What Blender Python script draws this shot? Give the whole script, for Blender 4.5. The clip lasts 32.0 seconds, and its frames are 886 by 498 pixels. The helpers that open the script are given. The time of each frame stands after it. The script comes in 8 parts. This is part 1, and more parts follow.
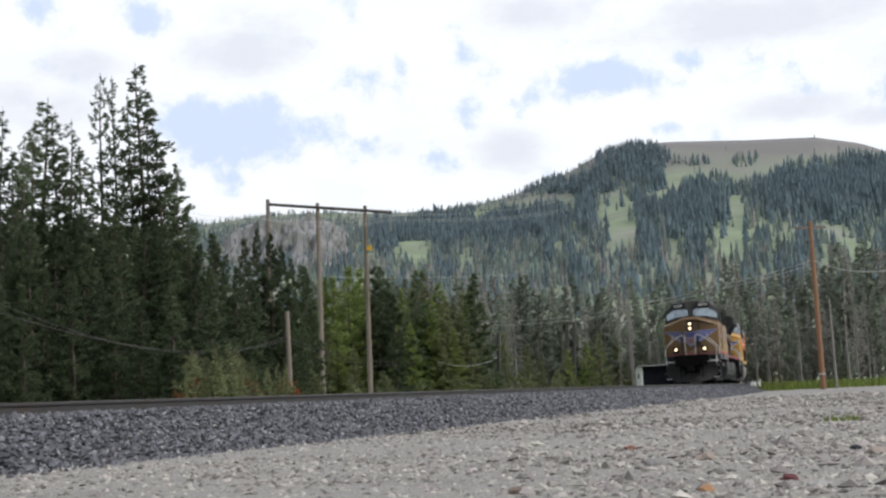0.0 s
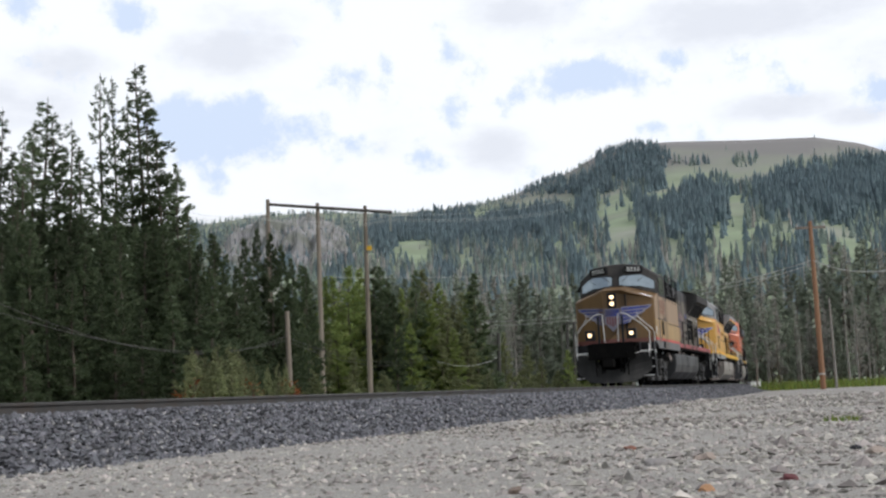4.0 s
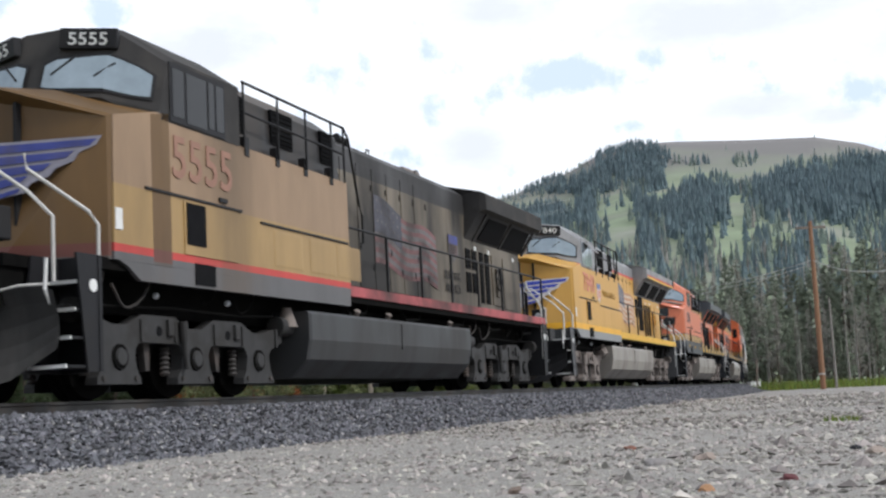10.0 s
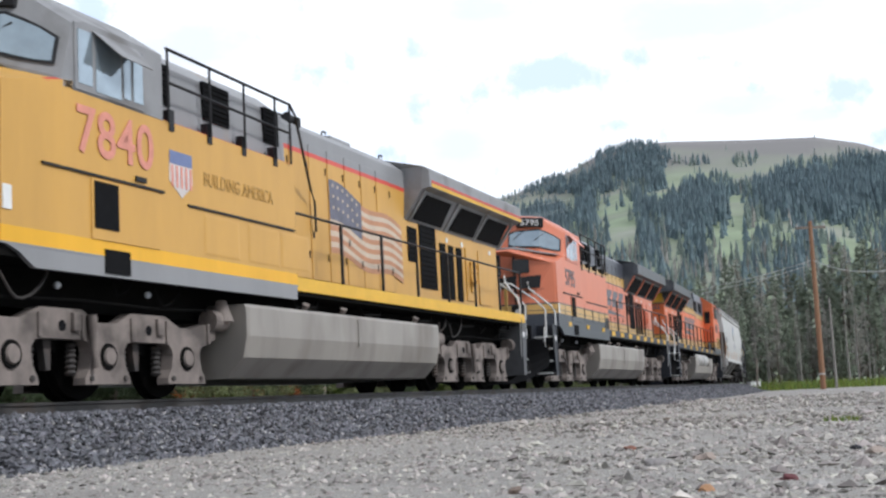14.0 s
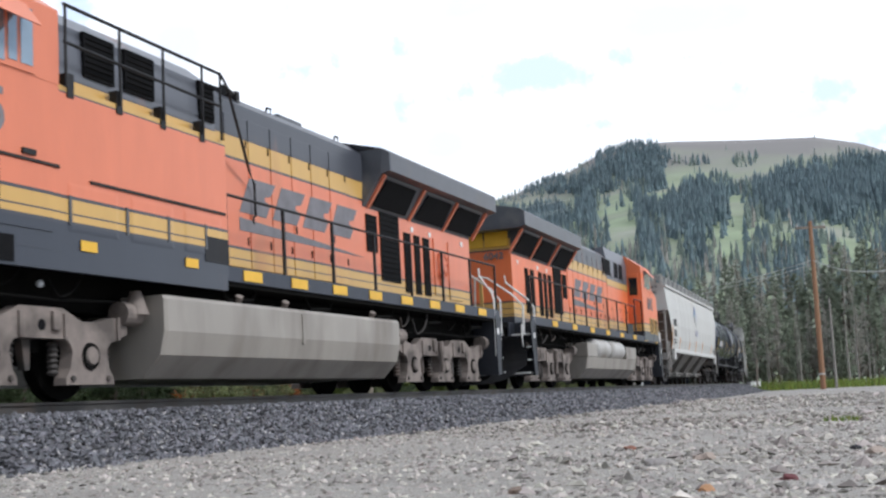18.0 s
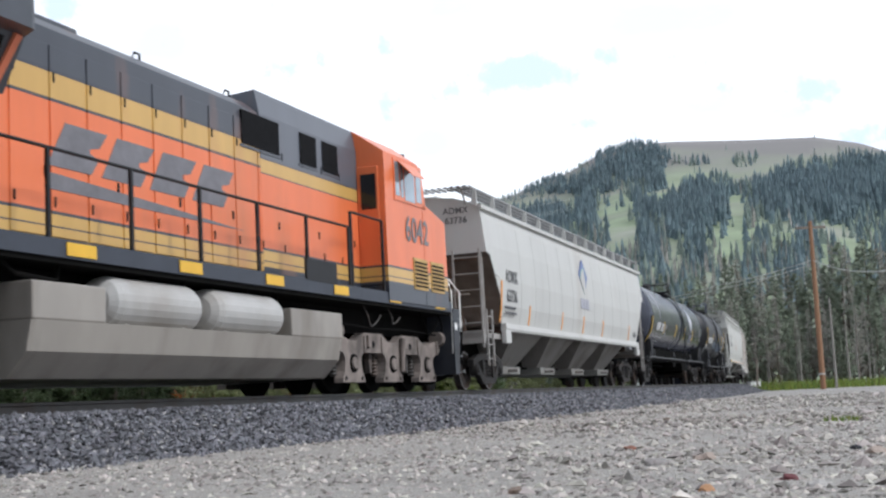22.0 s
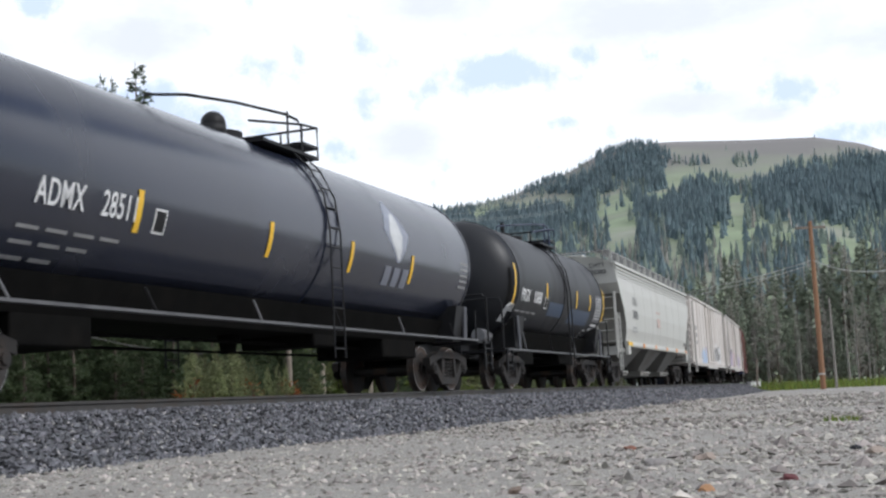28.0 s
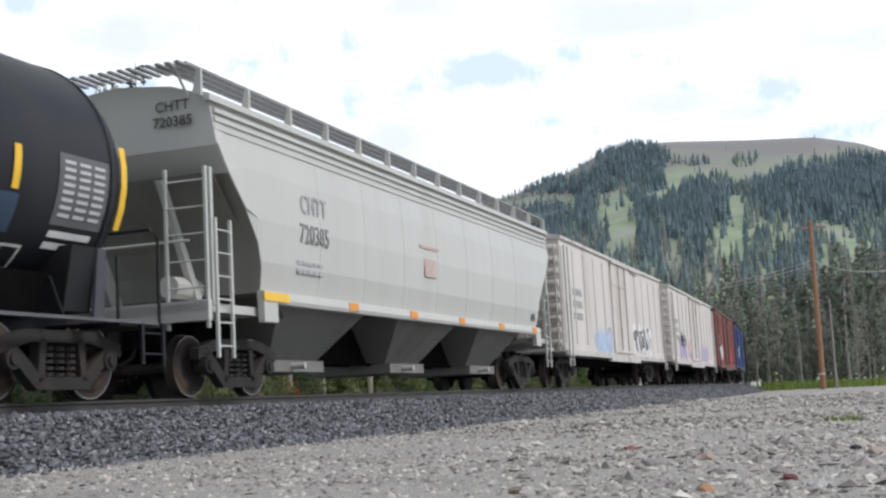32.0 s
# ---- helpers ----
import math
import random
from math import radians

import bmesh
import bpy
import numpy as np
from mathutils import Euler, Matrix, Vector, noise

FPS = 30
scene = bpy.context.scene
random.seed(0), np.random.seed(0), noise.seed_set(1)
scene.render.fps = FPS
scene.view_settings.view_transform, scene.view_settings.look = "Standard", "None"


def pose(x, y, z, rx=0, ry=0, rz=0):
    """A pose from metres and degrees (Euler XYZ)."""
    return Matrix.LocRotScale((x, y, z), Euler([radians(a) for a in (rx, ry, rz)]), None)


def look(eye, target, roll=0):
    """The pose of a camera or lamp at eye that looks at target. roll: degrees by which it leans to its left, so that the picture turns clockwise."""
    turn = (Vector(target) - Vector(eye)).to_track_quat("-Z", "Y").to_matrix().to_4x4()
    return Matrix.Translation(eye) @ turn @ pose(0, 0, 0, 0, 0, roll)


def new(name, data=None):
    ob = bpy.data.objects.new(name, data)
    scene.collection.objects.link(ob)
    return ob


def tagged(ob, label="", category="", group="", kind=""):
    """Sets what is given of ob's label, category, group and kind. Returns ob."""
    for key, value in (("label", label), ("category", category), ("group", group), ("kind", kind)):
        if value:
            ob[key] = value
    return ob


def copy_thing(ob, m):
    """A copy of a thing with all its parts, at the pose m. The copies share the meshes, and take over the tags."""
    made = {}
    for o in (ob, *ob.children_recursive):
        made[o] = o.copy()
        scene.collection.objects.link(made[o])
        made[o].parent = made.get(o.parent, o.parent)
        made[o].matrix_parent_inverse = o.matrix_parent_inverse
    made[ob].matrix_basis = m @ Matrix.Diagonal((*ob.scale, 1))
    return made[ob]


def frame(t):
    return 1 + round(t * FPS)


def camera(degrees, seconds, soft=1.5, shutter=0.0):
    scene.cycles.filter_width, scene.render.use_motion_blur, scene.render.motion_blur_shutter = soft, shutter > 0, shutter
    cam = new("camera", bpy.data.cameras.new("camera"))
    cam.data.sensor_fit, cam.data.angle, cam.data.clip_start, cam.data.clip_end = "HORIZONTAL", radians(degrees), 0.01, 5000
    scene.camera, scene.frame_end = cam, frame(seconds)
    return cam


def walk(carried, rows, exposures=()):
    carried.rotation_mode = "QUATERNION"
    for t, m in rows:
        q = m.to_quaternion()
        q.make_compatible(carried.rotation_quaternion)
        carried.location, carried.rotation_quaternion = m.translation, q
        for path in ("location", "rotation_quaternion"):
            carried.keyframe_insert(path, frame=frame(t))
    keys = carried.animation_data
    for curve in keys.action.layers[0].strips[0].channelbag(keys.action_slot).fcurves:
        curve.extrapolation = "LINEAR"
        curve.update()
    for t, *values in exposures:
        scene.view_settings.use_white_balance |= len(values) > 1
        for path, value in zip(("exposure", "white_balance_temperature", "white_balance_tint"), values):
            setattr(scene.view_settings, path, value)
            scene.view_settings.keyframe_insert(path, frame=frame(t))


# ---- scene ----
# The camera lies still on the gravel beside the line, tilted up and leaning a little.
RAIL = 0.66                      # height of the rail heads over the gravel
cam = camera(38.91, 32.0, soft=2.4, shutter=0.16)
EYE = (0.0, 0.0, RAIL - 0.1735)
AIM = look(EYE, (0.0, math.cos(0.11887), EYE[2] + math.sin(0.11887)), -2.630)
walk(cam, [(0.0, AIM), (32.0, AIM)], [(0.0, -0.06, 6120, 10), (6.0, -0.08, 6100, 10), (8.0, -0.08, 6050, 10), (9.0, 0.04, 6000, 10), (12.0, 0.10, 5950, 10), (14.0, 0.18, 5850, 10), (17.0, 0.25, 5850, 10), (25.0, 0.25, 5850, 10), (28.0, 0.06, 5950, 10), (32.0, 0.12, 5950, 10)])

# ---- light: bright broken cloud, a veiled sun high on the right ----
SUN_EL, SUN_AZ = radians(44), radians(112)     # azimuth clockwise from +y
world = bpy.data.worlds.new("sky")
scene.world = world
world.use_nodes = True
wn, wl = world.node_tree.nodes, world.node_tree.links
sky = wn.new("ShaderNodeTexSky")
sky.sky_type, sky.sun_disc, sky.sun_elevation, sky.sun_rotation = "NISHITA", False, SUN_EL, SUN_AZ
sky_bg = wn["Background"]
sky_bg.inputs["Strength"].default_value = 0.09
cloud_bg = wn.new("ShaderNodeBackground")
cloud_bg.inputs["Color"].default_value = (1.0, 1.0, 1.0, 1)
cloud_bg.inputs["Strength"].default_value = 0.68
w_co = wn.new("ShaderNodeTexCoord")
w_no = wn.new("ShaderNodeTexNoise")
w_no.inputs["Scale"].default_value, w_no.inputs["Detail"].default_value = 3.0, 6.0
w_ra = wn.new("ShaderNodeValToRGB")
w_ra.color_ramp.elements[0].position, w_ra.color_ramp.elements[1].position = 0.32, 0.5
w_mix = wn.new("ShaderNodeMixShader")
wl.new(w_co.outputs["Generated"], w_no.inputs["Vector"])
wl.new(w_no.outputs["Fac"], w_ra.inputs["Fac"])
wl.new(sky.outputs["Color"], sky_bg.inputs["Color"])
wl.new(w_ra.outputs["Color"], w_mix.inputs["Fac"])
wl.new(sky_bg.outputs[0], w_mix.inputs[1])
wl.new(cloud_bg.outputs[0], w_mix.inputs[2])
wl.new(w_mix.outputs[0], wn["World Output"].inputs["Surface"])

sun_data = bpy.data.lights.new("sun", "SUN")
sun_data.energy, sun_data.angle, sun_data.color = 2.1, radians(12), (1.0, 0.95, 0.87)
sun = new("sun", sun_data)
sun_dir = Vector((math.sin(SUN_AZ) * math.cos(SUN_EL), math.cos(SUN_AZ) * math.cos(SUN_EL), math.sin(SUN_EL)))
sun.matrix_world = look(sun_dir * 200, (0, 0, 0))
scene.view_settings.exposure = 0.0


# ---- the line of the track: heading by distance from the point abreast of the camera ----
def heading(s):
    s = np.asarray(s, float)
    c = np.clip(s, -70, 175)
    h = 0.36253 - 0.0010686 * c + 1.106e-5 * np.abs(c) * c / 2 - 3.707e-7 * c ** 3 / 6
    slope = -0.0010686 + 1.106e-5 * np.abs(c) - 3.707e-7 * c * c / 2
    return h + slope * (s - c)


S_GRID = np.arange(-220.0, 420.01, 0.5)
_h = heading(S_GRID)
_x = np.concatenate([[0], np.cumsum((np.sin(_h[1:]) + np.sin(_h[:-1])) / 4)])
_y = np.concatenate([[0], np.cumsum((np.cos(_h[1:]) + np.cos(_h[:-1])) / 4)])
_zero = int(np.argmin(np.abs(S_GRID)))
TRACK_X, TRACK_Y = _x - _x[_zero] - 7.9927, _y - _y[_zero] + 8.0
CANT = 0.0087


def track(s, w=0.0):
    """A point of the track s metres along it, w metres towards the camera's side."""
    h = float(heading(s))
    return (float(np.interp(s, S_GRID, TRACK_X)) + math.cos(h) * w, float(np.interp(s, S_GRID, TRACK_Y)) - math.sin(h) * w)


# ---- materials ----
MATS = {}


def mat(name, color, rough=0.6, metal=0.0, var=0.12, scale=3.0, bump=0.0, bump_scale=40.0, dirt=None, dirt_amount=0.0, dirt_scale=1.2, streak=1.0, spec=0.5, island=False, obj_random=0.0, emit=None, hue=0.0, leaf=0.0, each=0.0):
    """A painted, stony or woody surface: base colour with fine and coarse variation, dirt with its own shape, and relief."""
    if name in MATS:
        return MATS[name]
    m = bpy.data.materials.new(name)
    m.use_nodes = True
    n, l = m.node_tree.nodes, m.node_tree.links
    b = n["Principled BSDF"]
    b.inputs["Roughness"].default_value, b.inputs["Metallic"].default_value = rough, metal
    b.inputs["Specular IOR Level"].default_value = spec
    co = n.new("ShaderNodeTexCoord")
    mp = n.new("ShaderNodeMapping")
    mp.inputs["Scale"].default_value = (1, 1, 1 / streak)
    l.new(co.outputs["Object"], mp.inputs["Vector"])
    n1 = n.new("ShaderNodeTexNoise")
    n1.inputs["Scale"].default_value, n1.inputs["Detail"].default_value, n1.inputs["Roughness"].default_value = scale, 8.0, 0.65
    l.new(mp.outputs["Vector"], n1.inputs["Vector"])
    val = n.new("ShaderNodeMapRange")
    val.inputs["From Min"].default_value, val.inputs["From Max"].default_value = 0.25, 0.75
    val.inputs["To Min"].default_value, val.inputs["To Max"].default_value = 1 - var, 1 + var
    l.new(n1.outputs["Fac"], val.inputs["Value"])
    last = val.outputs["Result"]
    rnd = None
    if island or obj_random:
        src = n.new("ShaderNodeNewGeometry") if island else n.new("ShaderNodeObjectInfo")
        rnd = src.outputs["Random Per Island" if island else "Random"]
        r = n.new("ShaderNodeMapRange")
        a = obj_random or 0.3
        r.inputs["To Min"].default_value, r.inputs["To Max"].default_value = 1 - a, 1 + a
        l.new(rnd, r.inputs["Value"])
        mu = n.new("ShaderNodeMath")
        mu.operation = "MULTIPLY"
        l.new(last, mu.inputs[0])
        l.new(r.outputs["Result"], mu.inputs[1])
        last = mu.outputs[0]
    if each:
        # every tree or stone has a shade of its own
        oi = n.new("ShaderNodeObjectInfo")
        er = n.new("ShaderNodeMapRange")
        er.inputs["To Min"].default_value, er.inputs["To Max"].default_value = 1 - each, 1 + each
        l.new(oi.outputs["Random"], er.inputs["Value"])
        em = n.new("ShaderNodeMath")
        em.operation = "MULTIPLY"
        l.new(last, em.inputs[0])
        l.new(er.outputs["Result"], em.inputs[1])
        last = em.outputs[0]
    hs = n.new("ShaderNodeHueSaturation")
    hs.inputs["Color"].default_value = (*color, 1)
    l.new(last, hs.inputs["Value"])
    if hue and rnd is not None:
        hr = n.new("ShaderNodeMapRange")
        hr.inputs["To Min"].default_value, hr.inputs["To Max"].default_value = 0.5 - hue, 0.5 + hue
        wn1 = n.new("ShaderNodeTexWhiteNoise")
        wn1.noise_dimensions = "1D"
        l.new(rnd, wn1.inputs["W"])
        l.new(wn1.outputs["Value"], hr.inputs["Value"])
        l.new(hr.outputs["Result"], hs.inputs["Hue"])
    col = hs.outputs["Color"]
    if dirt is not None:
        n2 = n.new("ShaderNodeTexNoise")
        n2.inputs["Scale"].default_value, n2.inputs["Detail"].default_value = dirt_scale, 10.0
        l.new(mp.outputs["Vector"], n2.inputs["Vector"])
        mr = n.new("ShaderNodeMapRange")
        mr.inputs["From Min"].default_value, mr.inputs["From Max"].default_value = 0.62 - 0.4 * dirt_amount, 0.78 - 0.3 * dirt_amount
        mr.inputs["To Max"].default_value = min(1.0, 0.35 + dirt_amount)
        l.new(n2.outputs["Fac"], mr.inputs["Value"])
        mx = n.new("ShaderNodeMix")
        mx.data_type = "RGBA"
        mx.inputs[7].default_value = (*dirt, 1)
        l.new(mr.outputs["Result"], mx.inputs["Factor"])
        l.new(col, mx.inputs[6])
        col = mx.outputs[2]
        rr = n.new("ShaderNodeMapRange")
        rr.inputs["To Min"].default_value, rr.inputs["To Max"].default_value = rough, min(1.0, rough + 0.25)
        l.new(mr.outputs["Result"], rr.inputs["Value"])
        l.new(rr.outputs["Result"], b.inputs["Roughness"])
    l.new(col, b.inputs["Base Color"])
    if bump:
        n3 = n.new("ShaderNodeTexNoise")
        n3.inputs["Scale"].default_value, n3.inputs["Detail"].default_value = bump_scale, 6.0
        l.new(co.outputs["Object"], n3.inputs["Vector"])
        bu = n.new("ShaderNodeBump")
        bu.inputs["Strength"].default_value, bu.inputs["Distance"].default_value = bump, 0.02
        l.new(n3.outputs["Fac"], bu.inputs["Height"])
        l.new(bu.outputs["Normal"], b.inputs["Normal"])
    if leaf:
        # thin foliage lets part of the light through
        tr = n.new("ShaderNodeBsdfTranslucent")
        l.new(col, tr.inputs["Color"])
        ms = n.new("ShaderNodeMixShader")
        ms.inputs["Fac"].default_value = leaf
        l.new(b.outputs[0], ms.inputs[1])
        l.new(tr.outputs[0], ms.inputs[2])
        l.new(ms.outputs[0], n["Material Output"].inputs["Surface"])
    if emit:
        b.inputs["Emission Color"].default_value = (*emit[:3], 1)
        b.inputs["Emission Strength"].default_value = emit[3]
    MATS[name] = m
    return m


# ---- mesh helpers ----
def finish(bm, name, smooth=False):
    me = bpy.data.meshes.new(name)
    bm.to_mesh(me)
    bm.free()
    if smooth:
        me.shade_smooth()
    return me


def part(name, bm, material, parent=None, label="", smooth=False, at=None):
    """Links a bmesh as one mesh object under a thing or a part."""
    me = finish(bm, name, smooth)
    me.materials.append(material)
    ob = new(name, me)
    if parent is not None:
        ob.parent = parent
    if at is not None:
        ob.matrix_basis = at
    if label:
        ob["label"] = label
    return ob


def thing(name, m, label, category, group="", kind=""):
    ob = new(name)
    ob.empty_display_size = 0.3
    ob.matrix_basis = m
    return tagged(ob, label, category, group, kind)


def box(bm, x0, x1, y0, y1, z0, z1, bevel=0.0):
    r = bmesh.ops.create_cube(bm, size=1.0)
    v = r["verts"]
    bmesh.ops.scale(bm, vec=(abs(x1 - x0), abs(y1 - y0), abs(z1 - z0)), verts=v)
    bmesh.ops.translate(bm, vec=((x0 + x1) / 2, (y0 + y1) / 2, (z0 + z1) / 2), verts=v)
    if bevel:
        e = list({e for w in v for e in w.link_edges})
        bmesh.ops.bevel(bm, geom=e, offset=bevel, segments=2, profile=0.5, affect="EDGES")
    return bm


def cyl(bm, p, q, r, r2=None, n=16, caps=True):
    p, q = Vector(p), Vector(q)
    d = q - p
    m = Matrix.Translation((p + q) / 2) @ d.to_track_quat("Z", "Y").to_matrix().to_4x4()
    bmesh.ops.create_cone(bm, cap_ends=caps, segments=n, radius1=r, radius2=r if r2 is None else r2, depth=d.length, matrix=m)
    return bm


def ball(bm, c, r, u=12, v=8):
    bmesh.ops.create_uvsphere(bm, u_segments=u, v_segments=v, radius=r, matrix=Matrix.Translation(c))
    return bm


def tube(bm, pts, r, n=6):
    """A round bar along a bent line."""
    pts = [Vector(p) for p in pts]
    rings = []
    for i, p in enumerate(pts):
        d = (pts[min(i + 1, len(pts) - 1)] - pts[max(i - 1, 0)]).normalized()
        up = Vector((0, 0, 1)) if abs(d.z) < 0.9 else Vector((1, 0, 0))
        a = d.cross(up).normalized()
        b = d.cross(a).normalized()
        rings.append([bm.verts.new(p + a * r * math.cos(2 * math.pi * k / n) + b * r * math.sin(2 * math.pi * k / n)) for k in range(n)])
    for g, h in zip(rings, rings[1:]):
        for k in range(n):
            bm.faces.new((g[k], g[(k + 1) % n], h[(k + 1) % n], h[k]))
    bm.faces.new(rings[0][::-1])
    bm.faces.new(rings[-1])
    return bm


def loft(bm, loops, closed=True, caps=True):
    """Skins loops of points of equal count one to the next."""
    rings = [[bm.verts.new(p) for p in lp] for lp in loops]
    n = len(rings[0])
    for g, h in zip(rings, rings[1:]):
        for k in range(n if closed else n - 1):
            bm.faces.new((g[k], g[(k + 1) % n], h[(k + 1) % n], h[k]))
    if caps:
        bm.faces.new(rings[0][::-1])
        bm.faces.new(rings[-1])
    bmesh.ops.recalc_face_normals(bm, faces=bm.faces)
    return bm


def prism(bm, profile, x0, x1, axis="x"):
    """Extrudes a closed profile: pairs (y, z) along x, (x, z) along y, or (x, y) along z."""
    put = {"x": lambda a, b, t: (t, a, b), "y": lambda a, b, t: (a, t, b), "z": lambda a, b, t: (a, b, t)}[axis]
    return loft(bm, [[put(a, b, t) for a, b in profile] for t in (x0, x1)])


def B():
    return bmesh.new()


# ---- the setting: sky backdrop, ground, ballast, rails, mountain ----
def sky_dir(px, py):
    """Unit direction of a point of the sky, by its place across and up the view (metres on a screen 2.219 away)."""
    a, b = (px - 784) / 2219.0, (441 - py) / 2219.0
    return (AIM.to_3x3() @ Vector((a, b, -1))).normalized()


def cloud_material():
    """White broken cloud with ragged pale blue gaps and soft grey undersides."""
    m = bpy.data.materials.new("broken_cloud")
    m.use_nodes = True
    n, l = m.node_tree.nodes, m.node_tree.links
    n.remove(n["Principled BSDF"])
    em = n.new("ShaderNodeEmission")
    co = n.new("ShaderNodeTexCoord")
    nz = n.new("ShaderNodeVectorMath")
    nz.operation = "NORMALIZE"
    l.new(co.outputs["Object"], nz.inputs[0])

    def math_node(op, a, b, c=None):
        k = n.new("ShaderNodeMath")
        k.operation = op
        for q, v in enumerate((a, b, c)):
            if v is None:
                continue
            if isinstance(v, (int, float)):
                k.inputs[q].default_value = v
            else:
                l.new(v, k.inputs[q])
        return k.outputs[0]

    def cloud_noise(scale, detail, rough, stretch=1.0):
        mp = n.new("ShaderNodeMapping")
        mp.inputs["Scale"].default_value = (1, 1, stretch)
        l.new(nz.outputs[0], mp.inputs["Vector"])
        k = n.new("ShaderNodeTexNoise")
        k.inputs["Scale"].default_value, k.inputs["Detail"].default_value, k.inputs["Roughness"].default_value = scale, detail, rough
        l.new(mp.outputs[0], k.inputs["Vector"])
        return k.outputs["Fac"]

    def blots(spots):
        """The greatest of several soft ellipses: place, half width, half height, strength."""
        total = None
        for px, py, hw, hh, k in spots:
            sub = n.new("ShaderNodeVectorMath")
            sub.operation = "SUBTRACT"
            l.new(nz.outputs[0], sub.inputs[0])
            sub.inputs[1].default_value = sky_dir(px, py)
            sc = n.new("ShaderNodeVectorMath")
            sc.operation = "MULTIPLY"
            sc.inputs[1].default_value = (2219 / hw, 2219 / hw, 2219 / hh)
            l.new(sub.outputs[0], sc.inputs[0])
            ln = n.new("ShaderNodeVectorMath")
            ln.operation = "LENGTH"
            l.new(sc.outputs[0], ln.inputs[0])
            mr = n.new("ShaderNodeMapRange")
            mr.interpolation_type = "SMOOTHSTEP"
            mr.inputs["From Min"].default_value, mr.inputs["From Max"].default_value = 0.1, 1.6
            mr.inputs["To Min"].default_value, mr.inputs["To Max"].default_value = k, 0.0
            l.new(ln.outputs["Value"], mr.inputs["Value"])
            total = mr.outputs[0] if total is None else math_node("MAXIMUM", total, mr.outputs[0])
        return total

    def step(v, lo, hi):
        mr = n.new("ShaderNodeMapRange")
        mr.interpolation_type = "SMOOTHSTEP"
        mr.inputs["From Min"].default_value, mr.inputs["From Max"].default_value = lo, hi
        l.new(v, mr.inputs["Value"])
        return mr.outputs[0]

    gaps = blots(((258, 30, 48, 44, 1.1), (645, 138, 62, 38, 1.0), (705, 120, 26, 30, .8), (1075, 145, 130, 34, 1.1), (1215, 108, 40, 26, .8), (345, 215, 95, 48, 1.05), (440, 245, 130, 62, 1.3), (560, 235, 70, 44, 1.05), (405, 322, 44, 34, .95), (640, 262, 40, 30, .75), (825, 102, 26, 22, .7), (835, 205, 30, 30, .55), (995, 75, 30, 20, .55), (1180, 225, 50, 16, .65), (1430, 170, 60, 20, .45), (55, 22, 40, 30, .75), (780, 290, 50, 30, .5), (1620, 160, 90, 30, .8), (1700, 240, 90, 30, .8)))
    ragged = math_node("MULTIPLY_ADD", cloud_noise(20.0, 10.0, 0.66), 3.4, -1.7)
    fine = math_node("MULTIPLY_ADD", cloud_noise(70.0, 6.0, 0.6), 1.0, -0.5)
    blue = step(math_node("ADD", math_node("ADD", gaps, ragged), fine), 0.22, 0.98)
    under = blots(((430, 92, 130, 40, 1.0), (150, 110, 90, 34, .9), (480, 20, 120, 46, .8), (905, 262, 75, 52, .9), (1400, 28, 260, 50, 1.0), (1390, 195, 120, 28, .9), (940, 22, 130, 40, .7), (700, 250, 80, 40, .5), (1150, 60, 90, 30, .6), (1650, 60, 160, 60, .9), (1540, 205, 70, 20, .8), (60, 200, 120, 40, .7)))
    soft = math_node("MULTIPLY_ADD", cloud_noise(11.0, 8.0, 0.6, 2.0), 2.6, -1.35)
    shade = step(math_node("ADD", under, soft), 0.1, 1.15)
    pale = n.new("ShaderNodeMix")
    pale.data_type = "RGBA"
    l.new(shade, pale.inputs["Factor"])
    pale.inputs[6].default_value = (1.08, 1.08, 1.08, 1)
    pale.inputs[7].default_value = (0.88, 0.885, 0.915, 1)
    mx = n.new("ShaderNodeMix")
    mx.data_type = "RGBA"
    l.new(blue, mx.inputs["Factor"])
    l.new(pale.outputs[2], mx.inputs[6])
    mx.inputs[7].default_value = (0.74, 0.83, 0.985, 1)
    l.new(mx.outputs[2], em.inputs["Color"])
    l.new(em.outputs[0], n["Material Output"].inputs["Surface"])
    return m


def build_clouds():
    bm = B()
    R = 4700
    rows = []
    for e in range(0, 13):
        el = radians(-3 + e * 2.75)
        rows.append([bm.verts.new((R * math.sin(radians(a)) * math.cos(el), R * math.cos(radians(a)) * math.cos(el), R * math.sin(el))) for a in range(-60, 61, 4)])
    for g, h in zip(rows, rows[1:]):
        for k in range(len(g) - 1):
            bm.faces.new((g[k], h[k], h[k + 1], g[k + 1]))
    ob = part("backdrop", bm, cloud_material(), smooth=True)
    ob.matrix_basis = pose(0, 0, EYE[2])
    return tagged(ob, "bright white broken clouds with pale blue gaps", "sky", kind="structure")


CLOUDS = build_clouds()

GRAVEL = mat("pale_gravel", (0.335, 0.318, 0.292), 0.95, var=0.5, scale=45.0, bump=0.9, bump_scale=70.0, dirt=(0.22, 0.2, 0.185), dirt_amount=0.3, dirt_scale=0.9)
GRASS = mat("trackside_grass", (0.10, 0.14, 0.035), 0.95, var=0.4, scale=1.5, bump=0.4, bump_scale=8.0, dirt=(0.2, 0.19, 0.09), dirt_amount=0.3, dirt_scale=0.15)
BALLAST = mat("dark_ballast", (0.10, 0.10, 0.11), 0.9, var=0.45, scale=14.0, bump=0.8, bump_scale=30.0)


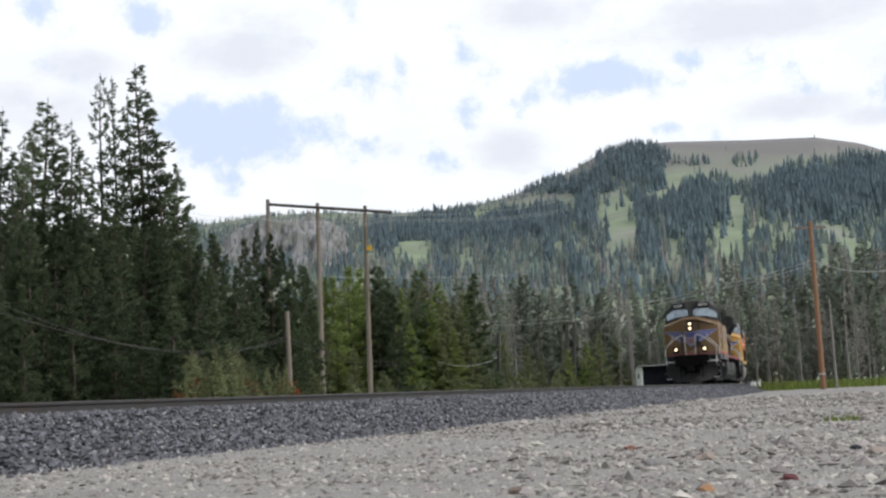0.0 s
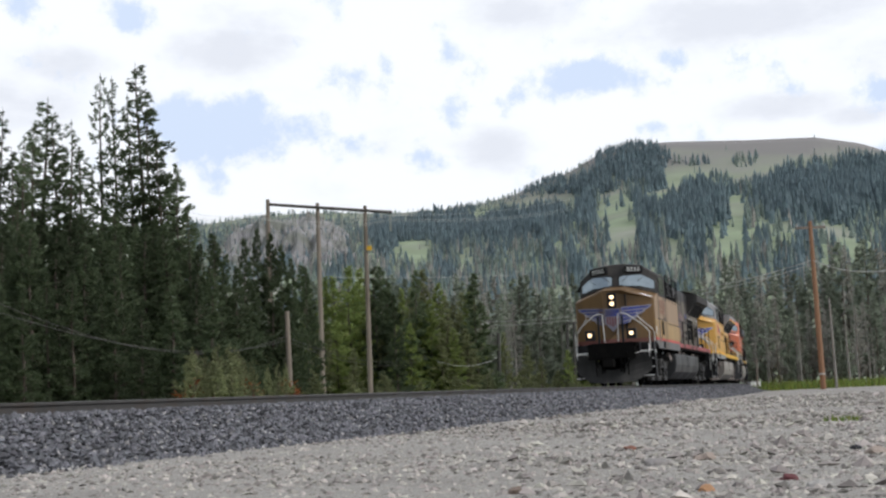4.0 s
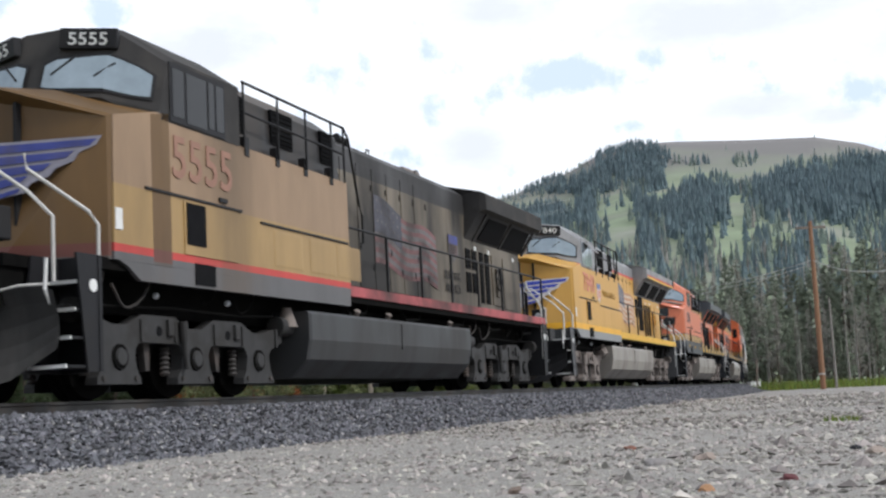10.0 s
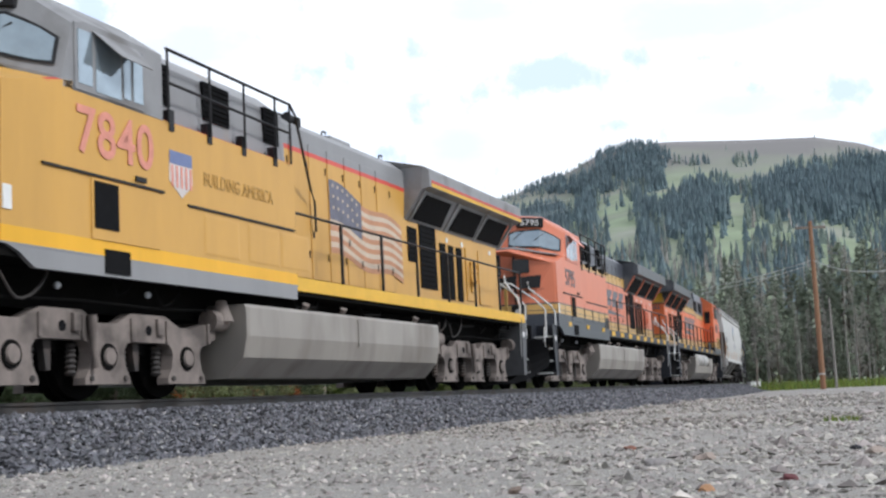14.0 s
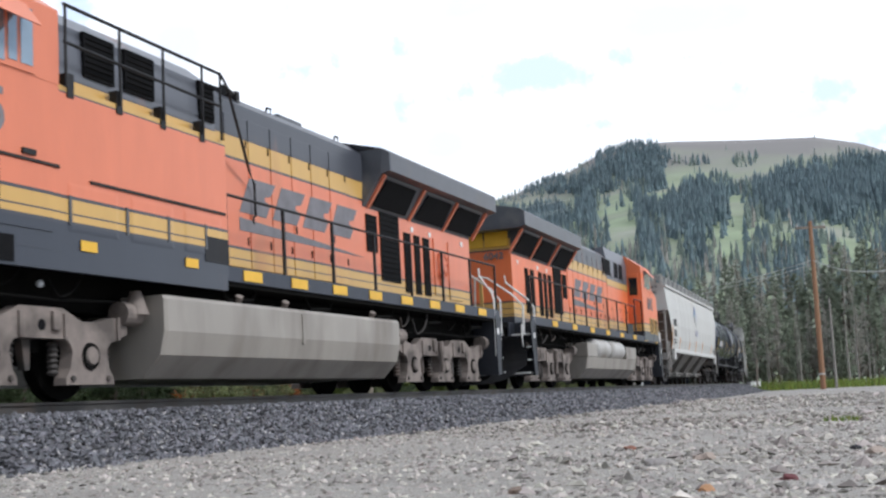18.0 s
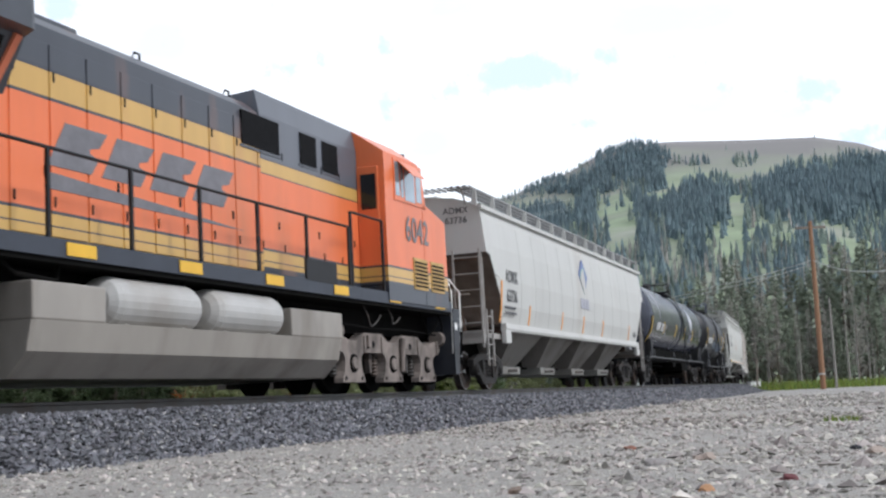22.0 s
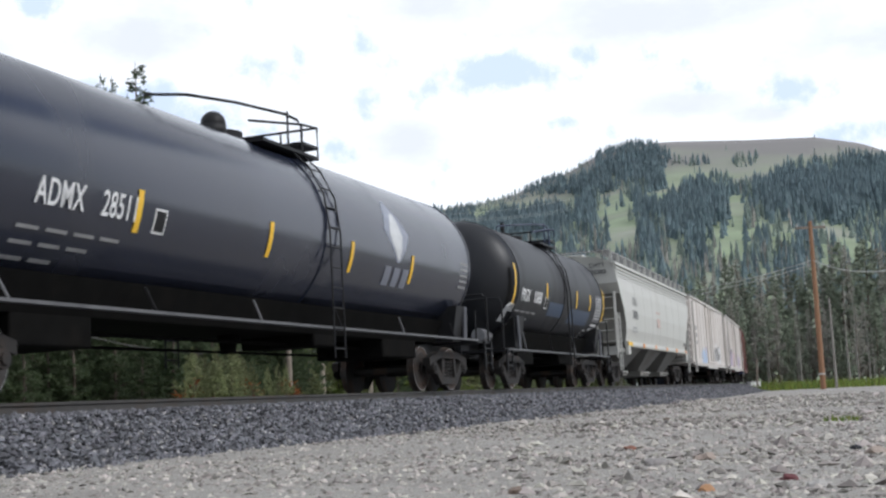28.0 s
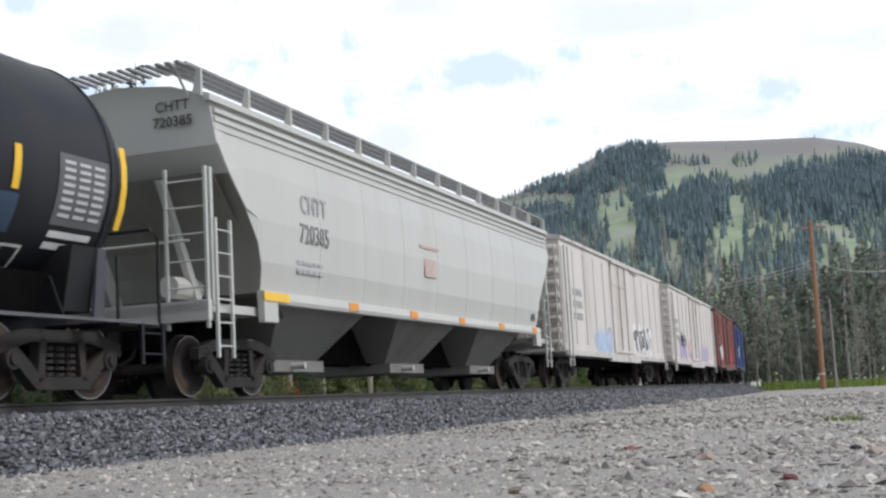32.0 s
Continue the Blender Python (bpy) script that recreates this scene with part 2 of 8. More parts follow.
def ground():
    """One sheet out to the horizon: gravel near, grass and forest floor beyond the line."""
    bm = B()
    radii = [0.0, 3, 6, 10, 16, 25, 40, 60, 90, 130, 200, 320, 520, 900, 1600, 2800, 4800]
    rings = []
    for r in radii[1:]:
        rings.append([bm.verts.new((r * math.sin(2 * math.pi * k / 96), 15 + r * math.cos(2 * math.pi * k / 96), 0.0)) for k in range(96)])
    c = bm.verts.new((0, 15, 0))
    for k in range(96):
        bm.faces.new((c, rings[0][(k + 1) % 96], rings[0][k]))
    for g, h in zip(rings, rings[1:]):
        for k in range(96):
            bm.faces.new((g[k], g[(k + 1) % 96], h[(k + 1) % 96], h[k]))
    bmesh.ops.recalc_face_normals(bm, faces=bm.faces)
    ob = part("ground", bm, GRASS)
    return tagged(ob, "grassy forest floor beside the railway line", "ground", kind="structure")


ground()


def strip(name, s0, s1, step, profile, material, label="", category="", kind="structure", close=False, parent=None):
    """Sweeps a cross-section (w, z) along the track."""
    bm = B()
    loops = []
    for s in np.arange(s0, s1 + 0.01, step):
        loops.append([(*track(s, w), z) for w, z in profile])
    loft(bm, loops, closed=close, caps=close)
    ob = part(name, bm, material, parent)
    if label:
        tagged(ob, label, category, kind=kind)
    return ob


# gravel yard on the camera's side of the line
def gravel_yard():
    bm = B()
    near, far = [], []
    for s in np.arange(-60, 150.1, 3.0):
        near.append((*track(s, 1.6), 0.012))
        x, y = track(s, 1.6)
        far.append((x + 70 + max(0, s) * 0.25, y - 14, 0.012))
    loft(bm, [near, far], closed=False, caps=False)
    bmesh.ops.subdivide_edges(bm, edges=bm.edges[:], cuts=3, use_grid_fill=True)
    for v in bm.verts:
        v.co.z += 0.03 * (noise.noise(v.co * 0.25)) * (1 if v.co.y > 4 else 0.3) + 0.01
    ob = part("pavement", bm, GRAVEL)
    tagged(ob, "pale crushed gravel lot beside the track", "gravel lot", kind="structure")


gravel_yard()
strip("trackbed", -60, 330, 1.5, [(-5.0, 0.0), (-2.3, RAIL - 0.19), (-0.9, RAIL - 0.17), (0.9, RAIL - 0.165), (1.75, RAIL - 0.19), (3.2, 0.01)], BALLAST, "dark grey crushed stone ballast bank under the rails", "ballast")

RAILSTEEL = mat("rail_steel", (0.075, 0.07, 0.066), 0.5, 0.5, var=0.25, scale=6.0, dirt=(0.10, 0.075, 0.06), dirt_amount=0.3, dirt_scale=3.0)
for side in (1, -1):
    c = side * 0.755
    prof = [(c - 0.075, RAIL - 0.172), (c + 0.075, RAIL - 0.172), (c + 0.07, RAIL - 0.155), (c + 0.012, RAIL - 0.14), (c + 0.01, RAIL - 0.045), (c + 0.037, RAIL - 0.035), (c + 0.036, RAIL - 0.006), (c + 0.02, RAIL), (c - 0.02, RAIL), (c - 0.036, RAIL - 0.006), (c - 0.037, RAIL - 0.035), (c - 0.01, RAIL - 0.045), (c - 0.012, RAIL - 0.14), (c - 0.07, RAIL - 0.155)]
    strip("rail", -60, 330, 1.5, prof, RAILSTEEL, "rusty brown steel rail with a worn bright head", "rail", close=True)


# the mountain: ridge heights by bearing, with a nearer rocky hill to the left
RIDGE = ((-400, 400), (200, 405), (350, 398), (460, 382), (560, 376), (690, 377), (770, 372), (850, 360), (905, 346), (960, 322), (1010, 303), (1060, 272), (1110, 256), (1190, 250), (1330, 247), (1440, 242), (1525, 253), (1568, 267), (1700, 300), (2200, 380))


def ridge_el(px):
    py = float(np.interp(px, [a for a, b in RIDGE], [b for a, b in RIDGE]))
    d = sky_dir(px, py)
    return math.atan2(d.x, d.y), d.z / math.hypot(d.x, d.y)


_rb = [ridge_el(px) for px in range(-400, 2201, 10)]
RB_A, RB_E = [a for a, e in _rb], [e for a, e in _rb]
HILL_R0, HILL_R1 = 260.0, 1750.0


def hill_z(az, r):
    """Height of the mountainside at a bearing and distance."""
    top = float(np.interp(az, RB_A, RB_E))
    f = (r - HILL_R0) / (HILL_R1 - HILL_R0)
    g = max(0.0, min(1.0, f)) ** 1.15
    z = top * r * g ** 0.55
    x, y = r * math.sin(az), r * math.cos(az)
    lump = noise.fractal(Vector((x * 0.0022, y * 0.0022, 3.1)), 1.0, 2.0, 5)
    return max(0.0, z + lump * 30 * min(1, f * 4) * (1 - g ** 3))


def mountain():
    bm = B()
    rows = []
    az0, az1 = RB_A[0], RB_A[-1]
    rs = list(np.linspace(HILL_R0, HILL_R1, 46)) + [1900, 2400, 3000]
    for r in rs:
        row = []
        for k in range(171):
            az = az0 + (az1 - az0) * k / 170
            z = hill_z(az, min(r, HILL_R1)) if r <= HILL_R1 else hill_z(az, HILL_R1) * max(0.0, (3000 - r) / 1250)
            row.append(bm.verts.new((r * math.sin(az), r * math.cos(az), z - 0.5)))
        rows.append(row)
    for g, h in zip(rows, rows[1:]):
        for k in range(170):
            bm.faces.new((g[k], g[k + 1], h[k + 1], h[k]))
    bmesh.ops.recalc_face_normals(bm, faces=bm.faces)
    # meadow green kept pale and greyish: distance haze painted into the colour
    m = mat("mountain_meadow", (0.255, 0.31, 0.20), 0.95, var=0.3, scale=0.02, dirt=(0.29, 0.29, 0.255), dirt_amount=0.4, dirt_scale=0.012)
    # bare brown scree and heath towards the summit
    n, l = m.node_tree.nodes, m.node_tree.links
    col = n["Principled BSDF"].inputs["Base Color"].links[0].from_socket
    co = [x for x in n if x.bl_idname == "ShaderNodeTexCoord"][0]
    sp = n.new("ShaderNodeSeparateXYZ")
    l.new(co.outputs["Object"], sp.inputs[0])
    nz = n.new("ShaderNodeTexNoise")
    nz.inputs["Scale"].default_value, nz.inputs["Detail"].default_value = 0.01, 8.0
    l.new(co.outputs["Object"], nz.inputs["Vector"])
    ad = n.new("ShaderNodeMath")
    ad.operation = "MULTIPLY_ADD"
    ad.inputs[1].default_value = 170.0
    l.new(nz.outputs["Fac"], ad.inputs[0])
    l.new(sp.outputs["Z"], ad.inputs[2])
    mr = n.new("ShaderNodeMapRange")
    mr.inputs["From Min"].default_value, mr.inputs["From Max"].default_value = 300, 400
    l.new(ad.outputs[0], mr.inputs["Value"])
    mx = n.new("ShaderNodeMix")
    mx.data_type = "RGBA"
    l.new(mr.outputs["Result"], mx.inputs["Factor"])
    l.new(col, mx.inputs[6])
    mx.inputs[7].default_value = (0.215, 0.205, 0.20, 1)
    l.new(mx.outputs[2], n["Principled BSDF"].inputs["Base Color"])
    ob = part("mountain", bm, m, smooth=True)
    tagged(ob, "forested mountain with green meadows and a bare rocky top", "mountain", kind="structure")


mountain()


def knoll_z(px, f):
    az, el = ridge_el(px)
    edge = max(0.0, 1 - abs((px - 505) / 205) ** 4)
    z = (el * 1470 - 6) * edge * f ** 0.8
    n = noise.fractal(Vector(((700 + 770 * f) * 0.02, az * 60, 1.7)), 1.0, 2.0, 6)
    return z + (24 * n + 9 * abs(noise.noise(Vector((f * 40, az * 160, 5.0))))) * edge * (1 - f ** 6)


def rocky_knoll():
    """A bare grey rock hill in front of the mountain's left flank."""
    bm = B()
    rows = []
    for j in range(43):
        r = 700 + j * 770 / 42
        row = []
        for k in range(141):
            px = 300 + k * 3
            az, el = ridge_el(px)
            f = j / 42
            row.append(bm.verts.new((r * math.sin(az), r * math.cos(az), max(-2.0, knoll_z(px, f)))))
        rows.append(row)
    for g, h in zip(rows, rows[1:]):
        for k in range(140):
            bm.faces.new((g[k], g[k + 1], h[k + 1], h[k]))
    bmesh.ops.recalc_face_normals(bm, faces=bm.faces)
    m = mat("grey_hill_rock", (0.27, 0.265, 0.27), 0.95, var=0.35, scale=0.05, dirt=(0.13, 0.14, 0.11), dirt_amount=0.45, dirt_scale=0.03, bump=0.5, bump_scale=0.2)
    tagged(part("rocky_hill", bm, m), "bare grey rocky hill with scattered trees", "hill", kind="structure")


rocky_knoll()
# ---- the train ----
# place of the lead coupler along the track, second by second
LEAD = [66.21, 60.05, 53.91, 47.80, 41.73, 35.68, 29.66, 23.66, 17.67, 11.67, 5.66, -0.38, -6.45, -12.52, -18.60, -24.66, -30.72, -36.82, -42.98, -49.23, -55.52, -61.84, -68.14, -74.42, -80.70, -87.02, -93.41, -99.86, -106.35, -112.88, -119.41, -125.96, -132.53]
LEAD_T = list(range(33))


def lead_s(t):
    """Smooth between the whole seconds (Catmull-Rom)."""
    k = min(max(int(t), 0), 31)
    p = [LEAD[min(max(k + d, 0), 32)] for d in (-1, 0, 1, 2)]
    if k == 0:
        p[0] = 2 * p[1] - p[2]
    if k == 31:
        p[3] = 2 * p[2] - p[1]
    u = t - k
    return 0.5 * (2 * p[1] + (p[2] - p[0]) * u + (2 * p[0] - 5 * p[1] + 4 * p[2] - p[3]) * u * u + (3 * p[1] - p[0] - 3 * p[2] + p[3]) * u ** 3)


def car_pose(t, front, length, flip=False):
    """Pose of a car whose front coupler is so far behind the lead coupler: +x ahead, +y to the camera's side, z from the rail heads."""
    s = lead_s(t) + front
    a, b = track(s + 0.19 * length), track(s + 0.81 * length)
    dx, dy = a[0] - b[0], a[1] - b[1]
    return Matrix.Translation(((a[0] + b[0]) / 2, (a[1] + b[1]) / 2, RAIL)) @ Matrix.Rotation(math.atan2(dy, dx), 4, "Z") @ Matrix.Rotation(CANT, 4, "X") @ Matrix.Rotation(math.pi if flip else 0.0, 4, "Z")


TRAIN = []
# ---- paints and metals of the train ----
SOOT = (0.035, 0.032, 0.03)
BLACK = mat("black_paint", (0.014, 0.014, 0.016), 0.55, var=0.25, scale=2.5, dirt=(0.032, 0.03, 0.028), dirt_amount=0.2, dirt_scale=1.5, spec=0.3)
# grease black lowered further, so shade beneath the cars is in the colour
UNDER = mat("shaded_greasy_underframe", (0.008, 0.0078, 0.0075), 0.85, var=0.3, scale=3.0, dirt=(0.015, 0.0135, 0.012), dirt_amount=0.2, dirt_scale=2.5, spec=0.04)
TRUCK_GREY = mat("dusty_truck_casting", (0.22, 0.185, 0.165), 0.8, var=0.25, scale=4.0, bump=0.15, bump_scale=20, dirt=(0.07, 0.06, 0.055), dirt_amount=0.45, dirt_scale=2.2)
TRUCK_DARK = mat("oily_truck_casting", (0.045, 0.04, 0.037), 0.75, var=0.3, scale=4.0, bump=0.15, bump_scale=20, dirt=(0.16, 0.12, 0.1), dirt_amount=0.3, dirt_scale=2.2)
WHEEL = mat("worn_wheel_steel", (0.045, 0.04, 0.038), 0.6, 0.3, var=0.25, scale=4.0, dirt=(0.11, 0.07, 0.05), dirt_amount=0.4, dirt_scale=3.0)
TREAD = mat("polished_wheel_rim", (0.30, 0.29, 0.285), 0.35, 0.8, var=0.1)
TANK_GREY = mat("grey_fuel_tank", (0.30, 0.275, 0.245), 0.45, var=0.12, scale=1.5, dirt=(0.16, 0.14, 0.12), dirt_amount=0.35, dirt_scale=1.0, streak=3.0)
TANK_DARK = mat("sooty_fuel_tank", (0.042, 0.043, 0.045), 0.48, var=0.12, scale=1.5, dirt=(0.045, 0.042, 0.04), dirt_amount=0.45, dirt_scale=1.0, streak=3.0)
WHITE = mat("white_paint", (0.78, 0.78, 0.76), 0.45, var=0.08, dirt=(0.45, 0.42, 0.38), dirt_amount=0.2)
RAIL_GREY = mat("worn_handrail", (0.62, 0.6, 0.57), 0.45, var=0.15)
GRILLE = mat("dark_grille", (0.008, 0.008, 0.009), 0.8, var=0.3, scale=8.0, spec=0.1)
YELLOW_TRIM = mat("yellow_trim", (0.72, 0.42, 0.03), 0.5, var=0.1)
RED_STRIPE = mat("red_stripe", (0.55, 0.05, 0.045), 0.5, var=0.15, dirt=(0.2, 0.08, 0.06), dirt_amount=0.2)
RED_FADED = mat("faded_red_lettering", (0.66, 0.27, 0.2), 0.6, var=0.2, scale=6.0)
BLUE = mat("shield_blue", (0.035, 0.06, 0.42), 0.5, var=0.15)
BLUE_GRIMY = mat("grimy_wing_blue", (0.045, 0.06, 0.26), 0.6, var=0.25, dirt=(0.12, 0.1, 0.1), dirt_amount=0.25)
BLUE_FADED = mat("faded_blue", (0.16, 0.2, 0.36), 0.6, var=0.2)
PALE = mat("pale_stripe", (0.62, 0.57, 0.55), 0.6, var=0.12)
LAMP_ON = mat("lit_headlight", (1, 0.95, 0.85), 0.3, emit=(1.0, 0.66, 0.33, 2.4))
DARK_GLASS = mat("dark_glass", (0.012, 0.013, 0.015), 0.08, var=0.1, spec=0.4)
SILVER = mat("silver_reservoir_paint", (0.42, 0.41, 0.395), 0.42, 0.0, var=0.1, dirt=(0.3, 0.27, 0.24), dirt_amount=0.25)
LAMP_OFF = mat("headlight_lens", (0.6, 0.62, 0.65), 0.12, var=0.05)


def glass_material():
    m = mat("cab_glass", (0.34, 0.41, 0.46), 0.06, 0.55, var=0.25, scale=1.6, spec=0.9)
    return m


GLASS = glass_material()


def livery(name, bands, rough=0.45, dirt=(0.1, 0.08, 0.06), dirt_amount=0.2, dirt_scale=0.8, var=0.1, streak=4.0):
    """Paint in level bands by height over the rail: pairs (up to this height, colour)."""
    m = mat(name, bands[0][1], rough, var=var, scale=1.4, dirt=dirt, dirt_amount=dirt_amount, dirt_scale=dirt_scale, streak=streak)
    n, l = m.node_tree.nodes, m.node_tree.links
    hs = [x for x in n if x.bl_idname == "ShaderNodeHueSaturation"][0]
    co = [x for x in n if x.bl_idname == "ShaderNodeTexCoord"][0]
    sp = n.new("ShaderNodeSeparateXYZ")
    l.new(co.outputs["Object"], sp.inputs[0])
    dv = n.new("ShaderNodeMath")
    dv.operation = "DIVIDE"
    dv.inputs[1].default_value = 5.0
    l.new(sp.outputs["Z"], dv.inputs[0])
    ra = n.new("ShaderNodeValToRGB")
    ra.color_ramp.interpolation = "CONSTANT"
    e = ra.color_ramp.elements
    e[0].position, e[0].color = 0.0, (*bands[0][1], 1)
    e[1].position, e[1].color = min(1.0, bands[0][0] / 5.0), (*(bands[1][1] if len(bands) > 1 else bands[0][1]), 1)
    for (top, _), (_, c) in zip(bands[1:], bands[2:]):
        k = e.new(top / 5.0)
        k.color = (*c, 1)
    l.new(dv.outputs[0], ra.inputs["Fac"])
    l.new(ra.outputs["Color"], hs.inputs["Color"])
    return m


UY, UG, UR = (0.60, 0.335, 0.07), (0.26, 0.26, 0.265), (0.62, 0.07, 0.05)
DY = (0.28, 0.18, 0.10)
BO, BY, BK, BG = (0.66, 0.195, 0.10), (0.56, 0.345, 0.10), (0.05, 0.052, 0.065), (0.036, 0.042, 0.058)
UP_CLEAN = livery("yellow_and_grey_paint", [(1.63, UG), (1.80, (0.80, 0.42, 0.01)), (3.50, UY), (3.57, UR), (6, UG)], dirt=(0.42, 0.26, 0.08), dirt_amount=0.08)
UP_CLEAN_HOOD = livery("yellow_hood_paint", [(1.63, UG), (1.80, (0.80, 0.42, 0.01)), (3.98, UY), (4.06, UR), (6, UG)], dirt=(0.36, 0.22, 0.08), dirt_amount=0.1)
UP_DIRTY = livery("grimy_yellow_paint", [(1.70, (0.115, 0.112, 0.114)), (1.80, (0.52, 0.05, 0.04)), (2.52, (0.37, 0.24, 0.095)), (3.56, (0.31, 0.205, 0.12)), (6, (0.03, 0.028, 0.028))], 0.5, dirt=(0.13, 0.095, 0.065), dirt_amount=0.36, dirt_scale=0.5, var=0.2)
UP_DIRTY_HOOD = livery("soot_stained_hood", [(1.62, (0.08, 0.08, 0.08)), (1.80, (0.30, 0.075, 0.07)), (3.95, (0.18, 0.147, 0.105)), (6, (0.045, 0.042, 0.042))], 0.5, dirt=(0.022, 0.021, 0.021), dirt_amount=0.6, dirt_scale=0.8, var=0.25)


def orange_paints(tone, BO):
    """The three banded paints of an orange locomotive in one shade of orange."""
    BN_CAB = livery(tone + "_orange_cab_paint", [(1.92, BG), (1.97, BK), (2.05, BY), (2.056, BK), (2.13, BY), (2.136, BK), (2.21, BY), (2.26, BK), (6, BO)], 0.34, dirt=(0.5, 0.2, 0.12), dirt_amount=0.12)
    BN_EQ = livery(tone + "_orange_and_grey_equipment_cab_paint", [(1.92, BG), (1.97, BK), (2.05, BY), (2.056, BK), (2.13, BY), (2.136, BK), (2.21, BY), (2.26, BK), (3.42, BO), (3.45, BK), (3.66, BY), (3.69, BK), (6, (0.11, 0.118, 0.14))], 0.36, dirt=(0.42, 0.2, 0.12), dirt_amount=0.1)
    BN_HOOD = livery(tone + "_orange_hood_paint", [(1.80, BG), (1.85, BY), (1.87, BK), (2.0, BY), (2.02, BK), (2.16, BY), (2.20, BK), (3.50, BO), (3.54, BK), (3.86, BY), (3.89, BK), (6, (0.06, 0.065, 0.08))], 0.38, dirt=(0.42, 0.2, 0.12), dirt_amount=0.18)
    return BN_CAB, BN_HOOD, BN_EQ


BN_SETS = {False: orange_paints("faded", BO), True: orange_paints("bright", (0.73, 0.175, 0.06))}
NOSE_CLEAN = livery("yellow_nose_paint", [(1.63, UG), (1.80, (0.80, 0.42, 0.01)), (6, UY)], dirt=(0.42, 0.26, 0.08), dirt_amount=0.08)
# grimy nose colours set below the cab's: the front's shade is painted in
NOSE_DIRTY_SHADED = livery("shaded_grimy_nose_paint", [(1.66, (0.11, 0.105, 0.10)), (1.80, (0.16, 0.05, 0.04)), (6, (0.15, 0.082, 0.025))], 0.45, dirt=(0.075, 0.05, 0.03), dirt_amount=0.5, dirt_scale=0.5, var=0.2)
WING_UP = mat("grey_wing_paint", UG, 0.5, var=0.12, dirt=(0.12, 0.11, 0.1), dirt_amount=0.3)
WING_DIRTY = mat("sooty_wing", (0.03, 0.028, 0.027), 0.8, var=0.3, dirt=(0.075, 0.068, 0.062), dirt_amount=0.35, dirt_scale=1.2)
WING_BN = mat("dark_grey_wing_paint", (0.062, 0.067, 0.08), 0.36, var=0.15, dirt=(0.16, 0.155, 0.15), dirt_amount=0.25)


def lettering(text, size, material, parent, m, bold=0.0, width=1.0, name="lettering", label=""):
    """Raised letters of the built-in font, 4 mm proud, lying in the local x-y plane of the pose m."""
    cu = bpy.data.curves.new("text", "FONT")
    cu.body, cu.size, cu.extrude, cu.offset, cu.align_x, cu.space_character = text, size, 0.004, bold, "CENTER", 1.05
    tmp = bpy.data.objects.new("text", cu)
    me = bpy.data.meshes.new_from_object(tmp)
    bpy.data.objects.remove(tmp)
    bpy.data.curves.remove(cu)
    me.materials.clear()
    me.materials.append(material)
    ob = new(name, me)
    ob.parent = parent
    ob.matrix_basis = m @ Matrix.Diagonal((width, 1, 1, 1))
    if label:
        ob["label"] = label
    return ob


def side_pose(x, y, z, side=1):
    """A pose for lettering on a side wall: reads from outside, side 1 is the camera's."""
    return Matrix.Translation((x, y, z)) @ (Matrix.Rotation(math.pi, 4, "Z") if side > 0 else Matrix.Identity(4)) @ Matrix.Rotation(math.pi / 2, 4, "X")


def bars(parent, x, y, z, w, h, n, material, side=1, name="lettering_bar", lean=0.0):
    """Plain bars in place of writing that is not lettered: n blocks in a row."""
    for k in range(n):
        bm = B()
        c = x - side * (k + 0.5 - n / 2) * w / n
        hw = 0.4 * w / n
        prism(bm, [(c - hw - lean, z - h / 2), (c + hw - lean, z - h / 2), (c + hw + lean, z + h / 2), (c - hw + lean, z + h / 2)], y - 0.003, y + 0.003, "y")
        part(name, bm, material, parent)


def plate(parent, name, x0, x1, y, z0, z1, material, t=0.012, label=""):
    bm = B()
    box(bm, x0, x1, y - t, y + t, z0, z1)
    return part(name, bm, material, parent, label)


def wheelset(parent, x, r, material, spin, gauge=0.755, bright=True):
    bm = B()
    for s in (1, -1):
        cyl(bm, (0, s * (gauge - 0.055), 0), (0, s * (gauge + 0.055), 0), r, r * 0.985, n=28)
        cyl(bm, (0, s * (gauge - 0.085), 0), (0, s * (gauge - 0.055), 0), r + 0.025, n=28)
        cyl(bm, (0, s * (gauge + 0.056), 0), (0, s * (gauge + 0.066), 0), r * 0.82, r * 0.74, n=24)
        cyl(bm, (0, s * (gauge + 0.06), 0), (0, s * (gauge + 0.12), 0), 0.14, n=14)
        for k in range(3):
            a = 2 * math.pi * k / 3
            ball(bm, (r * 0.45 * math.cos(a), s * (gauge + 0.06), r * 0.45 * math.sin(a)), 0.03, 6, 4)
    cyl(bm, (0, -gauge, 0), (0, gauge, 0), 0.09, n=10)
    ob = part("wheelset", bm, material, parent, "worn steel wheels on an axle")
    ob.matrix_basis = Matrix.Translation((x, 0, r))
    for s in (1, -1) if bright else ():
        rim = B()
        for q in range(28):
            a0, a1 = 2 * math.pi * q / 28, 2 * math.pi * (q + 1) / 28
            v = [rim.verts.new((rr * math.cos(a), s * (gauge + 0.058), rr * math.sin(a))) for rr, a in ((r * 0.985, a0), (r * 0.985, a1), (r * 0.955, a1), (r * 0.955, a0))]
            rim.faces.new(v)
        # narrow polished face of the rim, joined to its wheelset
        me = finish(rim, "rim_face")
        ob.data.materials.append(TREAD) if len(ob.data.materials) < 2 else None
        joined = bmesh.new()
        joined.from_mesh(ob.data)
        k0 = len(joined.faces)
        joined.from_mesh(me)
        joined.faces.ensure_lookup_table()
        for f in joined.faces[k0:]:
            f.material_index = 1
        joined.to_mesh(ob.data)
        joined.free()
        bpy.data.meshes.remove(me)
    spin.append((ob, x, r))
    return ob


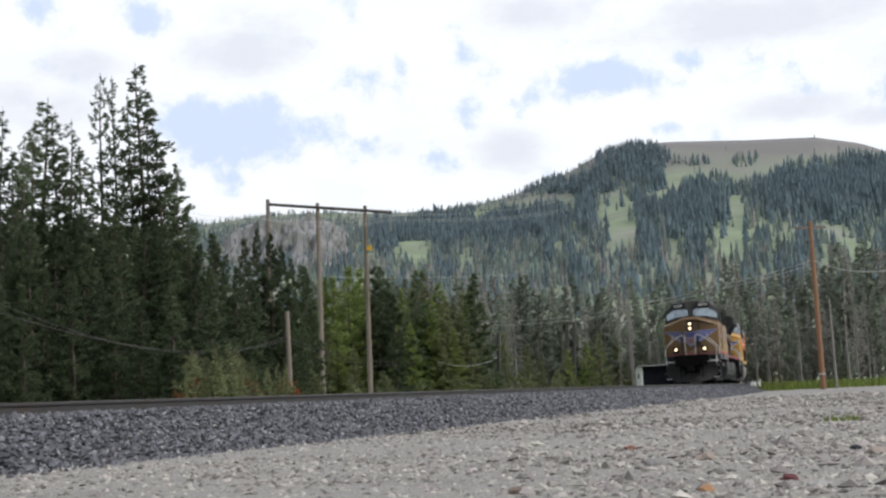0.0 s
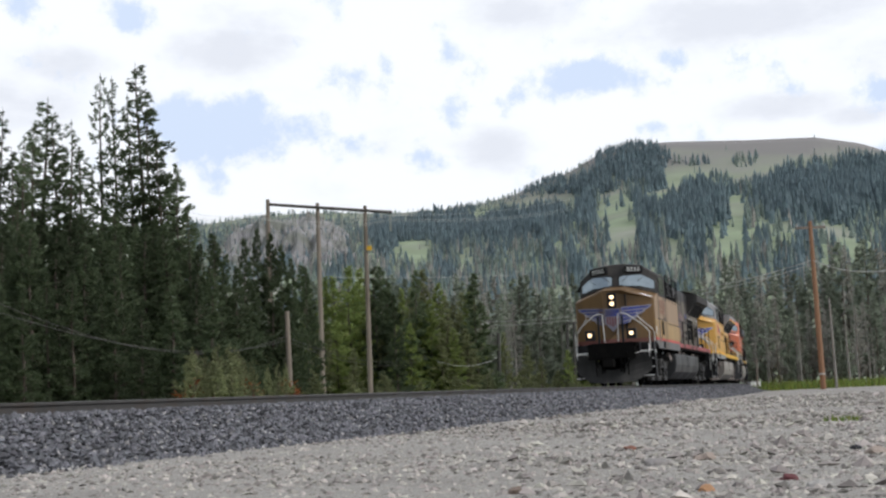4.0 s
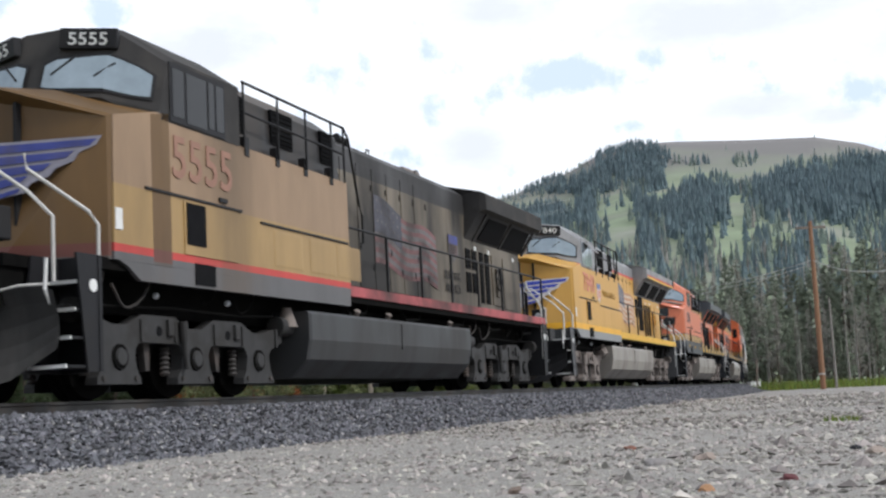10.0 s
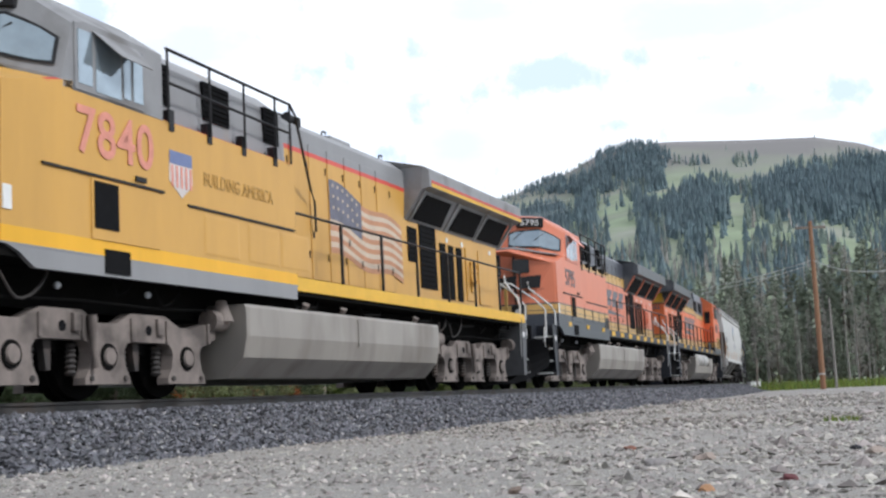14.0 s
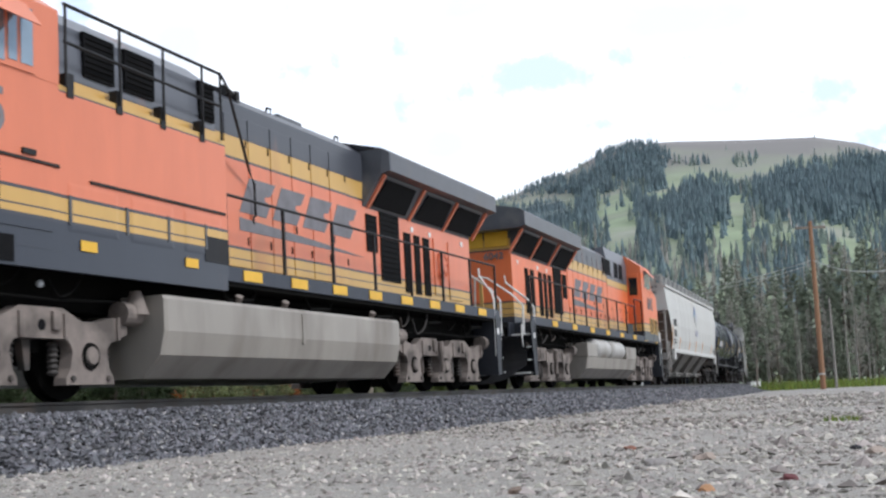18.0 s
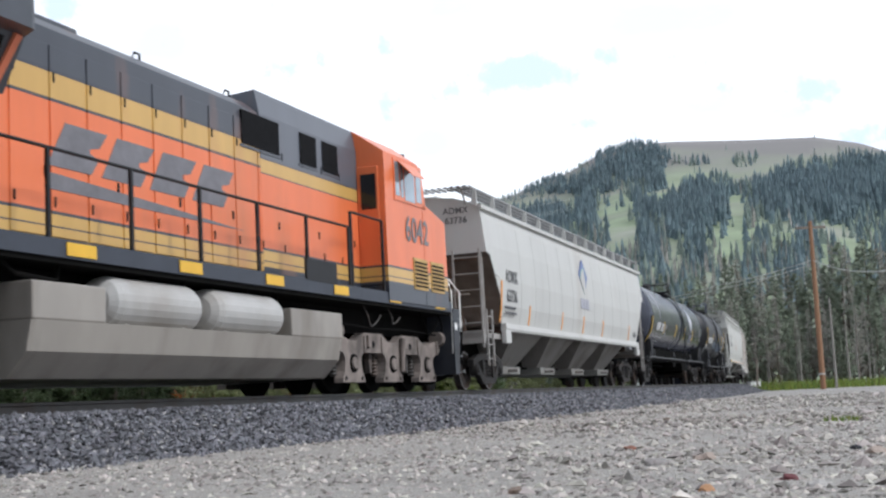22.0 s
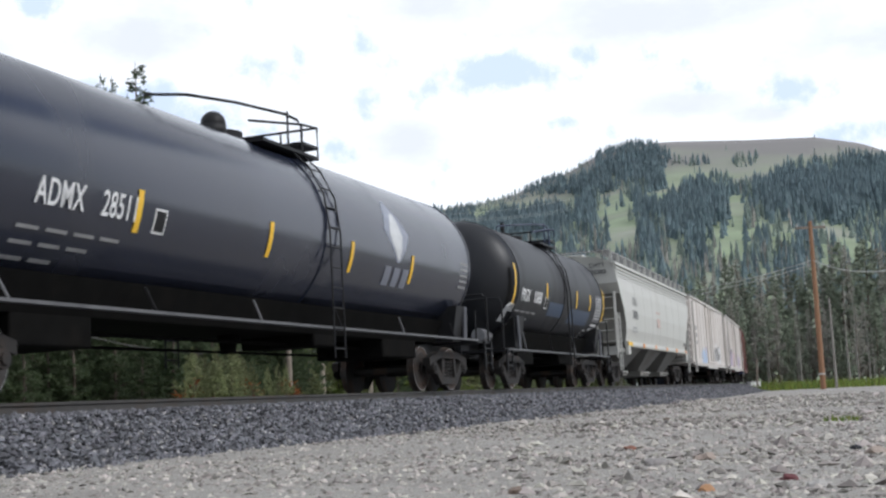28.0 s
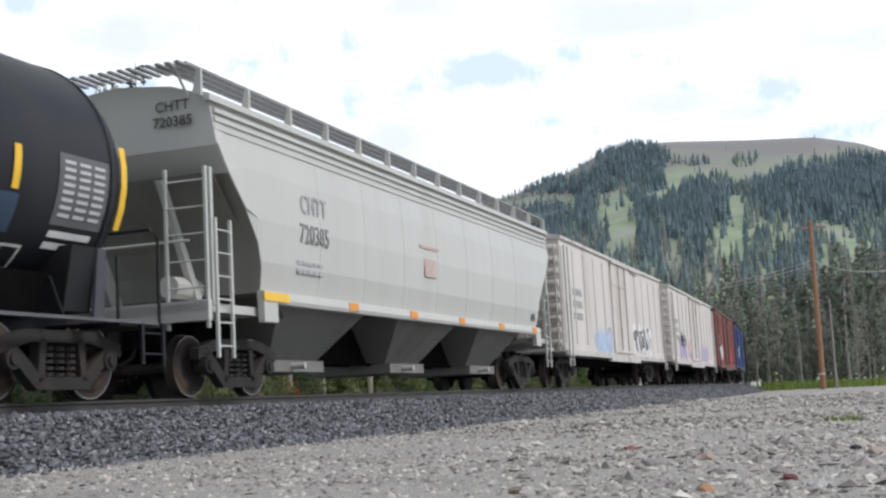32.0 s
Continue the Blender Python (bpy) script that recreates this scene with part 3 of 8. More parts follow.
def loco_truck(car, xc, material, spin):
    """Three-axle truck: deep cast side frames with journal horns, springs and brake cylinders."""
    axles = (-1.75, 0.0, 1.75)
    bm = B()
    box(bm, xc - 2.3, xc + 2.3, -0.9, 0.9, 0.62, 0.86)
    for d in (-0.9, 0.9):
        box(bm, xc + d - 0.2, xc + d + 0.2, -1.0, 1.0, 0.55, 0.9)
    truck = part("truck", bm, UNDER, car, "three-axle truck with dusty cast side frames")
    for s in (1, -1):
        y0, y1 = s * 1.05, s * 1.22
        bm = B()
        top = [(-2.5, 0.78), (-2.5, 0.95), (-2.2, 0.97), (-1.9, 0.90), (-1.6, 0.90), (-1.25, 1.04), (-0.5, 1.04), (-0.18, 0.90), (0.18, 0.90), (0.5, 1.04), (1.25, 1.04), (1.6, 0.90), (1.9, 0.90), (2.2, 0.97), (2.5, 0.95), (2.5, 0.78)]
        low = []
        for a in (1.75, 0.0, -1.75):
            low += [(a + 0.50, 0.69), (a + 0.41, 0.67), (a + 0.35, 0.61), (a + 0.33, 0.54), (a + 0.37, 0.36), (a + 0.45, 0.25), (a + 0.46, 0.17), (a - 0.46, 0.17), (a - 0.45, 0.25), (a - 0.37, 0.36), (a - 0.33, 0.54), (a - 0.35, 0.61), (a - 0.41, 0.67), (a - 0.50, 0.69)]
        prism(bm, [(xc + a, b) for a, b in top + low], min(y0, y1), max(y0, y1), "y")
        part("side_frame", bm, material, truck)
        for a in axles:
            bm = B()
            cyl(bm, (xc + a, s * 1.2, 0.5), (xc + a, s * 1.245, 0.5), 0.165, 0.155, n=20)
            part("journal_cap", bm, UNDER, truck)
            bm = B()
            cyl(bm, (xc + a, s * 1.24, 0.5), (xc + a, s * 1.27, 0.5), 0.115, 0.10, n=16)
            part("bearing_cover", bm, material, truck)
        for a in (-0.5, 0.5, -1.27, 1.27, -2.24, 2.24):
            bm = B()
            loft(bm, [[(xc + a + (0.075 if k % 2 else 0.05) * math.cos(t), s * 1.05 + (0.075 if k % 2 else 0.05) * math.sin(t), 0.28 + k * 0.032) for t in np.linspace(0, 2 * math.pi, 11)[:-1]] for k in range(13)])
            part("coil_spring", bm, TRUCK_DARK, truck)
        for a, l in ((-2.35, 0.36), (2.35, -0.36)):
            bm = B()
            cyl(bm, (xc + a, s * 1.2, 1.03), (xc + a - l, s * 1.2, 1.03), 0.15, n=16)
            cyl(bm, (xc + a - l, s * 1.2, 1.03), (xc + a - l * 1.4, s * 1.2, 1.03), 0.06, n=10)
            part("brake_cylinder", bm, material, truck)
        bm = B()
        tube(bm, [(xc - 2.2, s * 1.26, 1.16), (xc - 1.0, s * 1.27, 1.12), (xc + 0.6, s * 1.27, 1.14), (xc + 2.2, s * 1.26, 1.1)], 0.018)
        part("sand_pipe", bm, UNDER, truck)
        for a in (-0.87, 0.87):
            # raised dark disc paints the shade inside a hole of the casting
            bm = B()
            cyl(bm, (xc + a, s * 1.215, 0.84), (xc + a, s * 1.226, 0.84), 0.065, n=12)
            part("casting_hole", bm, GRILLE, truck)
            bm = B()
            box(bm, xc + a - 0.3, xc + a - 0.16, min(s * 1.2, s * 1.27), max(s * 1.2, s * 1.27), 0.78, 1.0, 0.015)
            part("brake_lever_guide", bm, material, truck)
            bm = B()
            prism(bm, [(xc + a + 0.05, 0.72), (xc + a + 0.2, 0.72), (xc + a + 0.14, 0.34), (xc + a + 0.06, 0.34)], min(s * 1.0, s * 1.1), max(s * 1.0, s * 1.1), "y")
            part("brake_shoe", bm, TRUCK_DARK, truck)
        # ribs and bolt bosses of the casting
        for a in (-2.3, -1.28, -0.5, 0.5, 1.28, 2.3):
            bm = B()
            box(bm, xc + a - 0.03, xc + a + 0.03, min(s * 1.21, s * 1.25), max(s * 1.21, s * 1.25), 0.7, 0.98, 0.008)
            part("casting_rib", bm, material, truck)
        for a in axles:
            for dx in (-0.34, 0.34):
                bm = B()
                cyl(bm, (xc + a + dx, s * 1.21, 0.24), (xc + a + dx, s * 1.245, 0.24), 0.035, n=8)
                part("bolt_boss", bm, TRUCK_DARK, truck)
        # damper beside the middle axle
        bm = B()
        cyl(bm, (xc + 0.32, s * 1.28, 0.36), (xc + 0.36, s * 1.28, 0.72), 0.045, n=10)
        cyl(bm, (xc + 0.36, s * 1.28, 0.72), (xc + 0.39, s * 1.28, 0.98), 0.06, n=10)
        part("damper", bm, material, truck)
        # loops of hose and cable hanging from the sill
        for a, w, drop in ((-1.5, 0.7, 0.28), (-0.4, 0.5, 0.2), (1.2, 0.9, 0.34), (2.2, 0.5, 0.24)):
            bm = B()
            tube(bm, [(xc + a + w * q / 8, s * (1.33 + 0.03 * math.sin(q)), 1.52 - drop * math.sin(math.pi * q / 8) - 0.02 * q) for q in range(9)], 0.017, 5)
            part("hanging_hose", bm, UNDER if (a < 0) == (s > 0) else TRUCK_DARK, truck)
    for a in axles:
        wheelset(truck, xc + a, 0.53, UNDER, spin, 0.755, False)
    return truck


def handrail(car, x0, x1, y, z, zfoot, material, step=1.62, name="handrail"):
    bm = B()
    tube(bm, [(x0, y, z), (x1, y, z)], 0.022)
    rail = part(name, bm, material, car)
    n = max(1, int(round(abs(x1 - x0) / step)))
    for k in range(n + 1):
        x = x0 + (x1 - x0) * k / n
        bm = B()
        box(bm, x - 0.025, x + 0.025, y - 0.02, y + 0.02, zfoot, z)
        part("stanchion", bm, material, rail)
    return rail


def step_well(car, xin, ends, s, panel, railmat, deck=1.64):
    """Corner steps: a side plate, three treads with worn bright edges and two bent grab rails. ends: +1 front, -1 rear."""
    e = ends
    xo = xin + e * 1.0                           # outer end of the well
    bm = B()
    box(bm, xin, xin + e * 0.06, min(s * 0.98, s * 1.54), max(s * 0.98, s * 1.54), 0.3, deck)
    well = part("step_well", bm, panel, car)
    bm = B()
    prism(bm, [(xin, 0.3), (xin + e * 0.27, 0.3), (xin + e * 0.46, deck), (xin, deck)], min(s * 1.5, s * 1.53), max(s * 1.5, s * 1.53), "y")
    plate_ = part("outer_side_plate", bm, panel, well)
    bm = B()
    cyl(bm, (xin + e * 0.16, s * 1.53, 1.28), (xin + e * 0.16, s * 1.538, 1.28), 0.075, n=16)
    part("round_badge", bm, WHITE, plate_)
    bm = B()
    prism(bm, [(xin, 0.3), (xin + e * 0.75, 0.3), (xin + e * 0.55, deck), (xin, deck)], min(s * 0.96, s * 0.99), max(s * 0.96, s * 0.99), "y")
    part("inner_side_plate", bm, panel, well)
    for k, z in enumerate((0.36, 0.68, 1.0, 1.32)):
        bm = B()
        box(bm, xin + e * 0.05, xin + e * (0.62 - 0.09 * k), min(s * 1.0, s * 1.5), max(s * 1.0, s * 1.5), z - 0.015, z + 0.015)
        part("step", bm, BLACK, well)
        bm = B()
        x1 = xin + e * (0.63 - 0.09 * k)
        box(bm, x1 - 0.012, x1 + 0.012, min(s * 1.0, s * 1.5), max(s * 1.0, s * 1.5), z - 0.02, z + 0.022)
        part("step_edge", bm, WHITE, well)
    return well


def locomotive(front, kind, number, label, flip=False):
    """A six-axle wide-cab freight locomotive with a full-width equipment cab on its left side. kind: dirty, clean, orange."""
    up = kind != "orange"
    BN_CAB, BN_HOOD, BN_EQ = BN_SETS[flip]
    cabm = {"dirty": UP_DIRTY, "clean": UP_CLEAN, "orange": BN_CAB}[kind]
    hoodm = {"dirty": UP_DIRTY_HOOD, "clean": UP_CLEAN_HOOD, "orange": BN_HOOD}[kind]
    wingm = {"dirty": WING_DIRTY, "clean": WING_UP, "orange": WING_BN}[kind]
    roofm = {"dirty": WING_DIRTY, "clean": WING_UP, "orange": cabm}[kind]
    panel = {"dirty": BLACK, "clean": mat("dark_grey_step_paint", (0.085, 0.087, 0.092), 0.55, var=0.2, dirt=(0.05, 0.047, 0.045), dirt_amount=0.3), "orange": mat("navy_step_paint", (0.02, 0.023, 0.032), 0.5, var=0.2, dirt=(0.045, 0.042, 0.04), dirt_amount=0.25)}[kind]
    tankm = TANK_DARK if kind == "dirty" else TANK_GREY
    truckm = TRUCK_GREY if kind != "dirty" else mat("sooty_truck_casting", (0.034, 0.033, 0.033), 0.65, var=0.3, scale=4.0, dirt=(0.03, 0.028, 0.026), dirt_amount=0.45, dirt_scale=2.2)
    L = 22.3
    car = thing("locomotive", car_pose(0, front, L, flip), label, "locomotive", "locomotives of the train")
    spin = []
    X = lambda u: L / 2 - u
    P = lambda nm, bm, m, lb="", par=None, smooth=False: part(nm, bm, m, par or car, lb, smooth)

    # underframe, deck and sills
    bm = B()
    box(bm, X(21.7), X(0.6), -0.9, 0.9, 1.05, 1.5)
    P("underframe", bm, UNDER, "greasy steel underframe, blackened for shade")
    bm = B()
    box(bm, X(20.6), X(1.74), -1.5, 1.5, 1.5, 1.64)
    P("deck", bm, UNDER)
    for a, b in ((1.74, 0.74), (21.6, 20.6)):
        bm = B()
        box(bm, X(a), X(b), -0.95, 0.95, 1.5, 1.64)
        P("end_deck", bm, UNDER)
    for s in (1, -1):
        u0 = 8.7 if s > 0 else 1.75
        bm = B()
        box(bm, X(20.95), X(u0), s * 1.5, s * 1.535, 1.6 if kind == "dirty" else 1.56, 1.77)
        P("side_sill", bm, {"dirty": mat("dull_red_sill", (0.40, 0.085, 0.09), 0.6, var=0.3, dirt=(0.05, 0.045, 0.042), dirt_amount=0.5, dirt_scale=0.7), "clean": YELLOW_TRIM, "orange": mat("grey_sill_paint", BG, 0.55, var=0.2)}[kind])
        if kind == "orange":
            for k in range(8):
                xk = X(u0 + 0.7 + k * (20.9 - u0) / 8.3)
                plate(car, "reflector", xk - 0.27, xk + 0.27, s * 1.545, 1.59, 1.74, YELLOW_TRIM, 0.006)
    # pipes and wiring seen under the sill
    for s in (1, -1):
        for k in range(5):
            u = 8.9 + k * 2.6
            bm = B()
            tube(bm, [(X(u), s * 1.3, 1.5), (X(u + 0.1), s * 1.35, 1.32), (X(u + 0.8), s * 1.35, 1.36), (X(u + 1.0), s * 1.3, 1.5)], 0.03)
            P("air_pipe", bm, UNDER)
    # nose: blunt wedge with a peaked front
    def ring(u_c, u_e, zs, zc, w):
        return [(X(u_e), w, 1.62), (X(u_e), w, zs), (X(u_c), 0.38, zc), (X(u_c), -0.38, zc), (X(u_e), -w, zs), (X(u_e), -w, 1.62), (X(u_c), -0.38, 1.62), (X(u_c), 0.38, 1.62)]
    bm = B()
    loft(bm, [ring(1.38, 1.92, 3.33, 3.70, 1.5), ring(1.42, 1.98, 3.37, 3.73, 1.54), ring(2.45, 3.05, 3.58, 3.92, 1.56), ring(3.2, 3.2, 3.6, 3.92, 1.56)])
    nose = P("nose", bm, {"dirty": NOSE_DIRTY_SHADED, "clean": NOSE_CLEAN, "orange": cabm}[kind], {"dirty": "grimy yellow nose with its shade painted in", "clean": "yellow nose", "orange": "orange nose with dark stripes"}[kind])
    # anti-glare top, a shade greyer
    bm = B()
    prism(bm, [(X(2.55), 1.44), (X(3.0), 1.44), (X(2.42), 0.3), (X(2.42), -0.3), (X(3.0), -1.44), (X(2.55), -1.44), (X(1.75), -0.36), (X(1.75), 0.36)], 0, 0.008, "z")
    for v in bm.verts:
        a = max(0, (abs(v.co.y) - 0.38) / 1.18)
        u = L / 2 - v.co.x
        v.co.z += 3.742 + (3.92 - 3.73) * (u - 1.42) / 1.03 - a * 0.345 - 0.06 * a * max(0.0, u - 2.0)
    if kind == "orange":
        P("anti_glare_panel", bm, mat("matt_grey_panel", (0.2, 0.19, 0.19), 0.8, var=0.15))
    else:
        bm.free()
    # cab: roof with chamfered sides
    def croof(u, dz=0.0, uc=None):
        uc = u if uc is None else uc
        return [(X(u), 1.56, 3.5), (X(u), 1.56, 4.36 + dz), (X(u * 0.3 + uc * 0.7), 0.95, 4.79 + dz), (X(uc), 0.3, 4.87 + dz), (X(uc), -0.3, 4.87 + dz), (X(u * 0.3 + uc * 0.7), -0.95, 4.79 + dz), (X(u), -1.56, 4.36 + dz), (X(u), -1.56, 3.5)]
    bm = B()
    f0 = [(X(3.02), 1.56, 3.5), (X(3.2), 1.56, 4.28), (X(2.9), 0.95, 4.74), (X(2.78), 0.3, 4.82), (X(2.78), -0.3, 4.82), (X(2.9), -0.95, 4.74), (X(3.2), -1.56, 4.28), (X(3.02), -1.56, 3.5)]
    base = [(X(3.02), 1.56, 3.4), (X(3.0), 1.55, 3.6), (X(2.62), 0.95, 3.78), (X(2.46), 0.3, 3.86), (X(2.46), -0.3, 3.86), (X(2.62), -0.95, 3.78), (X(3.0), -1.55, 3.6), (X(3.02), -1.56, 3.4)]
    loft(bm, [base, f0, croof(3.42, 0, 3.0), croof(5.05)])
    cabtop = P("cab_roof", bm, roofm if up else cabm, "dark sooty cab roof" if kind == "dirty" else "")
    bm = B()
    prism(bm, [(X(1.95), 1.62), (X(5.05), 1.62), (X(5.05), 3.6), (X(3.0), 3.6), (X(1.98), 3.36)], -1.555, 1.555, "y")
    P("cab", bm, cabm)
    # skirt below the cab and equipment cab
    skirtm = {"dirty": cabm, "clean": cabm, "orange": cabm}[kind]
    for s in (1,):
        bm = B()
        prism(bm, [(X(2.0), 1.64), (X(2.25), 1.55), (X(2.5), 1.40), (X(8.68), 1.42), (X(8.68), 1.64)], 1.49, 1.552, "y")
        P("skirt", bm, skirtm)
    # windscreens, quarter panes and wipers on the peaked front
    def on_front(y, t):
        """A point of the windscreen plane: y across, t from 0 at its foot to 1 at its head."""
        a = abs(y)
        def interp(pts, a):
            return np.interp(a, [p[0] for p in pts], [p[1] for p in pts])
        xb, zb = X(float(interp([(0, 2.46), (0.3, 2.46), (0.95, 2.62), (1.55, 3.0)], a))), float(interp([(0, 3.86), (0.3, 3.86), (0.95, 3.78), (1.55, 3.6)], a))
        xt, zt = X(float(interp([(0, 2.78), (0.3, 2.78), (0.95, 2.9), (1.56, 3.2)], a))), float(interp([(0, 4.82), (0.3, 4.82), (0.95, 4.74), (1.56, 4.28)], a))
        return Vector((xb + (xt - xb) * t + 0.014, y, zb + (zt - zb) * t))
    for s in (1, -1):
        def pane(grow, lift):
            ys = np.linspace(0.15 - grow, 1.45 + grow, 9)
            low = lambda y: float(np.interp(y, (0.15, 0.3, 1.25, 1.45), (0.14, 0.10, 0.15, 0.22))) - 1.3 * grow
            high = lambda y: float(np.interp(y, (0.15, 0.3, 1.25, 1.45), (0.46, 0.52, 0.66, 0.62))) + 1.3 * grow
            q = B()
            lo = [q.verts.new(on_front(s * y, low(y)) + Vector((lift, 0, 0))) for y in ys]
            mi = [q.verts.new(on_front(s * y, (low(y) + high(y)) / 2) + Vector((lift, 0, 0))) for y in ys]
            hi = [q.verts.new(on_front(s * y, high(y)) + Vector((lift, 0, 0))) for y in ys]
            for g, h in ((lo, mi), (mi, hi)):
                for k in range(8):
                    q.faces.new((g[k], g[k + 1], h[k + 1], h[k]))
            return q
        fr = P("windscreen_frame", pane(0.035, 0.008), BLACK)
        part("windscreen", pane(0.0, 0.016), GLASS, fr, "sky-reflecting windscreen pane")
        for y0, lean in ((0.55, 0.28), (1.05, 0.22)):
            bm = B()
            tube(bm, [on_front(s * y0, 0.62 - 0.06 * y0) + Vector((0.02, 0, 0)), on_front(s * (y0 - lean), 0.30) + Vector((0.025, 0, 0))], 0.014)
            part("wiper", bm, BLACK, fr)
        # number board on the roof's brow
        bm = B()
        box(bm, -0.06, 0.06, -0.38, 0.38, -0.135, 0.135, 0.015)
        board = part("number_board", bm, BLACK, car, "black number board with white figures", at=Matrix.Translation((X(2.755), s * 0.70, 4.61)) @ Matrix.Rotation(s * -0.08, 4, "X") @ Matrix.Rotation(s * 0.28, 4, "Z"))
        lettering(number, 0.23, WHITE, board, Matrix.Translation((0.066, 0, -0.085)) @ Matrix.Rotation(math.pi / 2, 4, "Z") @ Matrix.Rotation(math.pi / 2, 4, "X"), 0.002, 1.12, "board_number")
    # side windows with frames
    for s in (1, -1):
        plate(car, "window_frame", X(4.62), X(3.22), s * 1.563, 3.52, 4.31, BLACK if kind == "dirty" else roofm if up else cabm, 0.012)
        for a, b, dark in ((3.28, 3.55, 0), (3.62, 4.12, 1), (4.18, 4.32, 0), (4.38, 4.58, 0)):
            plate(car, "side_pane", X(b), X(a), s * 1.576, 3.6 if not dark else 3.56, 4.24, GLASS if kind != "dirty" else DARK_GLASS, 0.006)
        if kind != "dirty" or s < 0:
            bm = B()
            prism(bm, [(X(3.55), 4.27), (X(4.45), 4.27), (X(4.35), 3.95), (X(3.75), 3.98)], -0.01, 0.01, "y")
            for v in bm.verts:
                v.co.y = s * (1.585 + (4.27 - v.co.z) * 0.9 + v.co.y)
            P("sun_visor", bm, roofm if up else cabm)
    # front lights
    bm = B()
    box(bm, X(1.44), X(1.36), -0.17, 0.17, 3.02, 3.62, 0.03)
    hl = P("headlight_housing", bm, BLACK)
    for z in (3.19, 3.45):
        bm = B()
        cyl(bm, (X(1.36), 0, z), (X(1.335), 0, z), 0.08, 0.07, n=20)
        part("headlight", bm, LAMP_ON if kind == "dirty" else LAMP_OFF, hl, "lit headlight" if kind == "dirty" else "unlit headlight")
    for s in (1, -1):
        bm = B()
        box(bm, X(0.86), X(0.62), s * 0.62, s * 0.98, 1.78, 2.16, 0.02)
        dl = P("ditch_light_box", bm, BLACK)
        bm = B()
        cyl(bm, (X(0.62), s * 0.8, 1.98), (X(0.6), s * 0.8, 1.98), 0.08, 0.07, n=20)
        part("ditch_light", bm, LAMP_ON if kind == "dirty" else LAMP_OFF, dl)
    # nose door seam, latch line and hinge
    bm = B()
    box(bm, X(1.62), X(1.52), 0.48, 0.52, 1.75, 3.55)
    P("nose_door_seam", bm, BLACK)
    # nose emblem: wings and shield, or dark blocks
    def nose_x(y):
        a = abs(y)
        return X(1.38 if a < 0.38 else 1.38 + (a - 0.38) * 0.54 / 1.12) + 0.012
    def decal(pts, material, nm, lift=0.0):
        bm = B()
        v = [bm.verts.new((nose_x(y) + lift, y, z)) for y, z in pts]
        bm.faces.new(v)
        r = bmesh.ops.extrude_face_region(bm, geom=bm.faces[:])
        bmesh.ops.translate(bm, vec=(0.004, 0, 0), verts=[q for q in r["geom"] if isinstance(q, bmesh.types.BMVert)])
        bmesh.ops.recalc_face_normals(bm, faces=bm.faces)
        return part(nm, bm, material, nose)
    if up:
        for s in (1, -1):
            decal([(s * 0.34, 3.04), (s * 1.46, 3.10), (s * 1.40, 2.99), (s * 1.22, 2.90), (s * 1.16, 2.80), (s * 0.98, 2.72), (s * 0.9, 2.62), (s * 0.72, 2.55), (s * 0.66, 2.44), (s * 0.34, 2.36)], PALE if kind == "clean" else mat("grimy_pale_stripe", (0.26, 0.25, 0.30), 0.6, var=0.2), "wing_edge")
            for k in range(4):
                z = 2.985 - k * 0.14
                decal([(s * 0.36, z + 0.02), (s * (1.41 - 0.24 * k), z + 0.075), (s * (1.33 - 0.24 * k), z - 0.005), (s * 0.36, z - 0.08)], BLUE if kind == "clean" else BLUE_GRIMY, "wing_feather", 0.005)
            decal([(s * 0.36, 2.42), (s * 0.62, 2.5), (s * 0.58, 2.44), (s * 0.36, 2.37)], BLUE if kind == "clean" else BLUE_GRIMY, "wing_tip", 0.005)
        decal([(-0.3, 3.0), (0.3, 3.0), (0.32, 2.45), (0.0, 2.1), (-0.32, 2.45)], PALE if kind == "clean" else mat("grimy_pale_stripe", (0.26, 0.25, 0.30), 0.6, var=0.2), "shield", 0.006)
        decal([(-0.27, 2.97), (0.27, 2.97), (0.28, 2.7), (-0.28, 2.7)], BLUE if kind == "clean" else BLUE_GRIMY, "shield_top", 0.012)
        for k in (-2, -1, 0, 1, 2):
            decal([(k * 0.105 - 0.026, 2.68), (k * 0.105 + 0.026, 2.68), (k * 0.1 + 0.026, 2.3 + 0.05 * abs(k)), (k * 0.1 - 0.026, 2.3 + 0.05 * abs(k))], RED_STRIPE if kind == "clean" else mat("grimy_shield_red", (0.2, 0.05, 0.05), 0.6, var=0.2), "shield_stripe", 0.012)
    else:
        for k, y in enumerate((0.92, 0.32, -0.32, -0.92)):
            decal([(y + 0.27, 3.02), (y - 0.24, 2.98), (y - 0.30, 2.66), (y + 0.22, 2.68)], BLACK, "emblem_block")
        decal([(1.25, 2.66), (-0.7, 2.55), (-0.7, 2.50), (0.9, 2.58)], BLACK, "emblem_bar")
        for grow, m_, nm, lift in ((0.03, BLACK, "nose_window_frame", 0.0), (0.0, DARK_GLASS, "nose_window", 0.006)):
            q = [(sy * (0.13 + grow + 0.05 * math.cos(a)), sz * (0.11 + grow + 0.05 * math.sin(a)), sy, sz) for sy, sz, a0 in ((1, 1, 0), (-1, 1, 1), (-1, -1, 0), (1, -1, 1)) for a in ((0.0, 0.785, 1.571) if a0 == 0 else (1.571, 0.785, 0.0))]
            decal([(0.70 + a, 3.27 + b) for a, b, c, d in q], m_, nm, lift)
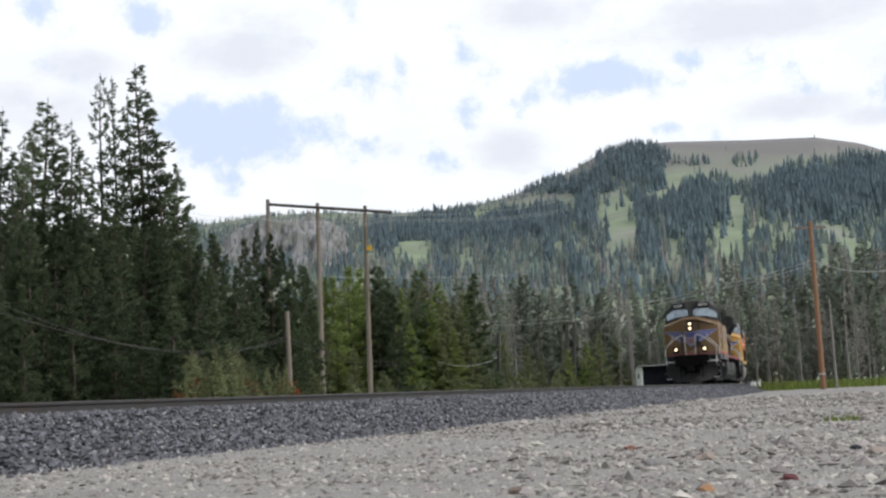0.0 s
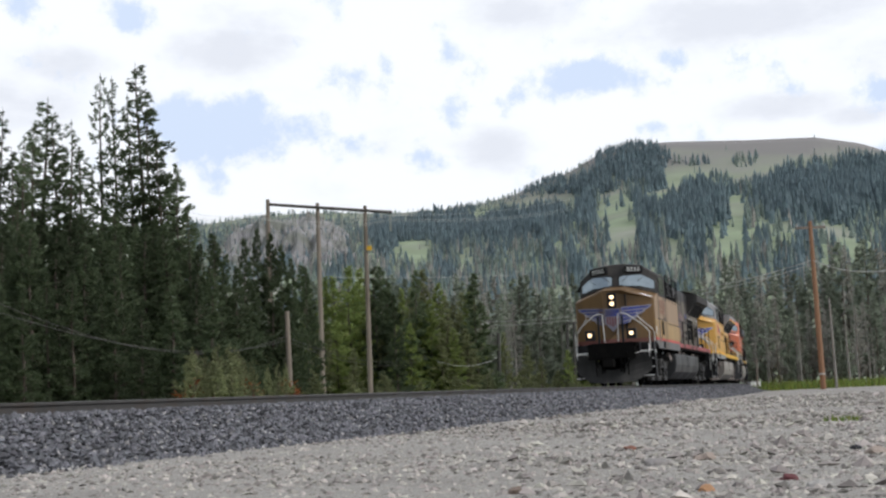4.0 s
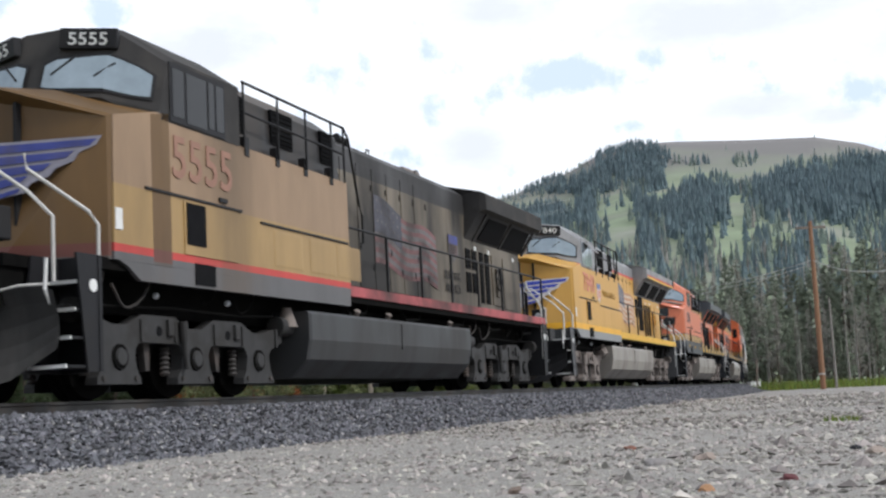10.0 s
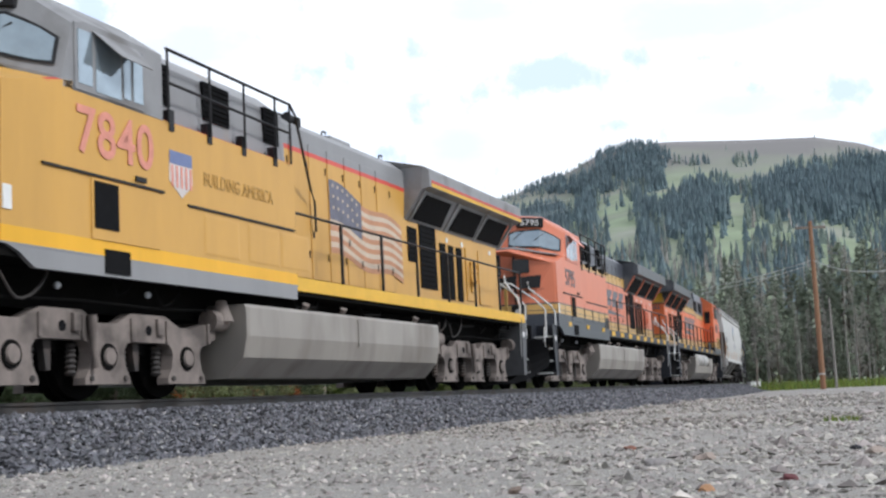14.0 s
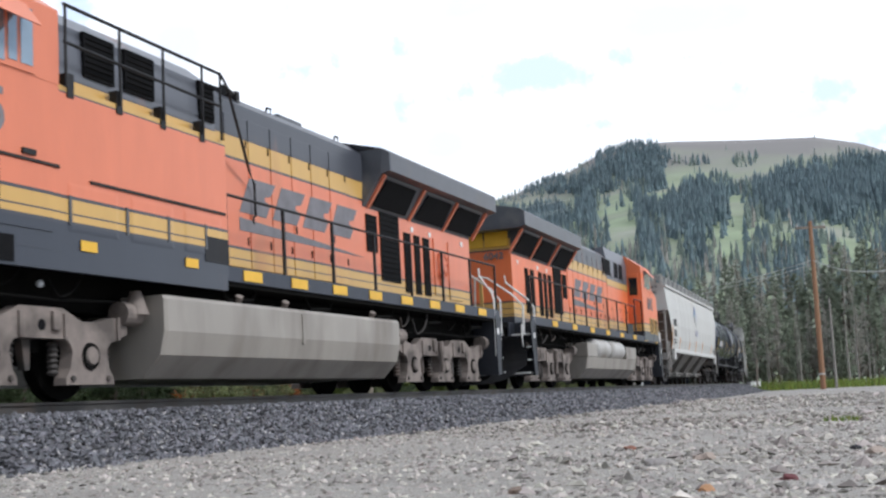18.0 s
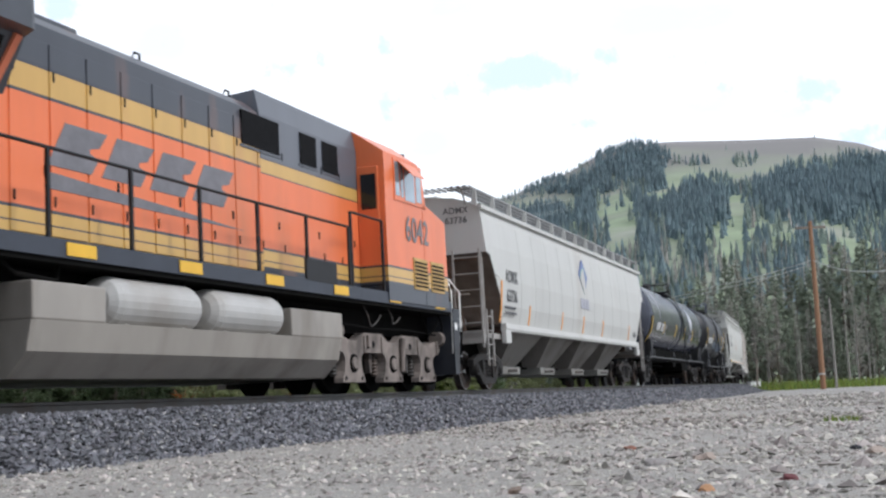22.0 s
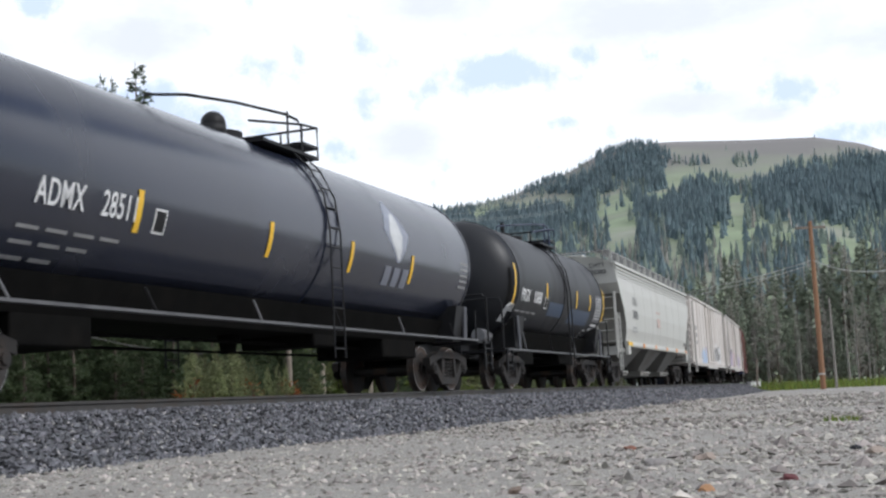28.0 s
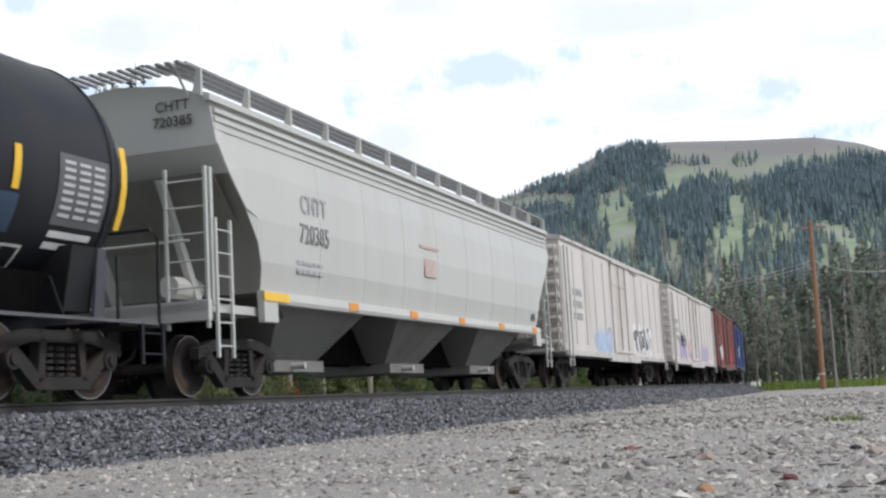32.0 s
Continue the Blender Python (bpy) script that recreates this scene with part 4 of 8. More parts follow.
    # number and door on the cab side
    for s in (1, -1):
        lettering(number, 0.78 if up else 0.66, {"dirty": mat("grimy_red_lettering", (0.31, 0.165, 0.115), 0.6, var=0.2), "clean": RED_FADED, "orange": mat("grey_number", (0.19, 0.18, 0.19), 0.6, var=0.2)}[kind], car, side_pose(X(4.02 if up else 3.56), s * 1.566, 2.81, s), 0.01, 0.98 if up else 0.86, "cab_number")
        if s > 0:
            plate(car, "hatch_trim", X(5.02), X(2.62), 1.57, 2.55, 2.58, BLACK, 0.01)
            plate(car, "cab_side_grille", X(4.02), X(3.55), 1.568, 1.95, 2.5, GRILLE, 0.012)
            plate(car, "cab_side_door", X(4.9), X(3.5), 1.56, 1.82, 2.53, cabm, 0.009)
            plate(car, "emblem_plate", X(2.12), X(1.98), 1.562, 1.98, 2.24, WHITE, 0.006)
            plate(car, "latch", X(4.62), X(4.4), 1.57, 2.62, 2.68, BLACK, 0.012)
            # flat dark plate paints the shade of a step recess on the skirt
            plate(car, "step_recess", X(4.25), X(3.75), 1.562, 1.44, 1.72, GRILLE, 0.008)
        else:
            for a in (2.2, 3.1):
                lv = plate(car, "cab_louvre", X(a + 0.72), X(a), -1.565, 1.9, 2.5, mat("tan_post_paint", (0.5, 0.32, 0.1), 0.5, var=0.2), 0.008)
                for k in range(7):
                    bm = B()
                    box(bm, X(a + 0.68), X(a + 0.04), -1.585, -1.57, 1.95 + k * 0.075, 1.985 + k * 0.075)
                    part("louvre_slat", bm, GRILLE, lv)
    # equipment cab behind the cab, full width on the left only
    ew = 1.545
    bm = B()
    loft(bm, [[(X(u), ew, 1.62), (X(u), ew, 3.52), (X(u), 1.40, 3.56), (X(u), 1.36, 4.32), (X(u), 0.95, 4.64), (X(u), -0.95, 4.64 if up else 4.78), (X(u), -1.02, 4.4), (X(u), -1.02, 1.64)] for u in (5.06, 8.72)])
    P("equipment_cab", bm, cabm if up else BN_EQ, "")
    for a, b in ((5.15, 5.45), (6.3, 7.0), (8.05, 8.5)) if up else ((5.71, 6.32), (6.54, 7.19), (8.3, 8.68)):
        lv = plate(car, "air_intake", X(b), X(a), 1.39, 3.78, 4.32, GRILLE, 0.03)
        for k in range(7):
            bm = B()
            box(bm, X(b - 0.03), X(a + 0.03), 1.42, 1.435, 3.82 + k * 0.07, 3.832 + k * 0.07)
            part("intake_slat", bm, UNDER, lv)
    for a in (5.2, 6.15, 7.1, 8.05):
        bm = B()
        box(bm, X(a + 0.12), X(a), 1.45, 1.56, 3.4, 3.68)
        P("rail_bracket", bm, BLACK)
    for a in ((6.0, 7.2, 8.2) if kind != "orange" else (5.2, 6.4, 7.6)):
        bm = B()
        loft(bm, [[(X(a), 1.548, 1.86), (X(a + 0.95), 1.548, 1.86), (X(a + 0.95), 1.548, 2.42), (X(a), 1.548, 2.42)], [(X(a + 0.05), 1.552, 1.9), (X(a + 0.9), 1.552, 1.9), (X(a + 0.9), 1.552, 2.38), (X(a + 0.05), 1.552, 2.38)]])
        P("access_panel", bm, cabm if up else BN_EQ)
    plate(car, "panel_rail", X(8.65), X(5.6), 1.555, 2.46, 2.49, BLACK, 0.012)
    bm = B()
    tube(bm, [(X(5.12), 1.58, 4.46), (X(8.6), 1.58, 4.44), (X(8.82), 1.56, 4.3), (X(10.1), 1.16, 3.35), (X(10.35), 1.1, 3.2), (X(10.4), 1.08, 2.7)], 0.022)
    P("overhead_grab_rail", bm, BLACK)
    bm = B()
    tube(bm, [(X(5.12), 1.58, 4.02), (X(8.6), 1.58, 3.98)], 0.02)
    for a in (5.15, 6.2, 7.15, 8.1, 8.58):
        tube(bm, [(X(a), 1.58, 3.5), (X(a), 1.58, 4.46)], 0.02)
    P("grab_rail", bm, BLACK)
    # long hood
    def hring(u, w=1.0):
        return [(X(u), w, 1.64), (X(u), w, 4.4), (X(u), w - 0.2, 4.57), (X(u), w - 0.5, 4.63), (X(u), -w + 0.5, 4.63), (X(u), -w + 0.2, 4.57), (X(u), -w, 4.4), (X(u), -w, 1.64)]
    bm = B()
    loft(bm, [hring(8.73), hring(20.62)])
    hood = P("long_hood", bm, hoodm, {"dirty": "long hood blackened with soot", "clean": "yellow long hood with grey roof", "orange": "orange long hood with yellow bands and dark roof"}[kind])
    for s in (1, -1):
        u0, u1 = (8.9, 14.6) if s > 0 else (5.2, 14.6)
        n = int((u1 - u0) / 0.72)
        for k in range(n):
            a = u0 + k * 0.72
            bm = B()
            box(bm, X(a + 0.70), X(a + 0.02), s * 1.0, s * 1.016, 1.9, 4.2, 0.006)
            door = P("hood_door", bm, hoodm)
            if k % 2 == 0:
                bm = B()
                box(bm, X(a + 0.12), X(a + 0.08), s * 1.016, s * 1.03, 2.6, 2.72)
                part("door_latch", bm, BLACK, door)
            for z in (2.25, 3.75):
                bm = B()
                cyl(bm, (X(a + 0.64), s * 1.022, z), (X(a + 0.64), s * 1.022, z + 0.12), 0.014, n=6)
                part("hinge", bm, BLACK, door)
        # radiator-end doors and grilles
        for a, b, z0, z1 in (() if kind == "dirty" and s > 0 else ((14.75, 15.25, 2.6, 3.3), (15.4, 16.35, 2.1, 3.42))) + (((16.35, 16.68, 2.2, 2.66), (16.35, 16.68, 2.74, 3.2), (16.8, 17.12, 2.2, 2.66), (16.8, 17.12, 2.74, 3.2), (17.35, 17.6, 2.0, 3.2), (17.75, 18.05, 2.0, 3.2)) if kind == "dirty" and s > 0 else ((16.6, 16.95, 1.95, 3.15), (17.15, 17.45, 1.95, 3.15), (17.65, 18.0, 1.95, 3.15))) + (() if s > 0 else ((18.5, 18.85, 1.95, 3.15), (19.1, 19.4, 1.95, 3.15))):
            g = plate(car, "hood_grille", X(b), X(a), s * 1.006, z0, z1, GRILLE, 0.014)
            bm = B()
            for z in np.arange(z0 + 0.06, z1 - 0.02, 0.1):
                box(bm, X(b - 0.02), X(a + 0.02), min(s * 1.02, s * 1.03), max(s * 1.02, s * 1.03), z, z + 0.015)
            part("grille_slats", bm, UNDER, g)
        for a in (17.0, 18.0, 20.0):
            plate(car, "warning_plate", X(a + 0.12), X(a), s * 1.006, 3.2, 3.3, WHITE, 0.012)
    # hand brake: recessed panel, spoked wheel and chain box; plain door behind it
    hb = plate(car, "hand_brake_panel", X(18.95), X(18.25), 1.006, 2.0, 3.2, hoodm, 0.02)
    bm = B()
    rim = [(X(18.6) + 0.26 * math.cos(a), 1.09, 2.62 + 0.26 * math.sin(a)) for a in np.linspace(0, 2 * math.pi, 21)]
    tube(bm, rim, 0.02, 6)
    for k in range(5):
        a = 2 * math.pi * k / 5 + 0.3
        tube(bm, [(X(18.6), 1.07, 2.62), (X(18.6) + 0.25 * math.cos(a), 1.09, 2.62 + 0.25 * math.sin(a))], 0.014, 5)
    part("hand_brake_wheel", bm, hoodm if kind != "dirty" else BLACK, hb)
    bm = B()
    box(bm, X(18.72), X(18.48), 1.02, 1.07, 2.2, 2.9, 0.02)
    part("gear_box", bm, hoodm, hb)
    plate(car, "rear_hood_door", X(19.95), X(19.15), 1.006, 1.95, 3.2, hoodm, 0.016)
    # lifted eyes and fan housings along the roof
    for a in (9.6, 11.0, 12.0, 13.9):
        bm = B()
        cyl(bm, (X(a), 0.0, 4.6), (X(a), 0.0, 4.72), 0.48, 0.46, n=20)
        cyl(bm, (X(a), 0.0, 4.72), (X(a), 0.0, 4.74), 0.12, n=10)
        P("roof_fan", bm, wingm)
    for a in (9.2, 11.6, 14.2):
        for s in (1, -1):
            bm = B()
            tube(bm, [(X(a - 0.09), s * 0.72, 4.58), (X(a - 0.06), s * 0.74, 4.68), (X(a + 0.06), s * 0.74, 4.68), (X(a + 0.09), s * 0.72, 4.58)], 0.018, 5)
            P("lifting_eye", bm, BLACK)
    # radiator wings
    def wring(u, w, dz=0.0):
        return [(X(u), 1.0, 3.42), (X(u), w - 0.17, 4.0), (X(u), w, 4.05 + dz), (X(u), w, 4.40), (X(u), w - 0.12, 4.48), (X(u), 0.4, 4.70), (X(u), -0.4, 4.70), (X(u), -w + 0.12, 4.48), (X(u), -w, 4.40), (X(u), -w, 4.05 + dz), (X(u), -w + 0.17, 4.0), (X(u), -1.0, 3.42)]
    bm = B()
    wu = 16.45 if kind == "dirty" else 14.75
    loft(bm, [[(X(wu - 0.22 * (1.55 - abs(y))), y, z) for x, y, z in wring(wu, 1.54)], wring(wu + 0.05, 1.55), wring(20.6, 1.55), [(x, y, max(z, 4.0)) for x, y, z in wring(20.63, 1.55)], [(x, y, max(z, 4.0)) for x, y, z in wring(21.1, 1.55)]])
    P("radiator_wing", bm, wingm, "sooty radiator wing" if kind == "dirty" else "overhanging radiator wing")
    if kind == "clean":
        for s in (1, -1):
            plate(car, "wing_stripe", X(21.1), X(wu + 0.1), s * 1.553, 4.06, 4.13, YELLOW_TRIM, 0.005)
            plate(car, "wing_stripe", X(21.1), X(wu + 0.1), s * 1.553, 4.14, 4.19, RED_STRIPE, 0.005)
    for s in (1, -1):
        for a, b in ((17.1, 18.7), (18.95, 20.6)) if kind == "dirty" else ((14.95, 16.6), (17.1, 18.7), (18.95, 20.6)):
            bm = B()
            q = lambda u, t, o=0.0: (X(u), s * (1.0 + 0.38 * t + 0.014 + o), 3.42 + 0.58 * t - 0.012)
            loft(bm, [[q(a, 0.1), q(b, 0.1), q(b - 0.1, 0.9), q(a + 0.1, 0.9)], [q(a, 0.1, 0.02), q(b, 0.1, 0.02), q(b - 0.1, 0.9, 0.02), q(a + 0.1, 0.9, 0.02)]])
            P("radiator_grille", bm, GRILLE)
        for u in (16.85, 18.82, 20.75) if kind == "dirty" else (14.8, 16.85, 18.82, 20.75):
            bm = B()
            q = [(X(u), s * 1.03, 3.40), (X(u), s * 1.42, 3.98), (X(u), s * 1.38, 4.02), (X(u), s * 1.0, 3.46)]
            loft(bm, [q, [(x - 0.1, y, z) for x, y, z in q]])
            P("wing_brace", bm, wingm if kind != "orange" else mat("orange_paint", BO, 0.45))
    # exhaust stack, horn, fans, antenna
    bm = B()
    box(bm, X(15.2 if kind == "dirty" else 13.4), X(14.2 if kind == "dirty" else 12.5), -0.45, 0.45, 4.5, 4.82, 0.03)
    P("exhaust_stack", bm, TRUCK_GREY if kind == "dirty" else wingm)
    bm = B()
    for k in range(3):
        cyl(bm, (X(10.3), 0.55 + 0.14 * k, 4.62), (X(9.95), 0.55 + 0.14 * k, 4.62), 0.03, 0.085, n=10)
    box(bm, X(10.35), X(10.25), 0.5, 0.9, 4.5, 4.66)
    P("horn", bm, BLACK)
    bm = B()
    tube(bm, [(X(3.4), 0.2, 4.7), (X(3.4), 0.2, 4.78), (X(3.4), 0.7, 4.78), (X(3.4), 0.7, 4.66)], 0.014)
    P("roof_grab", bm, BLACK)
    # upper intakes on the walkway side
    for a, b in ((5.9, 6.5), (6.75, 7.35), (8.1, 9.3)):
        g = plate(car, "air_intake", X(b), X(a), -1.024, 3.82, 4.34, GRILLE, 0.014)
        bm = B()
        box(bm, X(b + 0.05), X(a - 0.05), -1.03, -1.02, 3.76, 3.80)
        part("intake_frame", bm, wingm, g)
    # cab rear wall door on the walkway side
    bm = B()
    box(bm, X(5.085), X(5.05), -1.45, -1.02, 1.9, 4.1, 0.02)
    rd = P("cab_rear_door", bm, cabm)
    bm = B()
    box(bm, X(5.10), X(5.08), -1.40, -1.1, 3.3, 3.95, 0.005)
    part("door_pane", bm, DARK_GLASS, rd)
    bm = B()
    loft(bm, [[(X(u), -1.0, 1.64), (X(u), -1.0, 4.35), (X(u), -1.55, 4.28), (X(u), -1.55, 1.64)] for u in (4.95, 5.052)])
    P("cab_rear_wall", bm, cabm)
    # handrails
    hr = BLACK
    handrail(car, X(8.75), X(20.85), 1.5, 2.78, 1.7, hr)
    handrail(car, X(6.6), X(20.85), -1.5, 2.78, 1.7, hr)
    handrail(car, X(5.15), X(6.5), -1.5, 3.05, 1.7, hr)
    bm = B()
    box(bm, X(8.3), X(7.2), -1.54, -1.5, 1.75, 2.1)
    P("battery_box", bm, BLACK)
    # end platforms: steps, grab rails, gate posts
    for e, xin in ((1, X(1.72)), (-1, X(20.62))):
        for s in (1, -1):
            step_well(car, xin, e, s, panel, WHITE)
            bm = B()
            tube(bm, [(xin + e * 0.02, s * 1.5, 0.72), (xin + e * 0.02, s * 1.52, 2.0), (xin + e * 0.1, s * 1.45, 2.15), (xin + e * 0.62, s * 1.0, 2.62), (xin + e * 0.64, s * 0.98, 2.8)], 0.024)
            P("grab_rail", bm, WHITE if kind != "dirty" else RAIL_GREY)
            bm = B()
            tube(bm, [(xin + e * 0.72, s * 1.42, 1.3), (xin + e * 0.75, s * 1.44, 2.02), (xin + e * 0.85, s * 1.2, 2.3), (xin + e * 0.95, s * 0.62, 2.74), (xin + e * 0.95, s * 0.45, 2.78), (xin + e * 0.95, s * 0.30, 2.76), (xin + e * 0.95, s * 0.26, 1.7)], 0.024)
            P("grab_rail", bm, WHITE if kind != "dirty" else RAIL_GREY)
            bm = B()
            tube(bm, [(xin + e * 0.7, s * 1.38, 0.95), (xin + e * 0.85, s * 1.4, 1.2), (xin + e * 0.82, s * 1.4, 1.55)], 0.022)
            P("step_grab", bm, WHITE)
            bm = B()
            box(bm, xin + e * 0.98 - 0.03, xin + e * 0.98 + 0.03, s * 0.42, s * 0.5, 1.6, 2.7)
            P("gate_post", bm, BLACK if kind != "orange" else mat("tan_post_paint", (0.5, 0.32, 0.1), 0.5, var=0.2))
            bm = B()
            tube(bm, [(xin + e * 0.6, s * 0.75, 1.5), (xin + e * 0.85, s * 0.7, 1.25), (xin + e * 0.95, s * 0.62, 0.9), (xin + e * 1.05, s * 0.55, 0.75)], 0.028)
            P("brake_hose", bm, UNDER)
        bm = B()
        box(bm, xin + e * 0.92, xin + e * 1.02, -0.8, 0.8, 1.42, 1.66, 0.015)
        P("anticlimber", bm, UNDER)
        # coupler: shank and knuckle head
        bm = B()
        box(bm, xin + e * 0.9, xin + e * 1.45, -0.11, 0.11, 0.78, 0.96)
        loft(bm, [[(xin + e * 1.42, -0.16, 0.72), (xin + e * 1.42, 0.16, 0.72), (xin + e * 1.42, 0.16, 1.02), (xin + e * 1.42, -0.16, 1.02)], [(xin + e * 1.68, -0.2, 0.74), (xin + e * 1.6, 0.12, 0.74), (xin + e * 1.6, 0.12, 1.0), (xin + e * 1.68, -0.2, 1.0)]])
        P("coupler", bm, UNDER)
        # plough blade
        bm = B()
        def blade(y, z):
            return xin + e * (1.18 - 0.28 * (abs(y) / 1.5) ** 1.5 - 0.18 * math.sin(math.pi * (z - 0.12) / 1.2) - 0.05)
        rows_ = []
        for k in range(9):
            y = -1.46 + k * 0.365
            top = float(np.interp(abs(y), (0.0, 0.36, 0.74, 1.1, 1.46), (0.62, 0.66, 1.2, 1.26, 1.2)))
            low = 0.13 + 0.42 * (abs(y) / 1.46) ** 5
            rows_.append([(blade(y, z), y * (0.86 + 0.14 * min(1, (z - 0.13) / 0.5)), z) for z in np.linspace(low, top, 6)])
        grid = [[bm.verts.new(p) for p in r] for r in rows_]
        for g, h in zip(grid, grid[1:]):
            for k in range(5):
                bm.faces.new((g[k], h[k], h[k + 1], g[k + 1]))
        geom = bmesh.ops.solidify(bm, geom=bm.faces[:], thickness=0.03)
        for s in (1, -1):
            # stay plates behind the cut-out and a scuffed lip along each wing
            q = B()
            box(q, min(xin + e * 0.6, xin + e * 0.98), max(xin + e * 0.6, xin + e * 0.98), min(s * 0.40, s * 0.44), max(s * 0.40, s * 0.44), 0.5, 1.42)
            P("plough_stay", q, UNDER)
            q = B()
            tube(q, [(blade(y, 1.22) + e * 0.01, y, 1.2 + 0.06 * (abs(y) > 1.0)) for y in (s * 0.78, s * 1.1, s * 1.44)], 0.016, 5)
            P("plough_lip", q, RAIL_GREY if kind == "dirty" else BLACK)
            q = B()
            tube(q, [(xin + e * 0.95, s * 0.3, 1.5), (xin + e * 1.1, s * 0.34, 1.2), (xin + e * 1.12, s * 0.36, 0.8), (xin + e * 1.08, s * 0.3, 0.55)], 0.03)
            tube(q, [(xin + e * 0.95, s * 0.55, 1.5), (xin + e * 1.14, s * 0.6, 1.25), (xin + e * 1.14, s * 0.62, 0.7), (xin + e * 1.1, s * 0.6, 0.4)], 0.026)
            P("air_hose", q, UNDER)
        P("snow_plough", bm, BLACK if kind != "dirty" else mat("scraped_plough", (0.045, 0.044, 0.043), 0.7, var=0.4, scale=2.0, dirt=(0.15, 0.14, 0.13), dirt_amount=0.35, dirt_scale=1.4, streak=3.0), "scuffed black snow plough blade")
    # fuel tank with tapered lower side; the right side carries two air reservoirs
    bm = B()
    prof = [(1.52, 1.27), (1.55, 1.22), (1.55, 0.82), (1.48, 0.52), (1.2, 0.24), (-1.2, 0.24), (-1.48, 0.52), (-1.55, 0.86), (-1.0, 0.86), (-1.0, 1.3)]
    loft(bm, [[(X(7.1), y * 0.985, z) for y, z in prof], [(X(7.16), y, z) for y, z in prof], [(X(14.8), y, z) for y, z in prof], [(X(14.86), y * 0.985, z) for y, z in prof]])
    tank = P("fuel_tank", bm, tankm, "broad grey fuel tank with a tapered lower side")
    for u0, u1 in ((7.1, 8.9), (13.55, 14.86)):
        bm = B()
        box(bm, X(u1), X(u0), -1.55, -1.0, 0.86, 1.28, 0.02)
        part("tank_box", bm, tankm, tank)
    for u0, u1 in ((9.05, 11.1), (11.35, 13.4)):
        bm = B()
        loft(bm, [[(X(u), -1.26 + r_ * math.cos(a), 1.14 + r_ * math.sin(a)) for a in np.linspace(0, 2 * math.pi, 25)[:-1]] for u, r_ in ((u0, 0.08), (u0 + 0.03, 0.2), (u0 + 0.1, 0.29), (u0 + 0.2, 0.32), (u1 - 0.2, 0.32), (u1 - 0.1, 0.29), (u1 - 0.03, 0.2), (u1, 0.08))])
        P("air_reservoir", bm, TANK_DARK if kind == "dirty" else SILVER, "silver-grey air reservoir cylinder")
        for u in (u0 + 0.4, u1 - 0.4):
            bm = B()
            box(bm, X(u) - 0.05, X(u) + 0.05, -1.45, -1.1, 0.84, 0.98)
            part("reservoir_bracket", bm, tankm, tank)
    bm = B()
    box(bm, X(10.95), X(10.88), 1.54, 1.565, 0.75, 1.2)
    part("tank_gauge", bm, tankm, tank)
    for u in (9.2, 10.6, 13.9):
        bm = B()
        cyl(bm, (X(u), 1.38, 1.27), (X(u - 0.04), 1.45, 1.38), 0.045, 0.06, n=10)
        part("filler_cap", bm, TRUCK_GREY, tank)
    bm = B()
    cyl(bm, (X(6.9), 1.25, 1.32), (X(6.9), 1.25, 1.02), 0.07, 0.17, n=16)
    P("bell", bm, TRUCK_GREY)
    for u in (3.2, 5.0):
        bm = B()
        ball(bm, (X(u), 1.3, 1.28), 0.045, 10, 6)
        P("step_light", bm, LAMP_OFF)
    loco_truck(car, X(4.25), truckm, spin)
    loco_truck(car, X(18.05), truckm, spin)
    # hood artwork
    if up:
        fl = mat("faded_flag_blue", (0.15, 0.15, 0.19), 0.6, var=0.3) if kind == "clean" else mat("grimy_blue", (0.09, 0.09, 0.11), 0.8, var=0.3, dirt=SOOT, dirt_amount=0.3)
        fr_ = mat("flag_red", (0.48, 0.24, 0.13), 0.6, var=0.2) if kind == "clean" else mat("grimy_red", (0.20, 0.09, 0.09), 0.6, var=0.4, dirt=SOOT, dirt_amount=0.45)
        fw = mat("faded_flag_white", (0.58, 0.47, 0.36), 0.6, var=0.15) if kind == "clean" else mat("grimy_white", (0.16, 0.145, 0.145), 0.6, var=0.4, dirt=SOOT, dirt_amount=0.45)
        u0, u1 = 11.1, 14.4
        def wave(u, k):
            f = (u - u0) / (u1 - u0)
            return 3.66 - 0.42 * f - k * 0.098 * (1 - 0.12 * f) + 0.07 * math.sin(f * 9.0 + 0.5)
        for k in range(13):
            bm = B()
            loft(bm, [[(X(u), 1.019, wave(u, k)), (X(u), 1.022, wave(u, k)), (X(u), 1.022, wave(u, k + 1)), (X(u), 1.019, wave(u, k + 1))] for u in np.linspace(u0, u1, 16)])
            P("flag_stripe", bm, fr_ if k % 2 == 0 else fw)
        bm = B()
        loft(bm, [[(X(u), 1.022, wave(u, 0) + 0.02), (X(u), 1.026, wave(u, 0) + 0.02), (X(u), 1.026, wave(u, 7)), (X(u), 1.022, wave(u, 7))] for u in np.linspace(u0, u0 + 1.35, 8)])
        P("flag_canton", bm, fl)
        for k in range(18):
            bm = B()
            u, q = u0 + 0.15 + (k % 6) * 0.2, 0.8 + (k // 6) * 2.0
            z = wave(u, q)
            prism(bm, [(X(u) + 0.035 * math.cos(a), z + 0.035 * math.sin(a)) for a in np.linspace(0, 2 * math.pi, 6)[:-1]], 1.026, 1.03, "y")
            P("flag_star", bm, fw)
        if kind == "clean":
            lettering("BUILDING AMERICA", 0.27, mat("faded_brown_lettering", (0.42, 0.25, 0.07), 0.6, var=0.2), car, side_pose(X(7.0), 1.551, 2.80, 1), 0.0, 0.78, "slogan")
            bm = B()
            prism(bm, [(X(5.2), 3.15), (X(5.72), 3.15), (X(5.74), 2.75), (X(5.47), 2.55), (X(5.18), 2.75)], 1.546, 1.55, "y")
